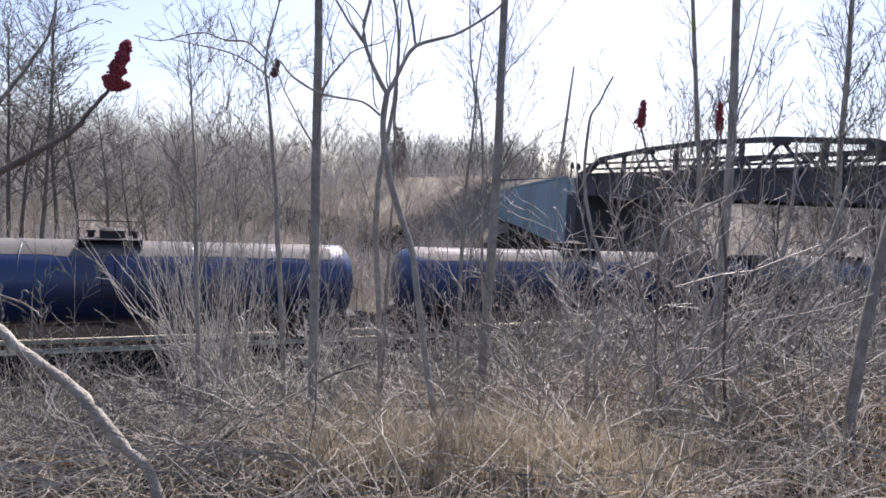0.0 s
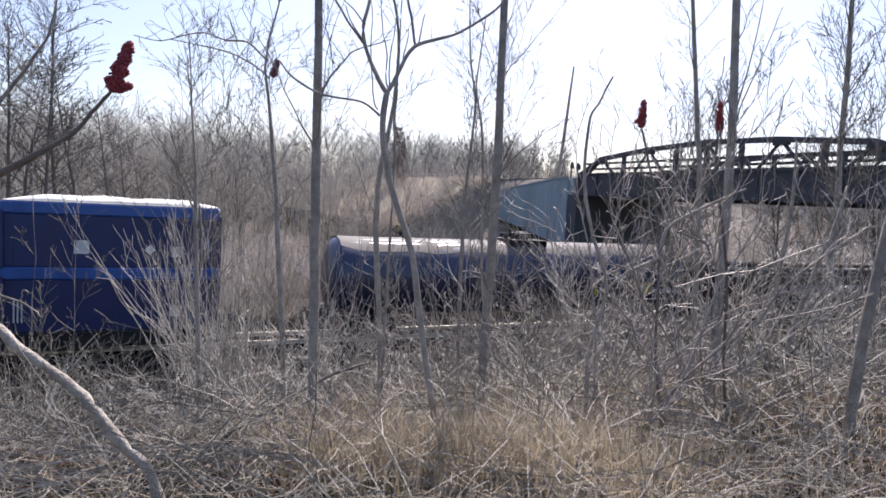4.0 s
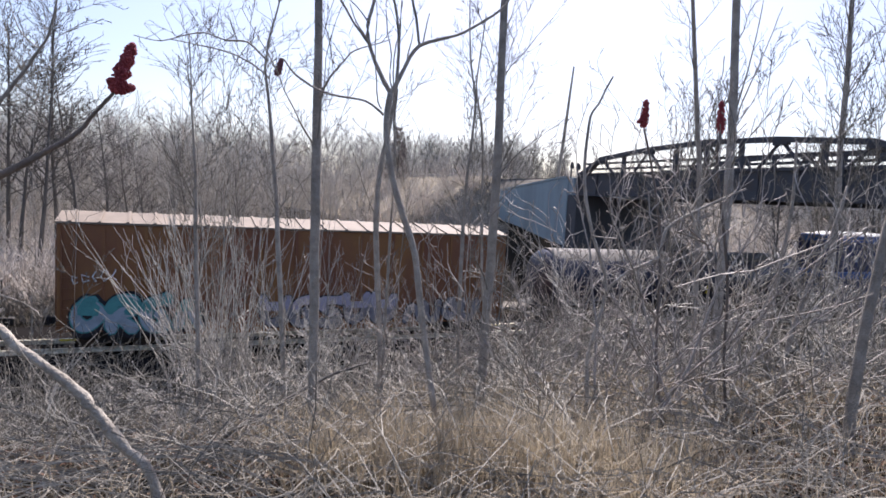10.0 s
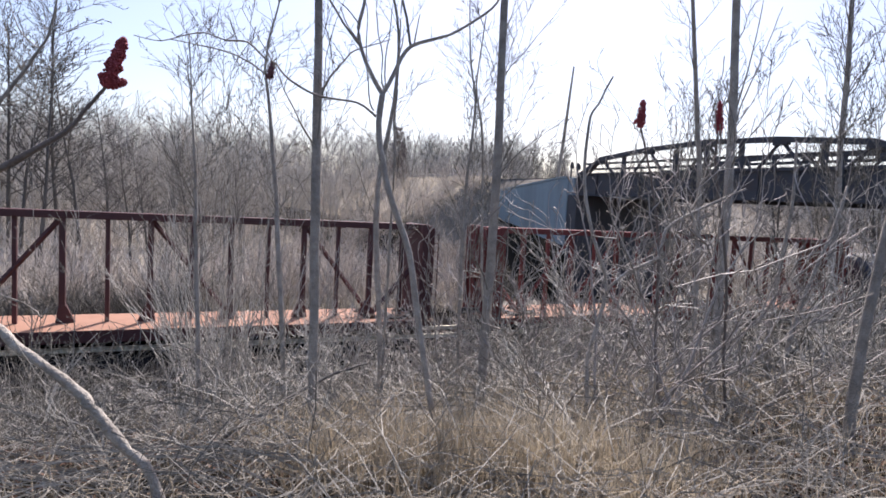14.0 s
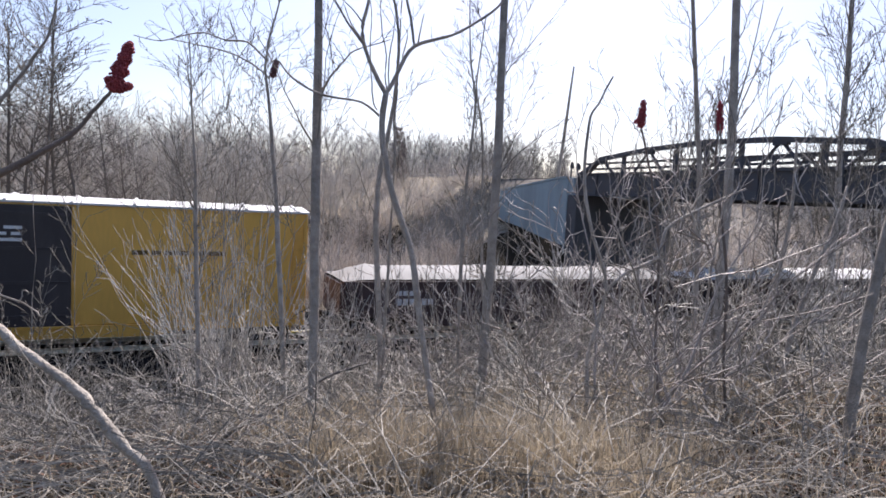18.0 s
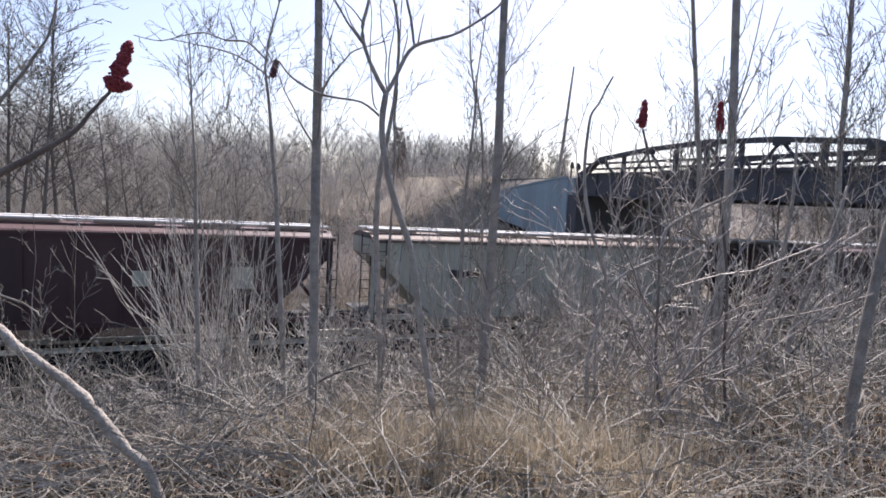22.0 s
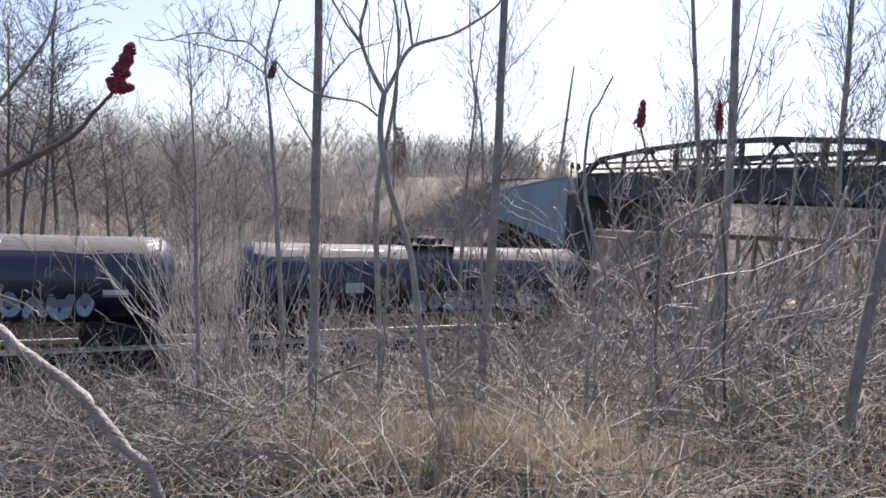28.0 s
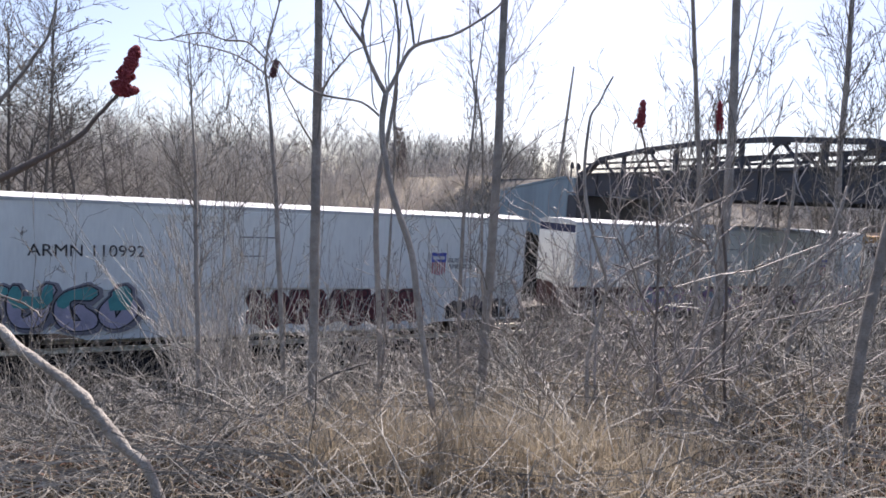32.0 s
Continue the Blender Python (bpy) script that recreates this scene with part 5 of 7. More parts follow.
    for i in range(46000):
        x, y = 28.3 - 10.5 * rng.random() ** 1.25, 45.5 + 95 * rng.random() ** 1.5
        if x > 27 and y < FAR_END + 13:
            continue
        z, h, a, w = ground_z(x, y) - 0.02, rng.uniform(.18, .5), rng.uniform(0, 6.28), rng.uniform(.016, .034) * (0.6 + y / 100)
        dx, dy = math.cos(a), math.sin(a)
        k = len(v)
        v += [(x - w, y + w * 0.4, z), (x + w, y - w * 0.4, z), (x + dx * h * .8, y + dy * h * .8, z + h)]
        f += [(k, k + 1, k + 2)]
    tagged(new("embankment_grass", quick_mesh("embankment_grass", v, f, "pale_straw")), "pale bleached dead grass on the road embankment", "grass", kind="stuff")


far_woods()


def juniper(x, y, height, wide):
    """A dense dark conifer: short drooping sprays round a stem, thinning to an uneven tip."""
    rng = random.Random(8)
    ob = root("juniper", "dense dark narrow conifer standing among the bare trees", "tree", at=pose(x, y, ground_z(x, y)))
    part("trunk", Shape().path([(0, 0, -0.3), (0.05, 0, height * 0.5), (0, 0.05, height * 0.97)], [0.14, 0.09, 0.02], 7), "trunk_dark", ob)
    segs, v, f = [], [], []
    for i in range(420):
        t = rng.random() ** 0.9
        a, r = rng.uniform(0, 6.28), wide * (1 - 0.75 * t) * rng.uniform(0.45, 1.1)
        p = Vector((math.cos(a) * r * 0.35, math.sin(a) * r * 0.35, 0.3 + t * (height - 0.4)))
        grow(rng, segs, p, Vector((math.cos(a), math.sin(a), rng.uniform(0.2, 0.9))), r * 0.75, 0.035, 1, 0.8, 0.02, 7, 0.2, 0.018, 3, 0.1)
    bake(segs, v, f, 3)
    part("crown", quick_mesh("crown", v, f, "juniper"), None, ob)


juniper(25.0, 70.0, 6.8, 1.9)
lean_pole = root("dead_tree", "thin leaning branchless dead tree beside the embankment road", "tree")
part("trunk", Shape().path([(36, 52.9, ground_z(36, 52.9) - .2), (36, 52.7, 9.0), (36, 52.1, 13.8), (36, 51.4, 19.5)], [.2, .19, .16, .08], 7), "bark", lean_pole)

# ---- the train ----
SPEED = 20.6                     # metres a second, along x
MOVING = []                      # (thing, x at 0 s, y)


def rolling(name, label, category, left, right, group=""):
    """The root of a thing that rides with the train, between two places along the track at 0 s."""
    x = (left + right) / 2
    ob = root(name, label, category, group, at=pose(x, TRACK_Y, 0))
    MOVING.append((ob, x))
    return ob, right - left


def truck_meshes():
    s = Shape()
    for y in (-0.98, 0.98):
        s.prism([(-1.15, 0.38), (-1.15, 0.58), (-0.75, 0.66), (-0.35, 0.82), (0.35, 0.82), (0.75, 0.66), (1.15, 0.58), (1.15, 0.38), (0.72, 0.36), (0.4, 0.2), (-0.4, 0.2), (-0.72, 0.36)], "y", y - 0.07, y + 0.07)
        for x in (-0.2, 0, 0.2):
            s.tube((x, y, 0.3), (x, y, 0.62), 0.07, n=8)
        for x in (-0.89, 0.89):
            s.tube((x, y - 0.13, 0.46), (x, y + 0.13, 0.46), 0.13, n=10)
    s.box(-0.22, 0.22, -1.0, 1.0, 0.55, 0.82, 0.03)
    frame_me = s.mesh("truck", "under")
    w = Shape()
    w.tube((0, -0.95, 0), (0, 0.95, 0), 0.08, n=8)
    for y in (-0.755, 0.755):
        o = 1 if y > 0 else -1
        w.tube((0, y - 0.06, 0), (0, y + 0.06, 0), 0.455, n=24)
        w.tube((0, y - o * 0.09, 0), (0, y - o * 0.06, 0), 0.485, n=24)
    return frame_me, w.mesh("wheelset", "wheel")


TRUCK, WHEELSET = truck_meshes()
COUPLER = Shape().box(-0.45, 0.2, -0.09, 0.09, 0.75, 0.98, 0.02).box(0.2, 0.42, -0.16, 0.12, 0.72, 1.0, 0.03).mesh("coupler", "under")


def running_gear(ob, length, inset=1.75, z=0.0):
    for s in (-1, 1):
        t = part("truck", TRUCK, None, ob, at=pose(s * (length / 2 - inset), 0, 0))
        for a in (-0.89, 0.89):
            part("wheelset", WHEELSET, None, t, at=pose(a, 0, 0.46))
        part("coupler", COUPLER, None, ob, at=pose(s * (length / 2 + 0.15), 0, 0, 0, 0, 0 if s > 0 else 180))


def ladder(x, y, z0, z1, w=0.4):
    s = Shape()
    for dx in (-w / 2, w / 2):
        s.box(x + dx - 0.02, x + dx + 0.02, y - 0.02, y + 0.02, z0, z1)
    z = z0 + 0.2
    while z < z1:
        s.box(x - w / 2, x + w / 2, y - 0.012, y + 0.012, z - 0.012, z + 0.012)
        z += 0.36
    return s


def bars(ob, x, z, widths, height, y, material, gap=0.06, name="lettering"):
    """Writing too small to read, as plain bars."""
    made = []
    for w in widths:
        made.append(part(name, Shape().box(x, x + w, y - 0.004, y, z, z + height), material, ob))
        x += w + gap
    return made


def letters(ob, text, x, z, size, y, material, name="lettering", tilt=0.0):
    """Readable writing on the near side of a car."""
    cu = bpy.data.curves.new(name, "FONT")
    cu.body, cu.size, cu.extrude, cu.offset = text, size, 0.003, 0.0
    tmp = bpy.data.objects.new(name, cu)
    scene.collection.objects.link(tmp)
    me = bpy.data.meshes.new_from_object(tmp.evaluated_get(bpy.context.evaluated_depsgraph_get()))
    bpy.data.objects.remove(tmp)
    me.materials.clear()
    me.materials.append(M[material])
    return part(name, me, None, ob, at=pose(x, y, z, 90 + tilt, 0, 0))


def tag(ob, x0, x1, z0, z1, y, material, seed, name="graffiti", label="spray-painted graffiti"):
    """A field of spray paint with a bulging outline, lying on the side."""
    rng = random.Random(seed)
    n = max(6, int((x1 - x0) * 3))
    top = [(x0 + (x1 - x0) * i / n, z1 - (z1 - z0) * (0.28 * abs(math.sin(i * 0.9 + seed)) + rng.uniform(0, 0.12)) - (0.3 * (z1 - z0) if i in (0, n) else 0)) for i in range(n + 1)]
    low = [(x0 + (x1 - x0) * i / n, z0 + (z1 - z0) * rng.uniform(0, 0.1)) for i in range(n + 1)]
    v = [(x, y, z) for x, z in low] + [(x, y, z) for x, z in top]
    f = [(i, i + 1, n + 2 + i, n + 1 + i) for i in range(n)]
    return part(name, Shape().add(v, f), material, ob, label)


STROKES = [[(0, 0), (0, 1), (.8, 1), (.9, .6), (.2, .5), (.95, 0)], [(.9, .9), (.2, 1), (0, .6), (.8, .4), (.8, 0), (0, .05)], [(.5, 1), (0, .5), (.4, 0), (.9, .5), (.5, 1)],
           [(0, 0), (.4, 1), (.9, 0)], [(0, 1), (.1, 0), (.8, .1), (.9, 1)], [(.9, 1), (0, .9), (.05, 0), (.9, .1), (.5, .5)]]


def ribbon(stroke, x, z, w, h, thick, y, lo=0.0, hi=1.2):
    """A fat rounded stroke lying on a car side, as one bent strip."""
    pts = [Vector((a, b)) for a, b in stroke]
    for _ in range(3):
        pts = [pts[0]] + [q for a, b in zip(pts, pts[1:]) for q in (a * 0.75 + b * 0.25, a * 0.25 + b * 0.75)] + [pts[-1]]
    pts = [Vector((x + p.x * w, z + p.y * h)) for p in pts if p.y >= lo]
    s, n = Shape(), len(pts)
    if n < 3:
        return s
    first, last = (pts[0] - pts[1]).normalized() * thick * 0.8, (pts[-1] - pts[-2]).normalized() * thick * 0.8
    pts = [pts[0] + first] + pts + [pts[-1] + last]
    n += 2
    for k, p in enumerate(pts):
        d = (pts[min(k + 1, n - 1)] - pts[max(k - 1, 0)]).normalized()
        r = thick * (1 + 0.16 * math.sin(k * 0.5 + x)) * (0.45 if k in (0, n - 1) else 1)
        s.v += [(p.x - d.y * r, y - 0.0003 * k, p.y + d.x * r), (p.x + d.y * r, y - 0.0003 * k, p.y - d.x * r)]
    s.f = [(2 * k, 2 * k + 1, 2 * k + 3, 2 * k + 2) for k in range(n - 1)]
    return s


def bubble_tag(ob, x0, x1, z0, z1, y, fill, cap, outline, seed, back=None):
    """Fat spray-painted letter shapes with a dark outline, one part each."""
    rng = random.Random(seed)
    h = z1 - z0
    n = max(2, int((x1 - x0) / (h * 0.72)))
    step = (x1 - x0) / n
    for i in range(n):
        stroke = rng.choice(STROKES)
        stroke = [(a + rng.uniform(-.1, .1), b + rng.uniform(-.06, .06)) for a, b in stroke]
        x, w, g = x0 + i * step + 0.12 * step, step * 0.82, h * 0.72
        z, th = z0 + h * 0.14 + rng.uniform(-.05, .05) * h, h * rng.uniform(0.11, 0.14)
        if back:
            part("graffiti_shadow", ribbon(stroke, x + 0.04, z - 0.03, w, g, th + 0.16, y), back, ob)
        part("graffiti_outline", ribbon(stroke, x, z, w, g, th + 0.05, y - 0.014), outline, ob, "dark spray-painted letter outline")
        part("graffiti_fill", ribbon(stroke, x, z, w, g, th, y - 0.028), fill, ob, "spray-painted letter")
        if cap:
            part("graffiti_fade", ribbon(stroke, x, z, w, g, th * 0.97, y - 0.042, 0.62), cap, ob, "second colour along the letter tops")




def tank_car(left, right, top, paint, dome, label, seed=0, pale_top=False, marks=()):
    ob, L = rolling("tank_car", label, "tank car", left, right, "tank cars of the train")
    rng = random.Random(seed)
    radius = (top - 0.76) / 2
    zc, h = top - radius, L / 2
    rings = []
    for a in (0.12, 0.35, 0.55, 0.75, 0.9, 1.0):
        rings.append((-h + 0.6 * (1 - math.sqrt(max(0, 1 - a * a))), radius * a))
    rings.append((-h + 1.6, radius))
    rings += [(x, radius) for x in (-h * 0.5, 0, h * 0.5)]
    rings += [(-x, r) for x, r in reversed(rings[:7])]
    tank = Shape().lathe_x(rings, 0, zc, 40)
    part("tank", tank, paint, ob, smooth=True)
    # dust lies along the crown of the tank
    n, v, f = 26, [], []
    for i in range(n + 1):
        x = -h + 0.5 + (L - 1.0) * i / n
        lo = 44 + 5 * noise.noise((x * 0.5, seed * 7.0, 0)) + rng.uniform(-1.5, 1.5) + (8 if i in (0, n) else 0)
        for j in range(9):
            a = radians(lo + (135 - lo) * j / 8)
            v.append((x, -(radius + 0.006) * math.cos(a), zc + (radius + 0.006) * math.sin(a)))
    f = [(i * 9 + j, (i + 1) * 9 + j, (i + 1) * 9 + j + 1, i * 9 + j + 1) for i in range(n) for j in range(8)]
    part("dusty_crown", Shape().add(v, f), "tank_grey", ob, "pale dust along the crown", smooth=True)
    for x in (-h * 0.62, -h * 0.3, h * 0.3, h * 0.62):
        part("weld_band", Shape().lathe_x([(x - 0.03, radius + 0.006), (x + 0.03, radius + 0.006)], 0, zc, 40), paint, ob, smooth=True)
    for s in (-1, 1):
        part("stub_sill", Shape().box(s * h - (1.9 if s > 0 else 0), s * h + (0 if s > 0 else 1.9), -0.35, 0.35, 0.72, 1.02, 0.03), "under", ob)
        part("end_platform", Shape().box(s * h - 0.75 * (s > 0), s * h + 0.75 * (s < 0), -1.5, 1.5, 1.0, 1.05), "under", ob)
        part("saddle", Shape().prism([(-1.3, zc - radius * 0.55), (-1.15, zc - radius * 0.75), (-0.5, 0.95), (0.5, 0.95), (1.15, zc - radius * 0.75), (1.3, zc - radius * 0.55), (0.6, zc - radius * 0.8), (-0.6, zc - radius * 0.8)], "x", s * (h - 1.85) - 0.25, s * (h - 1.85) + 0.25), "under", ob)
        part("end_rail", Shape().path([(s * (h - 0.1), -1.45, 1.0), (s * (h - 0.1), -1.45, 2.1), (s * (h - 0.1), 1.45, 2.1), (s * (h - 0.1), 1.45, 1.0)], [0.025] * 4, 5), "under", ob)
    part("side_rail", Shape().path([(-h + 1.2, -radius - 0.06, zc - 0.35), (h - 1.2, -radius - 0.06, zc - 0.35)], [0.02, 0.02], 5), "under", ob)
    part("bottom_outlet", Shape().tube((0, 0, 0.55), (0, 0, zc - radius + 0.1), 0.22, n=10), "under", ob)
    d = dome
    part("dome_platform", Shape().box(d - 1.0, d + 1.0, -0.85, 0.85, top + 0.06, top + 0.1).box(d - 1.0, d - 0.95, -0.85, 0.85, top - 0.2, top + 0.08).box(d + 0.95, d + 1.0, -0.85, 0.85, top - 0.2, top + 0.08), "under", ob)
    part("manway_dome", Shape().tube((d, 0, top - 0.1), (d, 0, top + 0.38), 0.42, n=18).tube((d, 0, top + 0.38), (d, 0, top + 0.46), 0.46, 0.3, n=18), "under", ob)
    for e in (-0.7, 0.72):
        part("valve", Shape().tube((d + e, 0.1, top), (d + e, 0.1, top + 0.3), 0.11, n=8).box(d + e - 0.14, d + e + 0.14, -0.02, 0.22, top + 0.28, top + 0.36), "under", ob)
    part("dome_rail", Shape().path([(d - 1.0, -0.85, top + 0.1), (d - 1.0, -0.85, top + 0.75), (d + 1.0, -0.85, top + 0.75), (d + 1.0, -0.85, top + 0.1)], [0.02] * 4, 5), "under", ob)
    part("ladder", ladder(d, -radius - 0.1, 0.7, top - 0.3), "under", ob)
    for kind in marks:
        if kind == "yellow":
            part("hazard_panel", Shape().box(h * 0.62, h * 0.62 + 1.0, -radius - 0.012, -radius - 0.006, zc - 0.62, zc - 0.1), "yellow_mark", ob, "yellow warning panel")
            part("yellow_stripe", Shape().box(h * 0.35, h * 0.35 + 0.14, -radius - 0.02, -radius - 0.01, zc - 0.65, zc - 0.12), "yellow_mark", ob)
        if kind == "number":
            bars(ob, h - 3.6, zc - 0.62, [0.26, 0.26, 0.26, 0.26, 0.02, 0.26, 0.26, 0.26, 0.26, 0.26], 0.3, -radius * 0.985, "letter_white", 0.07)
            bars(ob, h - 3.4, zc - 0.95, [0.7, 0.5, 0.6], 0.07, -radius * 0.95, "letter_white", 0.12)
        if kind == "low_number":
            letters(ob, "GATX  54506", -h + 1.0, zc - radius * 0.58, 0.36, -radius * 0.862, "letter_white", tilt=33)
            low = bars(ob, -h + 1.1, 0.0, [0.6, 0.5, 0.55], 0.05, 0, "letter_white", 0.12)
            for bar in low:
                bar.matrix_basis = pose(0, -radius * 0.79, zc - radius * 0.69, 38, 0, 0)
            part("yellow_stripe", Shape().box(h * 0.1, h * 0.1 + 0.14, -radius - 0.01, -radius + 0.1, zc - 0.55, zc - 0.1), "yellow_mark", ob)
        if kind == "placard":
            part("placard", Shape().box(-0.5 * h, -0.5 * h + 0.75, -radius - 0.03, -radius - 0.015, zc - 0.3, zc + 0.1), "letter_white", ob, "white placard board")
        if kind == "tag":
            bubble_tag(ob, -h * 0.15, h * 0.68, zc - radius * 0.75, zc - 0.2, -radius - 0.03, "paint_ice", "paint_grey", "paint_black", seed)
            bars(ob, h * 0.7, zc - 0.4, [0.8], 0.25, -radius - 0.01, "letter_white")
    running_gear(ob, L)
    return ob


def flat_car(left, right, label, paint="under", deck_z=0.78):
    ob, L = rolling("flat_car", label, "flat car", left, right, "flat cars of the train")
    h = L / 2
    part("deck", Shape().box(-h, h, -1.45, 1.45, deck_z - 0.12, deck_z), paint, ob)
    for y in (-1.45, 1.3):
        part("side_sill", Shape().prism([(-h, deck_z - 0.1), (h, deck_z - 0.1), (h, deck_z - 0.35), (h - 3.4, deck_z - 0.45), (h - 4.5, deck_z - 0.62), (-h + 4.5, deck_z - 0.62), (-h + 3.4, deck_z - 0.45), (-h, deck_z - 0.35)], "y", y, y + 0.15), paint, ob)
    for s in (-1, 1):
        part("end_bulkhead", Shape().box(s * (h - 0.1) - 0.05, s * (h - 0.1) + 0.05, -1.45, 1.45, deck_z, deck_z + 0.35), paint, ob)
    running_gear(ob, L)
    return ob


def container(left, right, z0, z1, upper, cover, seed, paint="blue"):
    rng = random.Random(seed)
    ob, L = rolling("waste_container", "stacked blue steel container under a white cover" if upper else "blue steel container with a light covered top riding low", "container", left, right, "blue containers of the train")
    h = L / 2
    part("body", Shape().box(-h, h, -1.25, 1.25, z0, z1 - 0.42, 0.03), paint, ob)
    part("top_rim", Shape().box(-h - 0.02, h + 0.02, -1.29, 1.29, z1 - 0.42, z1, 0.05), "blue_top", ob, "lighter blue upper rim")
    n = 5
    for i in range(n):
        x = -h + 0.3 + i * (L - 0.6) / (n - 1)
        part("rib", Shape().box(x - 0.04, x + 0.04, -1.268, -1.25, z0 + 0.1, z1 - 0.44), paint, ob)
    for x in (-h, h):
        for y in (-1.25, 1.25):
            part("corner_post", Shape().box(x - 0.09, x + 0.09, y - 0.09, y + 0.09, z0, z1 - 0.3), paint, ob)
    if cover:
        m, k = 14, 7
        v = []
        for i in range(m + 1):
            for j in range(k + 1):
                x, y = -h + 0.02 + (L - 0.04) * i / m, -1.24 + 2.48 * j / k
                a = min(1, min(i, m - i) / 2.2) * math.sin(math.pi * (0.08 + 0.84 * j / k))
                v.append((x, y, z1 + 0.01 + a * (0.2 + 0.07 * noise.noise((x * 1.1 + seed * 3, y * 1.3, seed))) + 0.02 * rng.random()))
        f = [(i * (k + 1) + j, (i + 1) * (k + 1) + j, (i + 1) * (k + 1) + j + 1, i * (k + 1) + j + 1) for i in range(m) for j in range(k)]
        f.append(tuple(i * (k + 1) for i in range(m + 1))), f.append(tuple(i * (k + 1) + k for i in range(m, -1, -1)))
        part("cover", Shape().add(v, f), cover, ob, "sagging cover over the load", smooth=True)
    for dx, dz, r in ((-1.3, 0.62, 0), (1.2, 0.52, 1), (2.1, 0.6, 0), (0.3, 0.35, 1)):
        if rng.random() < 0.75:
            x, z, w = dx + rng.uniform(-.3, .3), z0 + dz + rng.uniform(-.1, .2), rng.uniform(.17, .23)
            o = [(x + w * math.cos(a * math.pi / 8), z + w * math.sin(a * math.pi / 8)) for a in range(16)] if r and rng.random() < .5 else [(x - w, z), (x, z - w), (x + w, z), (x, z + w)] if r else [(x - w, z - w), (x + w, z - w), (x + w, z + w), (x - w, z + w)]
            part("placard", Shape().prism(o, "y", -1.282, -1.274), "letter_white", ob, "pale placard")
    bars(ob, -h + 0.35 if rng.random() < .5 else h - 0.6, z0 + 0.35, [0.05, 0.05, 0.05], 0.75, -1.275, "letter_white", 0.06)
    return ob


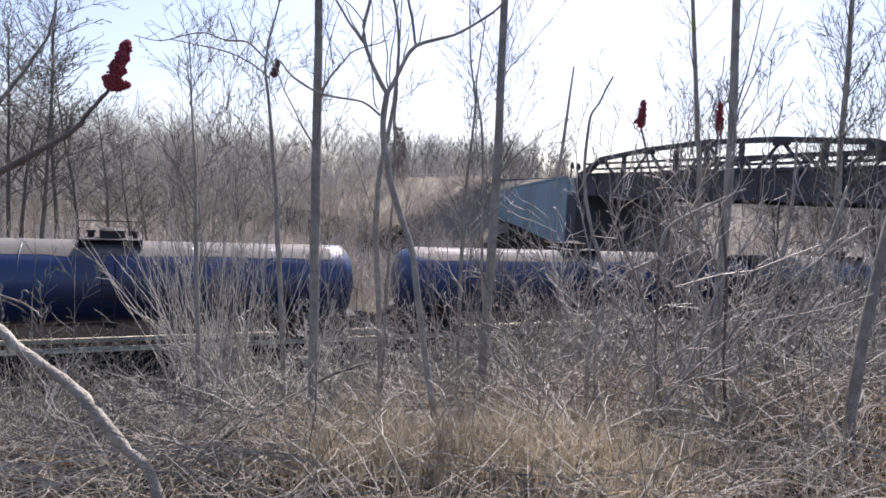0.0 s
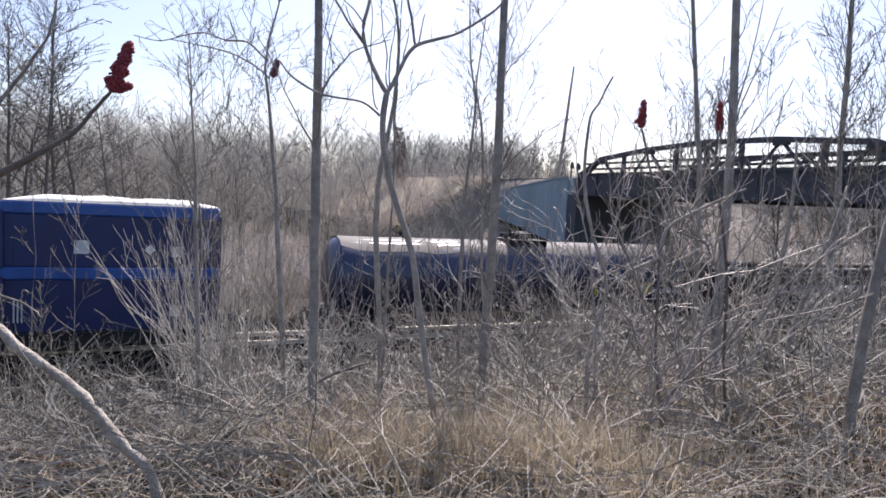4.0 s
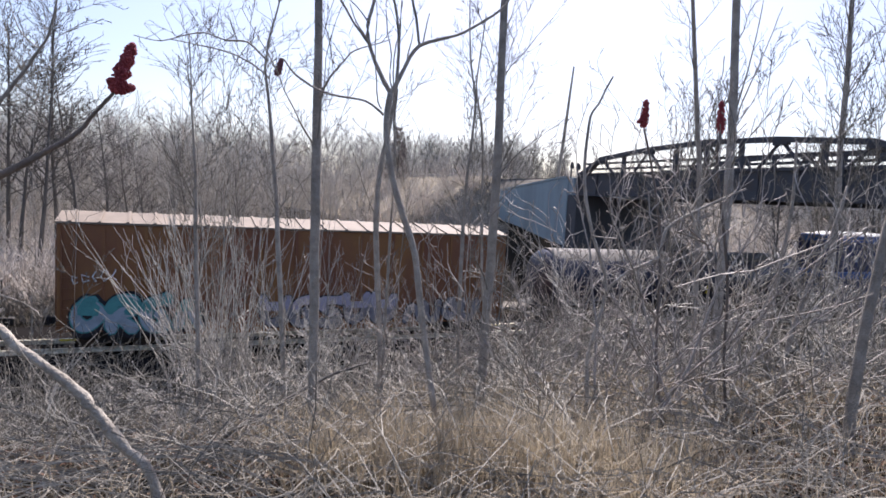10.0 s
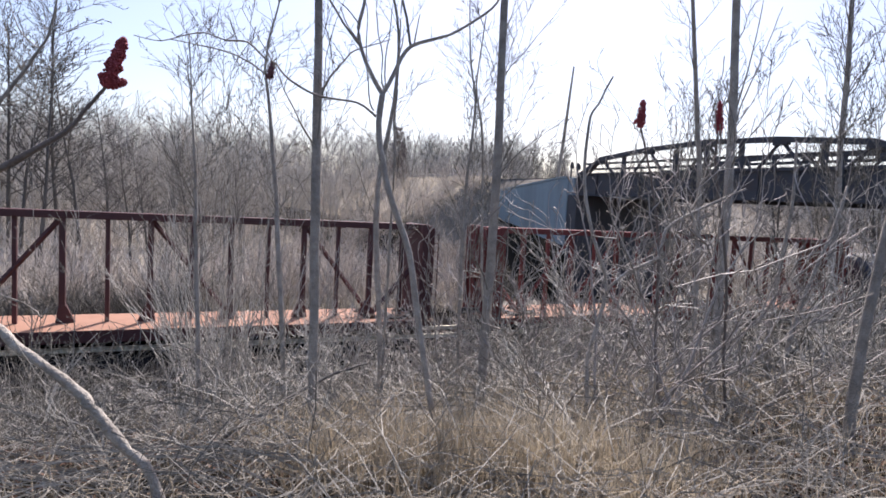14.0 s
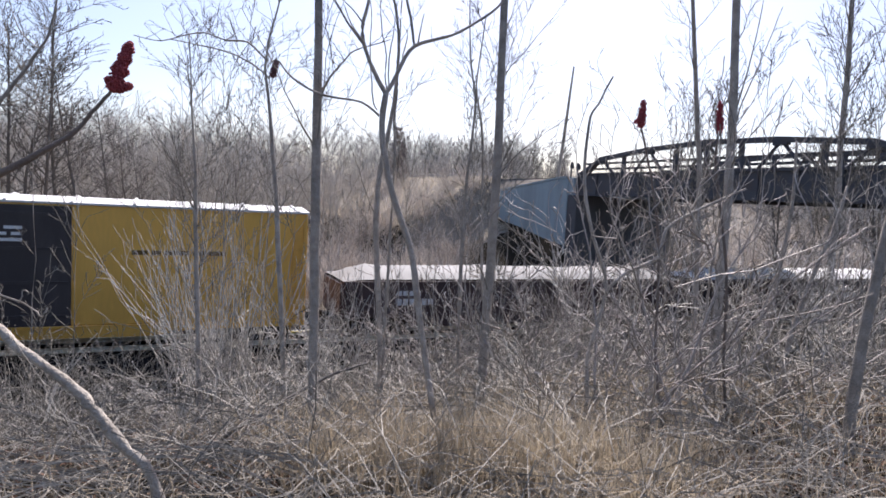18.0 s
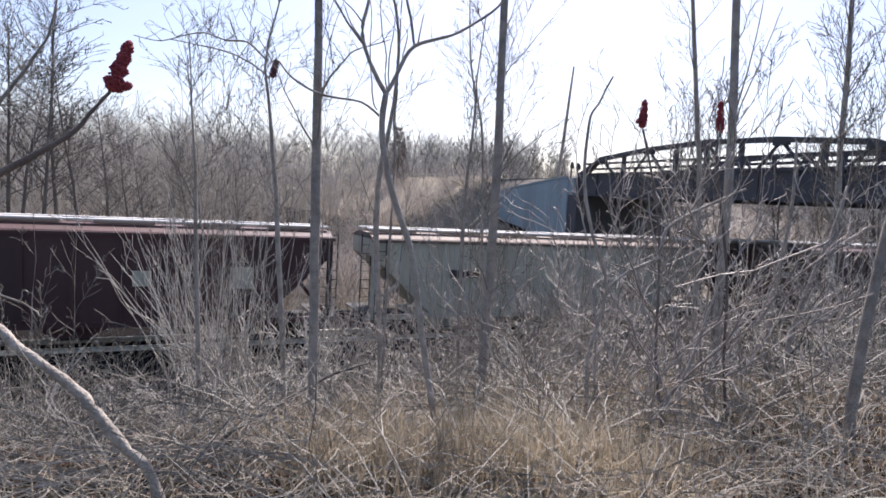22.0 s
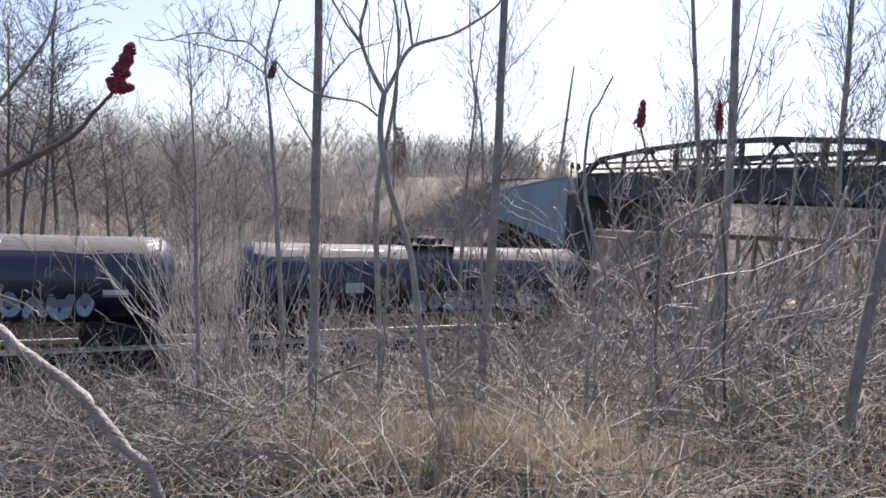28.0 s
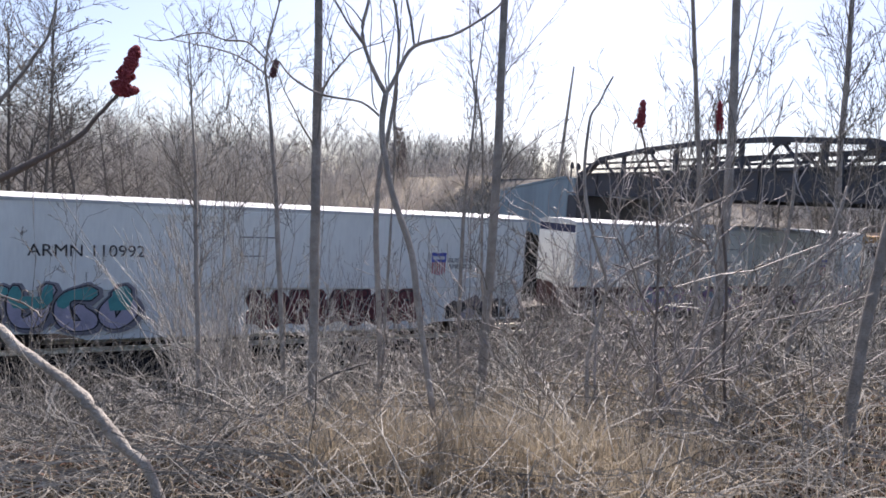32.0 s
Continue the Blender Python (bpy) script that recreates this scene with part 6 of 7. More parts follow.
def boxcar(left, right, eave, paint, roof, label, rise=0.28, ribs=16, roof_ribs=18, sill_z=0.95, low_graffiti=None, seed=1, door=None):
    ob, L = rolling("boxcar", label, "boxcar", left, right, "boxcars of the train")
    h = L / 2
    part("body", Shape().box(-h, h, -1.55, 1.55, sill_z, eave, 0.03), paint, ob)
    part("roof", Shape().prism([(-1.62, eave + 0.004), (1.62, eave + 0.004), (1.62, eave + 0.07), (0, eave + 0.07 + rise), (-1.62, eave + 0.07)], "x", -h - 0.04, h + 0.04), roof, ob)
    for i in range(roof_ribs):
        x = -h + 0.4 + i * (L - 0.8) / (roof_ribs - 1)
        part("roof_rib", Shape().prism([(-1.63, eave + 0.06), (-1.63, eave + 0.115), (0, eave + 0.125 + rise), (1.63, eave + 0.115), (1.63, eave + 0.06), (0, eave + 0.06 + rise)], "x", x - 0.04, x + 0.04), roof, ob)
    for i in range(ribs):
        x = -h + 0.08 + i * (L - 0.16) / (ribs - 1)
        if door and door[0] - 0.1 < x < door[1] + 0.1:
            continue
        part("side_post", Shape().box(x - 0.045, x + 0.045, -1.6, -1.55, sill_z + 0.05, eave - 0.05), paint, ob)
    for y in (-1.58, 1.43):
        part("side_sill", Shape().prism([(-h, sill_z), (h, sill_z), (h, sill_z - 0.2), (h * 0.6, sill_z - 0.25), (h * 0.5, sill_z - 0.42), (-h * 0.5, sill_z - 0.42), (-h * 0.6, sill_z - 0.25), (-h, sill_z - 0.2)], "y", y, y + 0.15), paint, ob)
    part("centre_sill", Shape().box(-h, h, -0.35, 0.35, 0.6, sill_z), "under", ob)
    for s in (-1, 1):
        part("ladder", ladder(s * (h - 0.35), -1.62, 0.6, eave - 0.4), paint, ob)
        part("end_corrugation", Shape().box(s * h - 0.05, s * h + 0.05, -1.4, 1.4, sill_z + 0.3, eave - 0.5, 0.04), paint, ob)
        part("grab_step", Shape().box(s * (h - 0.35) - 0.25, s * (h - 0.35) + 0.25, -1.6, -1.5, 0.45, 0.5), "yellow_mark", ob, "yellow step")
    if door:
        a, b, dm = door
        part("door", Shape().box(a, b, -1.63, -1.55, sill_z + 0.02, eave - 0.06, 0.015), dm, ob, "sliding door")
        for i in range(4):
            z = sill_z + 0.35 + i * (eave - sill_z - 0.7) / 3
            part("door_rib", Shape().box(a + 0.08, b - 0.08, -1.655, -1.63, z - 0.05, z + 0.05), dm, ob)
        part("door_rail", Shape().box(a - 2.0, b + 0.4, -1.66, -1.6, sill_z - 0.06, sill_z + 0.01), paint, ob)
        part("lock_bar", Shape().tube(((a + b) / 2, -1.67, sill_z + 0.1), ((a + b) / 2, -1.67, eave - 0.2), 0.025, n=6), "galv", ob)
    if low_graffiti == "tag_mix":
        n = 40
        v = [(-h * 0.98 + 1.96 * h * i / n, -1.612, sill_z - 0.38) for i in range(n + 1)] + [(-h * 0.98 + 1.96 * h * i / n, -1.612, sill_z + 1.12 + 0.12 * math.sin(i * 0.7) + 0.06 * math.sin(i * 2.3)) for i in range(n + 1)]
        part("graffiti", Shape().add(v, [(i, i + 1, n + 2 + i, n + 1 + i) for i in range(n)]), low_graffiti, ob, "band of teal and grey spray paint")
        bubble_tag(ob, -h * 0.9, -h * 0.05, sill_z - 0.2, sill_z + 1.05, -1.616, "paint_teal", "paint_ice", "paint_black", seed)
        bubble_tag(ob, 0, h * 0.92, sill_z - 0.2, sill_z + 1.05, -1.616, "paint_ice", "paint_teal", "paint_grey", seed + 2)
    elif low_graffiti:
        bubble_tag(ob, -h * 0.95, -h * 0.45, sill_z - 0.3, sill_z + 1.1, -1.606, "paint_ice", "paint_teal", "paint_teal", seed, "paint_black")
        bubble_tag(ob, -h * 0.22, h * 0.4, sill_z - 0.3, sill_z + 1.1, -1.606, "paint_grey", "paint_lilac", "paint_black", seed + 3)
        bubble_tag(ob, h * 0.45, h * 0.85, sill_z - 0.3, sill_z + 0.8, -1.606, "paint_grey", None, "paint_black", seed + 5)
    running_gear(ob, L)
    return ob


def reefer(left, right, number, mark_x, unit, lower, tag_materials, seed):
    """unit: -1, 0 or 1, the end that carries the cooling unit."""
    ob, L = rolling("refrigerated_boxcar", "long white refrigerated boxcar with spray paint along its lower side", "boxcar", left, right, "white boxcars of the train")
    h, z0, z1 = L / 2, 2.14, 5.2
    a, b = -h + (0.75 if unit < 0 else 0), h - (0.75 if unit > 0 else 0)
    part("body", Shape().box(a, b, -1.58, 1.58, z0, z1, 0.035), "white", ob)
    part("roof", Shape().prism([(-1.61, z1 - 0.08), (1.61, z1 - 0.08), (1.61, z1 + 0.03), (0.9, z1 + 0.14), (-0.9, z1 + 0.14), (-1.61, z1 + 0.03)], "x", a - 0.04, b + 0.04), "snow_tarp", ob, "white roof in the sun")
    if unit:
        e0, e1 = sorted((unit * h, unit * (h - 0.75)))
        part("cooling_unit", Shape().box(e0, e1, -1.15, 1.15, 2.75, 4.62, 0.1), "white", ob, "rounded white cooling unit on the end")
        part("unit_cap", Shape().box(e0, e1, -1.5, 1.5, 4.65, 5.12, 0.08), "loco_yellow", ob, "yellow end cap")
        part("unit_grille", Shape().box(unit * (h + 0.01) - 0.01, unit * (h + 0.01) + 0.01, -0.9, 0.9, 3.7, 4.4), "under", ob)
        part("brake_box", Shape().box(unit * (h - 0.1) - 0.35, unit * (h - 0.1) + 0.35, -1.3, -0.4, 1.65, 2.3, 0.03), "hopper_white", ob, "pale brake housing")
    if unit >= 0:
        part("end_stripe", Shape().box(a - 0.012, a - 0.004, -1.5, 1.5, 4.72, 5.08), "loco", ob, "navy stripe across the end")
        part("end_panel", Shape().box(a - 0.06, a - 0.004, -1.1, 1.1, 2.4, 4.6, 0.02), "white", ob)
    part("lower_side", Shape().box(a + 0.02, b - 0.02, -1.52, 1.52, 0.95, z0 - 0.004, 0.02), lower, ob, "lower side panel")
    part("side_sill", Shape().prism([(-h + 0.3, 0.95), (h, 0.95), (h, 0.75), (h * 0.62, 0.7), (h * 0.55, 0.45), (-h * 0.55, 0.45), (-h * 0.62, 0.7), (-h + 0.3, 0.75)], "y", -1.52, -1.4), "under" if lower != "white" else "white", ob)
    part("platform", Shape().box(-h, h, -0.5, 0.5, 0.72, 0.95), "under", ob)
    part("door", Shape().box(-1.6, 1.6, -1.64, -1.58, z0 + 0.06, z1 - 0.14, 0.02), "white", ob, "flush white plug door")
    for x in (-1.2, -0.4, 0.5, 1.3):
        part("lock_bar", Shape().tube((x, -1.665, z0 + 0.1), (x, -1.665, z1 - 0.2), 0.018, n=6), "white", ob)
    for z in (2.45, 4.85):
        part("door_rail", Shape().box(-4.2, 1.9, -1.66, -1.61, z - 0.03, z + 0.03), "white", ob)
    for i in range(12):
        x = a + 0.3 + i * (b - a - 0.6) / 11
        if abs(x) > 1.8:
            part("side_seam", Shape().box(x - 0.015, x + 0.015, -1.586, -1.58, z0 + 0.05, z1 - 0.1), "white", ob)
    letters(ob, number, -h + mark_x, 3.33 if unit == 0 else 3.3, 0.57 if unit == 0 else 0.47, -1.6, "letter_black")
    ex, ez = h * 0.62 - 0.36, 2.66      # shield emblem: blue head with a pale bar, red stripes to a pointed foot
    part("emblem_ground", Shape().prism([(ex, ez + 0.98), (ex + 0.08, ez + 1.02), (ex + 0.344, ez + 0.98), (ex + 0.608, ez + 1.02), (ex + 0.688, ez + 0.98), (ex + 0.672, ez + 0.35), (ex + 0.576, ez + 0.12), (ex + 0.344, ez), (ex + 0.112, ez + 0.12), (ex + 0.016, ez + 0.35)], "y", -1.589, -1.583), "letter_white", ob, "white shield ground")
    part("emblem_head", Shape().prism([(ex, ez + 0.98), (ex + 0.08, ez + 1.02), (ex + 0.344, ez + 0.98), (ex + 0.608, ez + 1.02), (ex + 0.688, ez + 0.98), (ex + 0.672, ez + 0.60), (ex + 0.016, ez + 0.60)], "y", -1.594, -1.5895), "mark_blue", ob, "blue head of the shield")
    part("emblem_bar", Shape().box(ex + 0.08, ex + 0.61, -1.599, -1.5945, ez + 0.72, ez + 0.86), "letter_white", ob, "plain pale bar")
    for i in range(6):
        x = ex + 0.05 + i * 0.11
        foot = ez + 0.06 + 0.75 * abs(x + 0.025 - ex - 0.345) ** 1.9
        part("emblem_stripe", Shape().box(x, x + 0.05, -1.594, -1.5895, foot, ez + 0.597), "mark_red", ob)
    letters(ob, "BUILDING", h * 0.62 + 0.42, 3.26, 0.28, -1.592, "letter_black")
    letters(ob, "AMERICA", h * 0.62 + 0.42, 3.0, 0.28, -1.592, "letter_black")
    bars(ob, -1.2, 4.1, [0.5, 0.3, 0.4], 0.04, -1.645, "letter_black")
    bars(ob, -1.2, 3.4, [0.3, 0.5], 0.04, -1.645, "letter_black")
    for k, (fill, cap, line, back, u, w, low, top) in enumerate(tag_materials):
        if line:
            bubble_tag(ob, u * h, w * h, low, top, -1.526 - (0.066 if top > 2.14 else 0) - 0.002 * k, fill, cap, line, seed * 9 + k, back)
        else:
            tag(ob, u * h, w * h, low, top, -1.524, fill, seed + k)
    for s in (-1, 1):
        part("ladder", ladder(s * (h - 1.0), -1.63, 0.6, 3.0), "white", ob)
    running_gear(ob, L, 2.3)
    return ob


def covered_hopper(left, right, paint, label, seed, eave=4.14, top=4.5, ribs=13, smooth_side=False, graffiti=None):
    ob, L = rolling("covered_hopper", label, "hopper car", left, right, "hopper cars of the train")
    h = L / 2
    rng = random.Random(seed)
    e = 1.7 if not smooth_side else 0.35
    side = [(-h + e + 1.3, 1.0), (h - e - 1.3, 1.0), (h - 0.3, 3.45), (h - 0.3, eave), (-h + 0.3, eave), (-h + 0.3, 3.45)] if not smooth_side else \
        [(-h + 0.5, 1.0), (h - 0.5, 1.0), (h - 0.5, eave), (-h + 0.5, eave)]
    part("body", Shape().prism(side, "y", -1.53, 1.53), paint, ob)
    if smooth_side:
        prof = [(-1.53, eave), (-1.5, eave + 0.25), (-1.25, top - 0.1), (-0.8, top), (0.8, top), (1.25, top - 0.1), (1.5, eave + 0.25), (1.53, eave)]
        part("roof", Shape().prism(prof, "x", -h + 0.48, h - 0.48), paint, ob)
        part("roof_edge", Shape().box(-h + 0.45, h - 0.45, -1.58, -1.5, eave - 0.04, eave + 0.02), paint, ob)
    else:
        part("roof", Shape().prism([(-1.56, eave), (1.56, eave), (1.5, eave + 0.06), (0.75, top - 0.12), (-0.75, top - 0.12), (-1.5, eave + 0.06)], "x", -h + 0.28, h - 0.28), paint if paint != "hopper_grey" else "hopper_rust", ob)
    part("running_board", Shape().box(-h + 0.3, h - 0.3, -0.85, -0.45, top + 0.02, top + 0.07).box(-h + 0.3, h - 0.3, 0.45, 0.85, top + 0.02, top + 0.07), "snow_tarp" if not smooth_side else "roof_pale", ob, "pale grated running board")
    n = 9 if smooth_side else 6
    for i in range(n):
        x = -h + 1.6 + i * (L - 3.2) / (n - 1)
        if smooth_side:
            part("hatch", Shape().tube((x, 0, top), (x, 0, top + 0.12), 0.36, n=14).tube((x, 0, top + 0.12), (x, 0, top + 0.17), 0.4, 0.34, n=14), "roof_pale", ob, "round roof hatch")
        else:
            part("hatch", Shape().box(x - 1.0, x + 1.0, -0.36, 0.36, top - 0.12, top + 0.05, 0.03), "roof_pale", ob, "roof hatch cover")
    if not smooth_side:
        for i in range(ribs):
            x = -h + 0.5 + i * (L - 1.0) / (ribs - 1)
            z0 = 1.05 if abs(x) < h - 3.0 else 1.05 + (abs(x) - h + 3.0) * 0.9
            part("side_rib", Shape().box(x - 0.055, x + 0.055, -1.62, -1.53, z0, eave - 0.03), paint, ob)
    part("top_sill", Shape().box(-h + 0.2, h - 0.2, -1.62, -1.53, eave - 0.1, eave + 0.02), paint if paint != "hopper_grey" else "hopper_rust", ob)
    part("side_sill", Shape().box(-h, h, -1.55, -1.35, 0.85, 1.05), paint, ob)
    part("centre_sill", Shape().box(-h, h, -0.3, 0.3, 0.65, 0.98), "under", ob)
    bays = 3 if not smooth_side else 4
    for i in range(bays):
        x = (i - (bays - 1) / 2) * (L - 6.0) / max(1, bays - 1) * 0.9
        part("hopper_bay", Shape().prism([(x - 1.5, 1.0), (x + 1.5, 1.0), (x + 0.45, 0.42), (x - 0.45, 0.42)], "y", -1.2, 1.2), paint, ob)
        part("outlet_gate", Shape().box(x - 0.5, x + 0.5, -1.0, 1.0, 0.32, 0.42), "under", ob)
    for s in (-1, 1):
        part("end_platform", Shape().box(s * h - (0.9 if s > 0 else 0), s * h + (0 if s > 0 else 0.9), -1.45, 1.45, 1.0, 1.05), "under", ob)
        part("end_post", Shape().box(s * (h - 0.35) - 0.08, s * (h - 0.35) + 0.08, -1.5, -1.35, 1.05, eave), paint, ob)
        part("slope_brace", Shape().path([(s * (h - 0.3), -1.4, 1.0), (s * (h - 1.6), -1.4, 2.5)], [0.07, 0.07], 4), paint, ob)
        part("ladder", ladder(s * (h - 0.6), -1.64, 0.6, eave), "galv" if smooth_side else "under", ob)
        part("end_ladder", ladder(s * (h - 0.15), -1.0, 0.8, eave + 0.2), "under", ob)
    for x, z, w, hh in ((h * 0.55, 2.2, 0.85, 0.8), (h * 0.2, 2.3, 0.6, 0.55)):
        part("panel", Shape().box(x, x + w, -1.628, -1.622 if not smooth_side else -1.536, z, z + hh), "hopper_grey" if not smooth_side else "hopper_white", ob, "pale lettering panel")
    bars(ob, -h * 0.6, 2.6, [0.3, 0.3, 0.3, 0.3], 0.35, -1.63 if not smooth_side else -1.54, "letter_white" if paint == "hopper_maroon" else "letter_black")
    if graffiti == "scrawl":
        for i in range(11):
            x = -2.4 + i * 0.55 + 0.2 * rng.random()
            pts = [(x + 0.24 * math.cos(a) * rng.uniform(0.6, 1.2), -1.545, 1.75 + 0.33 * math.sin(a) * rng.uniform(0.7, 1.2)) for a in [rng.uniform(0, 1) + k * 0.95 for k in range(6)]]
            part("graffiti", Shape().path(pts, [0.028] * 6, 4), "letter_black", ob, "black spray scrawl")
    elif graffiti:
        pitch = (L - 1.0) / (ribs - 1)
        for i in range(ribs - 1):
            x = -h + 0.5 + i * pitch
            if abs(x + pitch / 2) > h - 1.7:
                continue
            a, b, top_z = x + rng.uniform(0.1, 0.25) * pitch, x + rng.uniform(0.7, 0.92) * pitch, rng.uniform(2.9, 3.75)
            for j in range(2):
                lo, hi = (1.35, rng.uniform(2.1, 2.5)) if j == 0 else (rng.uniform(2.4, 2.7), top_z)
                zig = [(a, lo), (b, lo), (b - rng.uniform(0, .08), (lo + hi) / 2), (b, hi), ((a + b) / 2, hi - rng.uniform(0, .2)), (a, hi), (a + rng.uniform(0, .12), (lo + hi) / 2)]
                if rng.random() < 0.85:
                    part("faded_patch", Shape().prism(zig, "y", -1.538, -1.531), rng.choice(("hopper_grey", "hopper_grey", "hopper_grey", "paint_grey", "hopper_maroon")), ob, "bleached patch of old paint")
    running_gear(ob, L, 1.9)
    return ob


def gondola(left, right, top, label, cover, seed):
    ob, L = rolling("gondola", label, "gondola", left, right, "gondolas of the train")
    h = L / 2
    side = [(-h, 0.95), (-h, top), (h, top), (h, 0.95), (h * 0.72, 0.9), (h * 0.62, 0.5), (-h * 0.62, 0.5), (-h * 0.72, 0.9)]
    for y in (-1.53, 1.41):
        part("side_wall", Shape().prism(side, "y", y, y + 0.12), "gon", ob)
        part("top_rail", Shape().box(-h, h, y - 0.07, y + 0.19, top, top + 0.11), "gon" if cover else "roof_pale", ob, "steel top rail")
    for s in (-1, 1):
        part("end_wall", Shape().box(s * h - 0.08, s * h + 0.08, -1.4, 1.4, 0.95, top), "gon", ob)
    part("floor", Shape().box(-h, h, -1.4, 1.4, 0.85, 0.98), "under", ob)
    n = 15
    for i in range(n):
        x = -h + 0.15 + i * (L - 0.3) / (n - 1)
        z0 = 0.55 if abs(x) < h * 0.62 else 0.95
        part("side_post", Shape().box(x - 0.08, x + 0.08, -1.62, -1.53, z0, top), "gon", ob)
    part("centre_sill", Shape().box(-h, h, -0.3, 0.3, 0.6, 0.85), "under", ob)
    if cover:
        m, k = 26, 8
        v = []
        for i in range(m + 1):
            for j in range(k + 1):
                x, y = -h + L * i / m, -1.5 + 3.0 * j / k
                a = min(1, min(i, m - i) / 1.6) * math.sin(math.pi * (0.02 + 0.96 * j / k)) ** 0.7
                v.append((x, y, top + 0.11 + a * (0.5 + 0.09 * noise.noise((x * 0.5, y, seed * 5)) + 0.03 * math.sin(x * 2.1))))
        f = [(i * (k + 1) + j, (i + 1) * (k + 1) + j, (i + 1) * (k + 1) + j + 1, i * (k + 1) + j + 1) for i in range(m) for j in range(k)]
        part("cover", Shape().add(v, f), "snow_tarp" if seed == 1 else "cover_grey", ob, "sagging pale cover over the load", smooth=True)
        bars(ob, h * 0.3 if seed == 1 else -h * 0.75, 1.85, [0.22, 0.22, 0.22, 0.22], 0.2, -1.63, "letter_white")
        bars(ob, h * 0.3 if seed == 1 else -h * 0.75, 1.45, [0.22, 0.22, 0.22, 0.22, 0.22, 0.22], 0.27, -1.63, "letter_white")
    else:
        part("side_rail", Shape().box(-h, h, -1.66, -1.62, top - 0.4, top - 0.35), "roof_pale", ob, "pale side rail")
        part("load", Shape().box(-h + 0.1, h - 0.1, -1.38, 1.38, 0.98, top - 0.25), "rust", ob, "rusty scrap load inside")
        bars(ob, -h * 0.55, 1.7, [0.5, 0.5, 0.5, 0.5, 0.5, 0.5, 0.5, 0.5, 0.2, 0.24], 0.45, -1.63, "letter_white", 0.35)
        bars(ob, -h * 0.45, 1.2, [0.5, 0.3, 0.6], 0.14, -1.63, "letter_white", 0.2)
        part("rust_panel", Shape().box(h * 0.42, h * 0.42 + 3.6, -1.635, -1.625, 1.15, 2.3), "tag_ochre", ob, "ochre and rust-red painted panel")
        for i in range(10):
            x = -h + 1 + i * 2
            part("tie_down", Shape().box(x, x + 0.5, -1.66, -1.61, top - 0.16, top - 0.08), "letter_white", ob)
    for s in (-1, 1):
        part("ladder", ladder(s * (h - 0.3), -1.66, 0.5, top), "under", ob)
    running_gear(ob, L)
    return ob


def beam_flat(left, right, label, paint, deck_mat, bulk, z_top=4.62, braced=(1, 3, 5, 7)):
    ob, L = rolling("centrebeam_flat_car", label, "flat car", left, right, "centrebeam flat cars of the train")
    h, dz = L / 2, 0.76
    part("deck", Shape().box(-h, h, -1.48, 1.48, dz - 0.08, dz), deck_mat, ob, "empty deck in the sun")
    for y in (-1.5, 1.38):
        part("side_sill", Shape().prism([(-h, dz - 0.005), (h, dz - 0.005), (h, dz - 0.25), (h - 3.0, dz - 0.3), (h - 4.0, dz - 0.42), (-h + 4.0, dz - 0.42), (-h + 3.0, dz - 0.3), (-h, dz - 0.25)], "y", y, y + 0.12), paint, ob)
    part("top_chord", Shape().box(-h + 0.3, h - 0.3, -0.2, 0.2, z_top - 0.27, z_top, 0.02), paint, ob, "steel top chord")
    step = (L - 2.3) / 16
    for i in range(-8, 9):
        x, w = i * step, 0.1 if i % 2 else 0.07
        part("post", Shape().box(x - w, x + w, -0.09, 0.09, dz, z_top - 0.27), paint, ob)
        if i % 2:      # braces lean towards the middle of the car and end at a footed post
            d = 1 if i > 0 else -1
            part("post_foot", Shape().prism([(x - d * 0.42, dz), (x + d * 0.2, dz), (x + d * 0.1, dz + 0.62), (x - d * 0.14, dz + 0.62)], "y", -0.1, 0.1), paint, ob)
            if abs(i) in braced:
                part("brace", Shape().path([(x - d * step * 1.95, 0.05 * d, z_top - 0.3), (x - d * 0.12, 0.05 * d, dz + 0.3)], [0.095, 0.095], 4), paint, ob)
    for s in (-1, 1):
        part("end_bulkhead", Shape().box(s * (h - 0.4) - 0.09, s * (h - 0.4) + 0.09, -1.42, 1.42, dz, z_top, 0.02), bulk, ob, "tall end bulkhead")
        part("bulkhead_post", Shape().box(s * (h - 0.62) - 0.16, s * (h - 0.62) + 0.16, -1.45, -1.2, dz, z_top + 0.06, 0.03), bulk, ob, "thick corner post")
        for y in (-1.3, -0.45, 0.45, 1.3):
            part("bulkhead_stiffener", Shape().box(s * (h - 0.26) - 0.08, s * (h - 0.26) + 0.08, y - 0.08, y + 0.08, dz, z_top - 0.1), bulk, ob)
        part("bulkhead_gusset", Shape().path([(s * (h - 2.4), 0, dz + 0.05), (s * (h - 0.5), 0, dz + 2.2)], [0.12, 0.12], 4), bulk, ob, "slanting end brace")
        part("ladder", ladder(s * (h - 0.25), -1.5, 0.6, z_top - 0.3), paint, ob)
    running_gear(ob, L)
    return ob


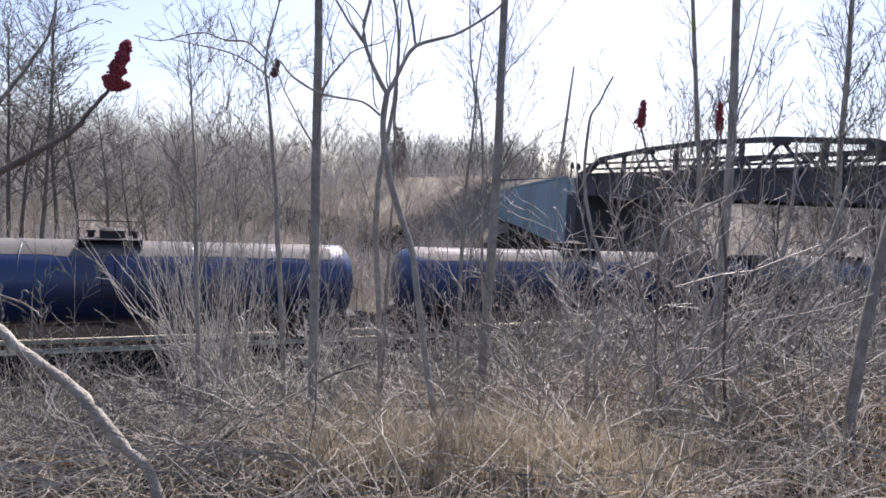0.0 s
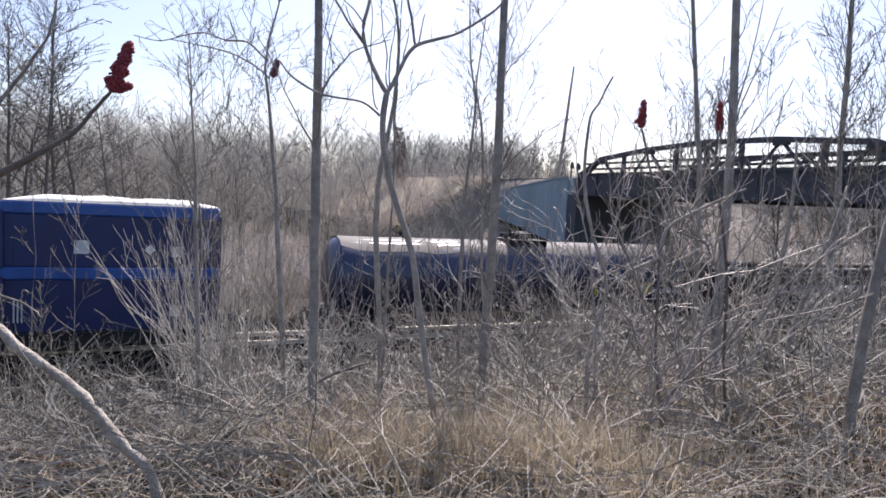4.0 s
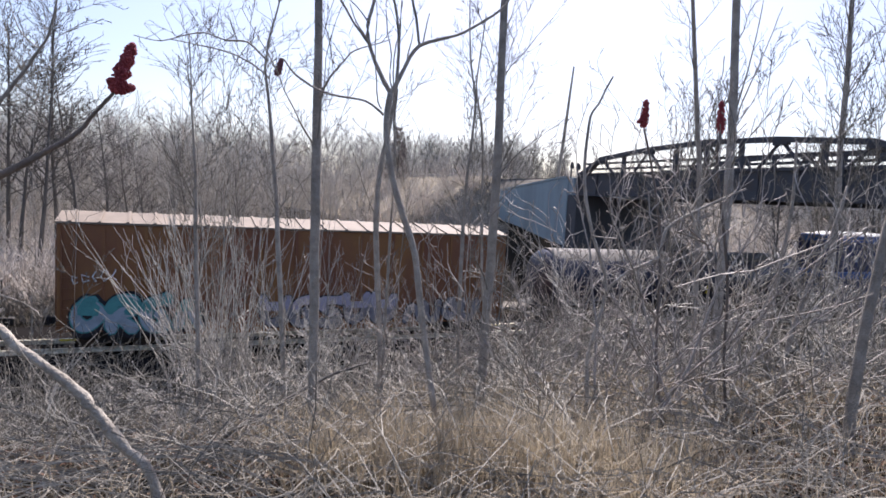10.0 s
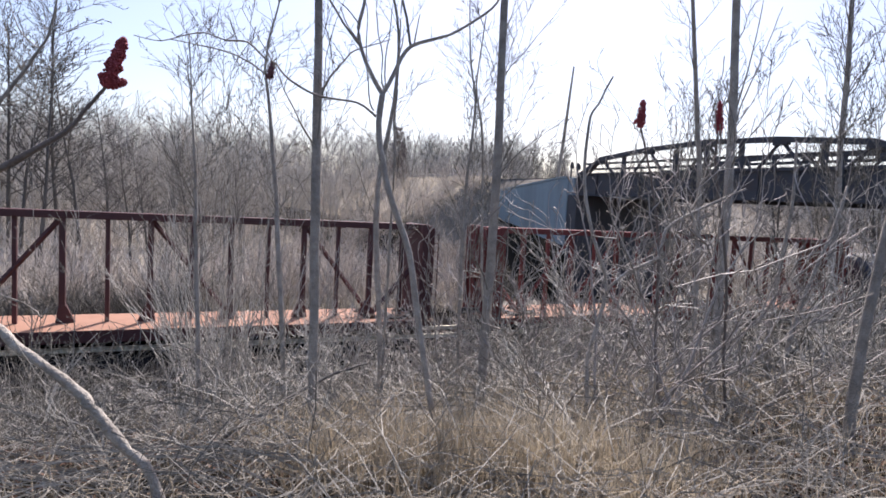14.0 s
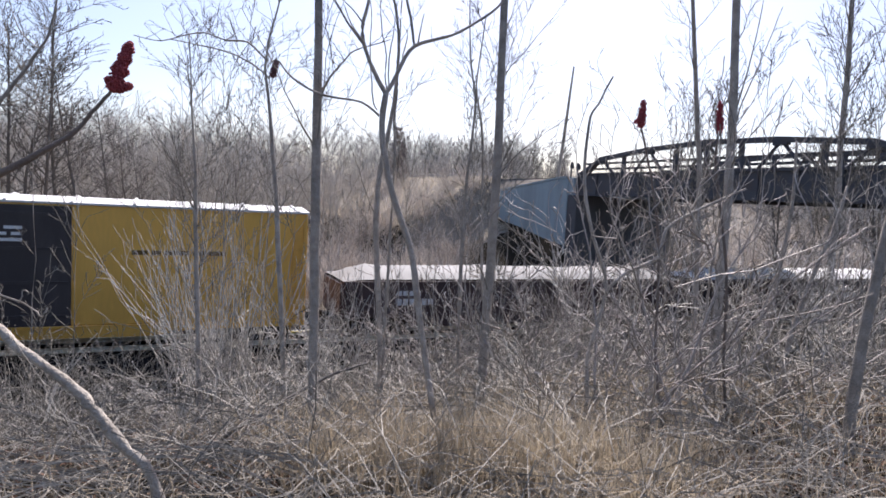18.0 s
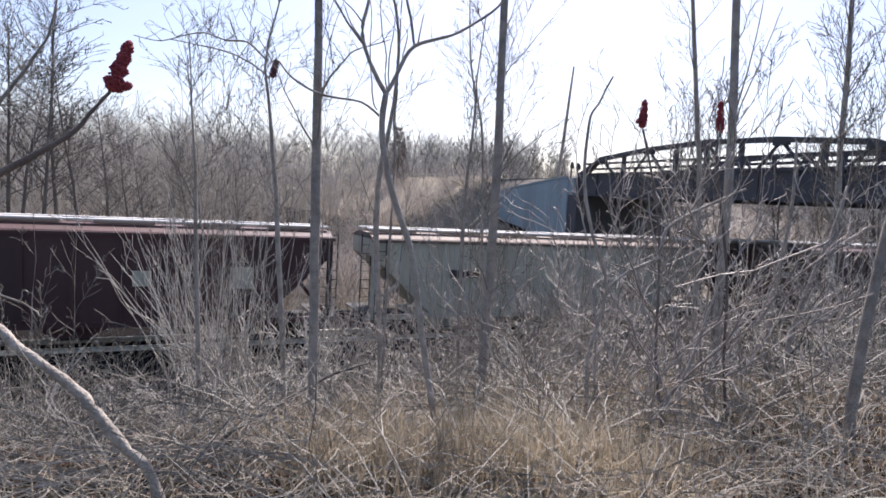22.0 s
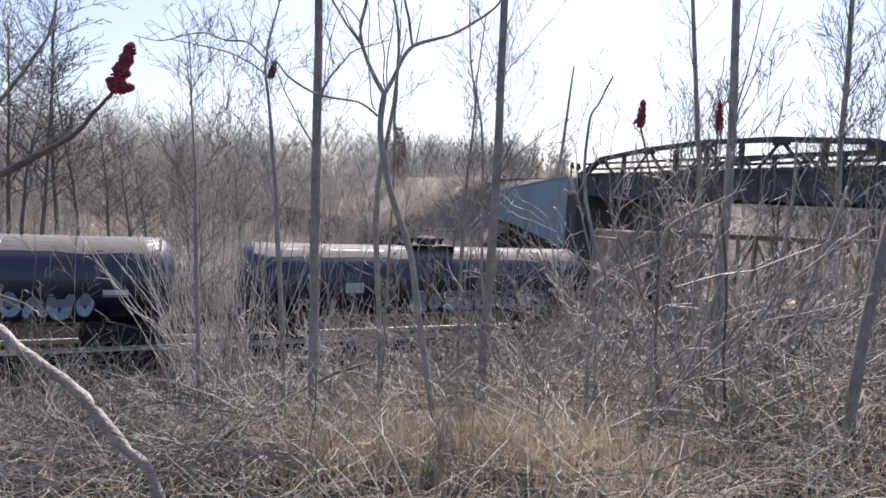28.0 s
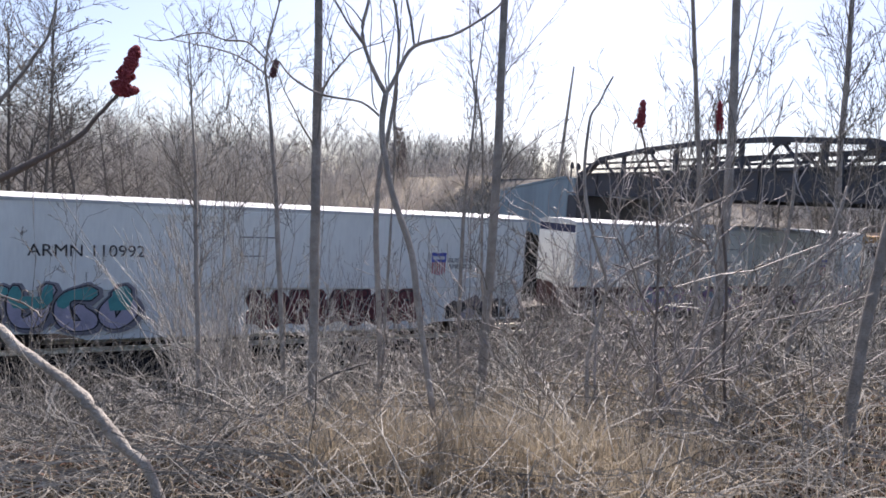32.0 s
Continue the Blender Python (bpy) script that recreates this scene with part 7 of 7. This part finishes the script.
def locomotive(left, right):
    ob, L = rolling("diesel_locomotive", "dark blue diesel locomotive with yellow nose, logo panel and sill stripe", "locomotive", left, right)
    h = L / 2
    part("underframe", Shape().box(-h + 0.3, h - 0.3, -1.5, 1.5, 0.95, 1.3, 0.03), "loco", ob)
    part("sill_stripe", Shape().box(-h + 0.3, h - 0.3, -1.516, -1.502, 1.08, 1.22), "loco_yellow", ob, "yellow sill stripe")
    part("fuel_tank", Shape().box(-3.4, 3.2, -1.35, 1.35, 0.3, 0.93, 0.12), "under", ob)
    part("hood", Shape().box(-h + 5.2, h - 0.8, -0.95, 0.95, 1.3, 4.3, 0.06), "loco", ob)
    part("equipment_cab", Shape().box(-h + 5.4, -h + 9.8, -1.35, 1.35, 1.3, 4.3, 0.06), "loco", ob)
    part("cab", Shape().prism([(-h + 2.6, 1.3), (-h + 5.4, 1.3), (-h + 5.4, 4.55), (-h + 3.0, 4.55), (-h + 2.6, 4.35)], "y", -1.45, 1.45), "loco", ob)
    # upward faces take a near-white colour, so the sun's brightness is painted in
    part("cab_roof", Shape().box(-h + 2.5, -h + 5.6, -1.4, 1.4, 4.554, 4.68, 0.03), "hopper_white", ob, "cab roof coloured pale to look sunlit")
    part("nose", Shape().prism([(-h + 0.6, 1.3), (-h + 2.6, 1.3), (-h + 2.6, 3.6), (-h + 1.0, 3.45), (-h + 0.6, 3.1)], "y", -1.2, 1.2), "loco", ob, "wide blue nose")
    part("nose_top", Shape().prism([(-h + 0.98, 3.46), (-h + 2.6, 3.61), (-h + 2.6, 3.65), (-h + 0.98, 3.5)], "y", -1.1, 1.1), "hopper_white", ob, "thin nose sheet coloured pale to look sunlit")
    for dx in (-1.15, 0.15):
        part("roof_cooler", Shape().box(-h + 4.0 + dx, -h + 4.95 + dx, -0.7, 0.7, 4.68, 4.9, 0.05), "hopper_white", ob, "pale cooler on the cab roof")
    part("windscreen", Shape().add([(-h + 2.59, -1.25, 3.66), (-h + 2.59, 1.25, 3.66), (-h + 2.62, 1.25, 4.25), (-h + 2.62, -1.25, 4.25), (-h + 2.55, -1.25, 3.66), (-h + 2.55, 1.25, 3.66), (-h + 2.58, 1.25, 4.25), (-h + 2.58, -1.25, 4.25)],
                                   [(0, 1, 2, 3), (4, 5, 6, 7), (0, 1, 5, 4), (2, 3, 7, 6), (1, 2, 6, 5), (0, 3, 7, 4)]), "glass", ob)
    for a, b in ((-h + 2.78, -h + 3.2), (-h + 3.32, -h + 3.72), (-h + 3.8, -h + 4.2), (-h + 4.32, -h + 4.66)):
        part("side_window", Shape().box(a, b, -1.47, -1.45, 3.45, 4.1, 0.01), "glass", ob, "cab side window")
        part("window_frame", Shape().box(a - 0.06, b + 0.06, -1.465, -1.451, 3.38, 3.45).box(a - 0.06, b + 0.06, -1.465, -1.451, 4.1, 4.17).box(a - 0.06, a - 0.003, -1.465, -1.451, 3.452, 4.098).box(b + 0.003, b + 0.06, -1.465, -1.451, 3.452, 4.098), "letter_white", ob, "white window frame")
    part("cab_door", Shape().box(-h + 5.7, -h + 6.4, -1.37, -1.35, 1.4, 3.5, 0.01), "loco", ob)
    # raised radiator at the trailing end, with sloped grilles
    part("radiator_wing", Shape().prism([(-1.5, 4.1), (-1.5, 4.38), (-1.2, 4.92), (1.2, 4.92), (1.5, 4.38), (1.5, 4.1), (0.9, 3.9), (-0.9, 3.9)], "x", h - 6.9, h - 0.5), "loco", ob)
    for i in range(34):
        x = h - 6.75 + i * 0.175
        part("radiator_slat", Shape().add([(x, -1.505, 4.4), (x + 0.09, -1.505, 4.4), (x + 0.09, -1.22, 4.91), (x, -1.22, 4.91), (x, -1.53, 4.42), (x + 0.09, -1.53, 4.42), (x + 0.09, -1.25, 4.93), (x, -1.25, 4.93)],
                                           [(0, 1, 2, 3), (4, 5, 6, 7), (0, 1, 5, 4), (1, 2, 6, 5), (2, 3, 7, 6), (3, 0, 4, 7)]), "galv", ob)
    part("radiator_roof", Shape().box(h - 6.95, h - 0.45, -1.2, 1.2, 4.92, 4.98), "galv", ob, "radiator roof in pale metal to look sunlit")
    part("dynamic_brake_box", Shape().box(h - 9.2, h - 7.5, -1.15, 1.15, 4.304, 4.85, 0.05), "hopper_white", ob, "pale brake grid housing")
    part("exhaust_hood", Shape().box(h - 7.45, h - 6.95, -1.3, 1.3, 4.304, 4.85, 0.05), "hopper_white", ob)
    part("hood_roof", Shape().box(-h + 5.7, h - 9.3, -1.3, 1.3, 4.3, 4.42), "hopper_white", ob, "hood top coloured pale to look sunlit")
    for i in range(9):
        x = -h + 10.2 + i * 1.05
        part("hood_door", Shape().box(x, x + 0.95, -0.985, -0.95, 1.5, 3.6, 0.012), "loco", ob)
        part("door_latch", Shape().box(x + 0.8, x + 0.86, -1.0, -0.985, 2.4, 2.6), "chrome", ob)
    part("logo_panel", Shape().box(h - 11.2, h - 7.7, -1.012, -1.002, 2.35, 3.6), "loco", ob, "logo panel with yellow letter shapes")
    for i in range(3):
        x = h - 11.0 + i * 1.1
        bends = [[(0.8, 3.3), (0.12, 3.3), (0.12, 2.62), (0.8, 2.62)], [(0.8, 3.3), (0.15, 3.3), (0.15, 2.98), (0.75, 2.94), (0.75, 2.62), (0.1, 2.62)], [(0.05, 3.35), (0.85, 2.57)]][i]
        part("logo_shape", Shape().path([(x + a, -1.02, z) for a, z in bends], [0.19] * len(bends), 4), "loco_yellow", ob, "bold yellow letter shape")
        if i == 2:
            part("logo_shape", Shape().path([(x + 0.05, -1.03, 2.57), (x + 0.85, -1.03, 3.35)], [0.19, 0.19], 4), "loco_yellow", ob, "bold yellow letter shape")
    bars(ob, -h + 3.0, 2.6, [0.28, 0.28, 0.28, 0.28], 0.32, -1.46, "letter_brown", 0.1)
    part("rear_end", Shape().box(h - 0.8, h - 0.65, -0.9, 0.9, 1.4, 3.9, 0.03), "loco_yellow", ob, "yellow end sheet")
    for y in (-1.45, 1.45):
        part("handrail", Shape().path([(-h + 5.5, y, 2.35), (h - 0.7, y, 2.35)], [0.022, 0.022], 5), "letter_white", ob)
        for i in range(9):
            x = -h + 5.6 + i * (L - 6.5) / 8
            part("stanchion", Shape().tube((x, y, 1.3), (x, y, 2.35), 0.02, n=5), "letter_white", ob)
    for s in (-1, 1):
        part("pilot", Shape().prism([(s * (h - 0.35), 0.25), (s * (h - 0.2), 0.25), (s * (h - 0.2), 1.3), (s * (h - 0.35), 1.3)], "y", -1.4, 1.4), "loco", ob)
        part("step_well", Shape().box(s * (h - 0.9) - 0.3, s * (h - 0.9) + 0.3, -1.5, -1.2, 0.35, 1.0), "letter_white", ob)
        t = part("truck", Shape().prism([(-2.4, 0.5), (-2.4, 0.72), (-1.2, 0.95), (1.2, 0.95), (2.4, 0.72), (2.4, 0.5), (1.2, 0.35), (-1.2, 0.35)], "y", -1.15, -1.0).prism([(-2.4, 0.5), (-2.4, 0.72), (-1.2, 0.95), (1.2, 0.95), (2.4, 0.72), (2.4, 0.5), (1.2, 0.35), (-1.2, 0.35)], "y", 1.0, 1.15), "under", ob, at=pose(s * (h - 4.0), 0, 0))
        for a in (-1.9, 0, 1.9):
            part("wheelset", WHEELSET, None, t, at=pose(a, 0, 0.5))
        part("coupler", COUPLER, None, ob, at=pose(s * (h + 0.15), 0, 0, 0, 0, 0 if s > 0 else 180))
    return ob


BLACK_TANK = "black tank car with a manway platform on top"
tank_car(29.6, 48.2, 3.7, "black", 0.0, BLACK_TANK, 1)
tank_car(9.2, 27.8, 3.75, "tank_blue", 0.0, BLACK_TANK, 2)
tank_car(-10.7, 7.2, 3.75, "tank_blue", 0.0, "dark blue tank car with a manway platform on top", 3)
tank_car(-31.8, -12.9, 3.68, "black", 0.0, BLACK_TANK, 4, marks=("yellow",))
gondola(-55.8, -33.6, 3.03, "long dark maroon gondola with an ochre painted panel", False, 3)
tank_car(-76.4, -57.6, 4.15, "black", 0.0, "long glossy black tank car with yellow warning panel", 5, marks=("yellow", "number"))
for k, (x0, x1) in enumerate(((-108.6, -80.3), (-139.7, -110.8), (-169.4, -141.1))):
    flat_car(x0, x1, "long low flat car carrying blue containers", deck_z=0.69)
    spots = ((x1 - 7.0, x1 - 0.3, True), (x1 - 13.5, x1 - 7.2, False), (x0 + 6.9, x0 + 13.5, False), (x0 + 0.3, x0 + 6.7, True))
    for j, (a, b, double) in enumerate(spots):
        container(a, b, 0.694, 2.9, False, None if double else ("teal" if j == 2 else "snow_tarp"), 10 * k + j)
        if double:
            container(a, b, 2.912, 5.1, True, "snow_tarp", 100 + 10 * k + j)
tank_car(-189.6, -171.9, 3.85, "black_dirty", 0.0, "dusty navy tank car with white reporting marks", 6, marks=("low_number",))
brown_box = boxcar(-209.3, -192.2, 4.42, "boxcar_brown", "roof_pink", "old rust-brown boxcar with a ribbed tan roof", 0.3, 14, 20, low_graffiti="strokes", seed=7)
rg = random.Random(3)
for i in range(5):
    x = -8.0 + i * 0.3
    pts = [(x + 0.14 * math.cos(a) * rg.uniform(0.5, 1.2), -1.608, 2.55 + 0.04 * i + 0.17 * math.sin(a) * rg.uniform(0.6, 1.2)) for a in [rg.uniform(0, 2) + k * 1.1 for k in range(5)]]
    part("graffiti", Shape().path(pts, [0.022] * 5, 4), "letter_white", brown_box, "white spray scrawl")
tank_car(-229.1, -211.3, 3.97, "black_dirty", 0.0, BLACK_TANK, 8)
tank_car(-249.1, -231.3, 3.97, "black_dirty", 0.0, BLACK_TANK, 9, marks=("yellow",))
beam_flat(-275.3, -250.6, "empty red centrebeam flat car with end bulkheads", "red", "deck", "red", 4.78)
beam_flat(-302.8, -277.8, "empty faded red-brown centrebeam flat car with end bulkheads", "red_brown", "deck", "red_brown", 4.78, (3, 7))
tank_car(-324.7, -304.6, 3.84, "black_dirty", 0.0, BLACK_TANK, 10)
gondola(-345.0, -327.8, 2.33, "dark gondola under a white cover", True, 1)
gondola(-364.3, -346.3, 2.33, "dark gondola under a white cover", True, 2)
yellow_box = boxcar(-387.1, -365.8, 5.05, "yellow", "snow_tarp", "long yellow boxcar with black sliding doors", 0.16, 2, 12, door=(-1.5, 2.8, "door_black"), seed=11)
for a, b, m in (((-8.1, 4.1), (-6.6, 3.35), "mark_red"), ((-8.1, 3.35), (-6.6, 4.1), "mark_red"), ((-8.1, 3.3), (-7.35, 3.68), "mark_blue"), ((-7.2, 3.76), (-6.6, 4.1), "mark_blue")):
    part("cross_emblem", Shape().path([(a[0], -1.565, a[1]), (b[0], -1.565, b[1])], [0.1, 0.1], 4), m, yellow_box, "crossed red and blue emblem")
for x, z, ws, hh in ((-9.6, 3.8, [0.22, 0.3, 0.35], 0.1), (-9.6, 3.55, [0.5, 0.3], 0.1), (-9.5, 2.75, [0.1, 0.2, 0.2, 0.2], 0.2), (-9.5, 2.35, [0.5, 0.4, 0.3], 0.12), (-7.6, 2.3, [0.14, 0.2, 0.14], 0.2), (4.6, 3.4, [0.5, 0.3, 0.8, 0.4, 0.6], 0.16), (0.2, 4.2, [0.6, 0.5], 0.1), (0.2, 4.0, [0.8, 0.3], 0.1), (0.2, 3.8, [0.5, 0.6], 0.1)):
    bars(yellow_box, x, z, ws, hh, -1.66 if x == 0.2 else -1.565, "letter_white" if x == 0.2 else "letter_brown", 0.12)
letters(yellow_box, "any", -6.45, 3.6, 0.34, -1.566, "letter_brown")
letters(yellow_box, "road", -6.5, 3.33, 0.34, -1.566, "letter_brown")
covered_hopper(-405.7, -388.1, "hopper_rust", "grey covered hopper with blocks of faded spray paint", 21, graffiti="tag_dark")
covered_hopper(-426.0, -407.5, "hopper_maroon", "dark maroon ribbed covered hopper", 22)
covered_hopper(-445.8, -427.2, "hopper_grey", "weathered grey ribbed covered hopper", 23)
covered_hopper(-465.2, -446.9, "hopper_maroon", "dark maroon ribbed covered hopper", 24)
covered_hopper(-488.0, -466.6, "hopper_white", "pale blue-grey smooth-sided covered hopper with black scrawl", 25, 3.97, 4.42, smooth_side=True, graffiti="scrawl")
locomotive(-512.6, -489.3)
orange_box = boxcar(-530.7, -513.5, 4.4, "boxcar_orange", "roof_pink", "faded orange boxcar with a buckled roof and painted lower side", 0.34, 12, 16, low_graffiti="tag_mix", seed=13)
for i in range(10):      # sheets of its roof have sprung up in curls
    x = -8.0 + i * 1.55 + rg.uniform(-0.3, 0.3)
    s = rg.choice((-1, 1))
    part("sprung_roof_strap", Shape().path([(x, -1.6, 4.52), (x + s * 0.12, -1.3, 4.66), (x + s * 0.35, -0.8, 4.85), (x + s * 0.62, -0.3, 4.9), (x + s * 0.8, 0.1, 4.8)], [0.05] * 5, 4), "roof_pale", orange_box, "pale bent roof strap")
beam_flat(-556.2, -532.0, "empty tan bulkhead flat car with stakes", "tan", "tan_deck", "tan", 4.85)
tank_car(-574.2, -558.2, 3.8, "black_dirty", 0.0, "dusty black tank car with a white placard", 14, marks=("placard", "tag"))
tank_car(-591.9, -576.4, 3.89, "black_dirty", 0.0, "black tank car with pale spray paint low on its side", 15, marks=("tag",))
reefer(-616.0, -594.3, "ARMN 110176", 5.0, -1, "paint_grey", [("paint_teal", "paint_ice", "paint_black", None, -0.85, -0.42, 0.75, 2.1), ("door_black", "paint_grey", "paint_black", "red_brown", -0.36, 0.36, 0.7, 2.12), ("gon", "paint_grey", "paint_black", "paint_black", 0.42, 0.97, 0.7, 2.0)], 1)
reefer(-641.7, -619.9, "ARMN 110349", 3.7, 1, "hopper_maroon", [("door_black", None, None, None, -0.98, -0.7, 0.75, 2.12), ("paint_lilac", "paint_ice", "paint_pink", "paint_pink", -0.69, 0.02, 0.95, 2.12), ("paint_lilac", "paint_ice", "paint_pink", "paint_pink", 0.42, 0.95, 0.95, 2.12), ("paint_gold", None, None, None, -0.86, -0.5, 0.62, 1.15), ("paint_gold", None, None, None, 0.45, 0.9, 0.62, 1.15)], 2)
reefer(-666.6, -644.4, "ARMN 110992", 3.3, 0, "white", [("paint_lilac", "paint_teal", "paint_black", "paint_grey", -0.99, -0.40, 0.72, 2.35), ("paint_maroon", None, None, None, -0.08, 0.57, 0.72, 2.0), ("paint_maroon", None, "paint_black", "paint_maroon", -0.06, 0.55, 0.75, 2.1), ("tag_dark", None, None, None, 0.66, 0.95, 0.75, 1.9)], 3)


# ---- a car on the road ----
def road_car():
    ob = root("car", "small dark car driving along the embankment road", "car", at=pose(ROAD_X, 95, 8.03))
    body = Shape().prism([(-2.0, 0.3), (-2.05, 0.75), (-1.75, 0.95), (1.0, 0.98), (1.9, 0.85), (2.05, 0.6), (2.0, 0.3)], "x", -0.85, 0.85)
    part("body", body, "car_paint", ob)
    part("cabin", Shape().add([(-0.78, -1.7, 0.95), (0.78, -1.7, 0.95), (0.78, 1.0, 0.98), (-0.78, 1.0, 0.98), (-0.62, -1.2, 1.45), (0.62, -1.2, 1.45), (0.62, 0.3, 1.47), (-0.62, 0.3, 1.47)], [(0, 1, 5, 4), (1, 2, 6, 5), (2, 3, 7, 6), (3, 0, 4, 7)]), "glass", ob, "dark glazed cabin")
    # bright metal laid on the dark car in place of its sun glint
    part("roof_panel", Shape().box(-0.63, 0.63, -1.2, 0.3, 1.455, 1.5, 0.01), "chrome", ob, "roof in bright metal standing in for a sun glint")
    for x in (-0.78, 0.78):
        for y in (-1.25, 1.3):
            part("wheel", Shape().tube((x - 0.1, y, 0.31), (x + 0.1, y, 0.31), 0.31, n=16), "tyre", ob)
    for x in (-0.6, 0.6):
        part("headlight", Shape().box(x - 0.16, x + 0.16, -2.07, -2.03, 0.62, 0.76), "chrome", ob)
    return ob


ROAD_CAR = road_car()


def motions():
    for ob, x in MOVING:
        walk(ob, [(t, pose(x + SPEED * t, TRACK_Y, 0)) for t in (0.0, 8.0, 16.0, 24.0, 32.0)])
    # the car comes along the embankment, crosses the bridge and goes off
    walk(ROAD_CAR, [(t, pose(ROAD_X - 1.8, 86.0 - 24.5 * (t - 5.7), 8.04)) for t in (0.0, 8.0, 16.0, 24.0, 32.0)])
    # the sumac stems rock in the wind, each about its foot: sideways lean every half second
    times = [k * 0.5 for r in (range(0, 8), range(11, 30), range(33, 52), range(55, 65)) for k in r]
    fork = [2, 2, 0, 0, 0, 3, -1, 2, -3, 2, -3, 8, 3, 5, 0, 3, 8, 8, 6, 9, 6, -4, 9, -4, 0, -6, -4, -6, 2, -3, 0, 5, -4, 8, -6, 6, -3, 0, 0, -1, 2, -1, 3, -3, -1, 0, 0, -3, 0, 0, -1, 0, 0, 0, 0, 0]
    left = [-3, 2, -1, 3, 0, 0, -1, 0, -1, -1, -1, 0, -1, 0, 0, 0, 2, 3, 2, 3, 2, -1, -1, 0, -3, -8, -8, -1, -3, 3, 0, -1, -3, -1, -1, 0, -1, 0, -1, 2, 2, 5, -1, 2, -3, 0, 2, 2, 0, 2, -1, 5, 0, 8, 9, 8]
    right = [0, 0, 0, 0, 1, 1, 1, 1, 0, 0, 2, 6, 4, 4, 4, 4, 5, 6, 5, 12, 0, 8, 0, 3, 3, -1, -3, 0, -4, 2, 0, 2, 0, 1, 1, 0, 2, 1, 3, 0, 2, 0, 1, -1, -1, 0, 0, -1, -2, -2, 0, 0, 0, 1, 1, -1]
    axis = Vector((0.41, 0.912, 0.0))
    for ob, at, lean, size in ((forked, SWAY_FORK, fork, 0.073), (sumac_left, SWAY_LEFT, left, 0.085), (sumac_r1, SWAY_R1, right, 0.075), (sumac_r2, SWAY_R2, right, 0.045)):
        walk(ob, [(t, pose(*at) @ Matrix.Rotation(radians(a * size), 4, axis)) for t, a in zip(times, lean)])


motions()
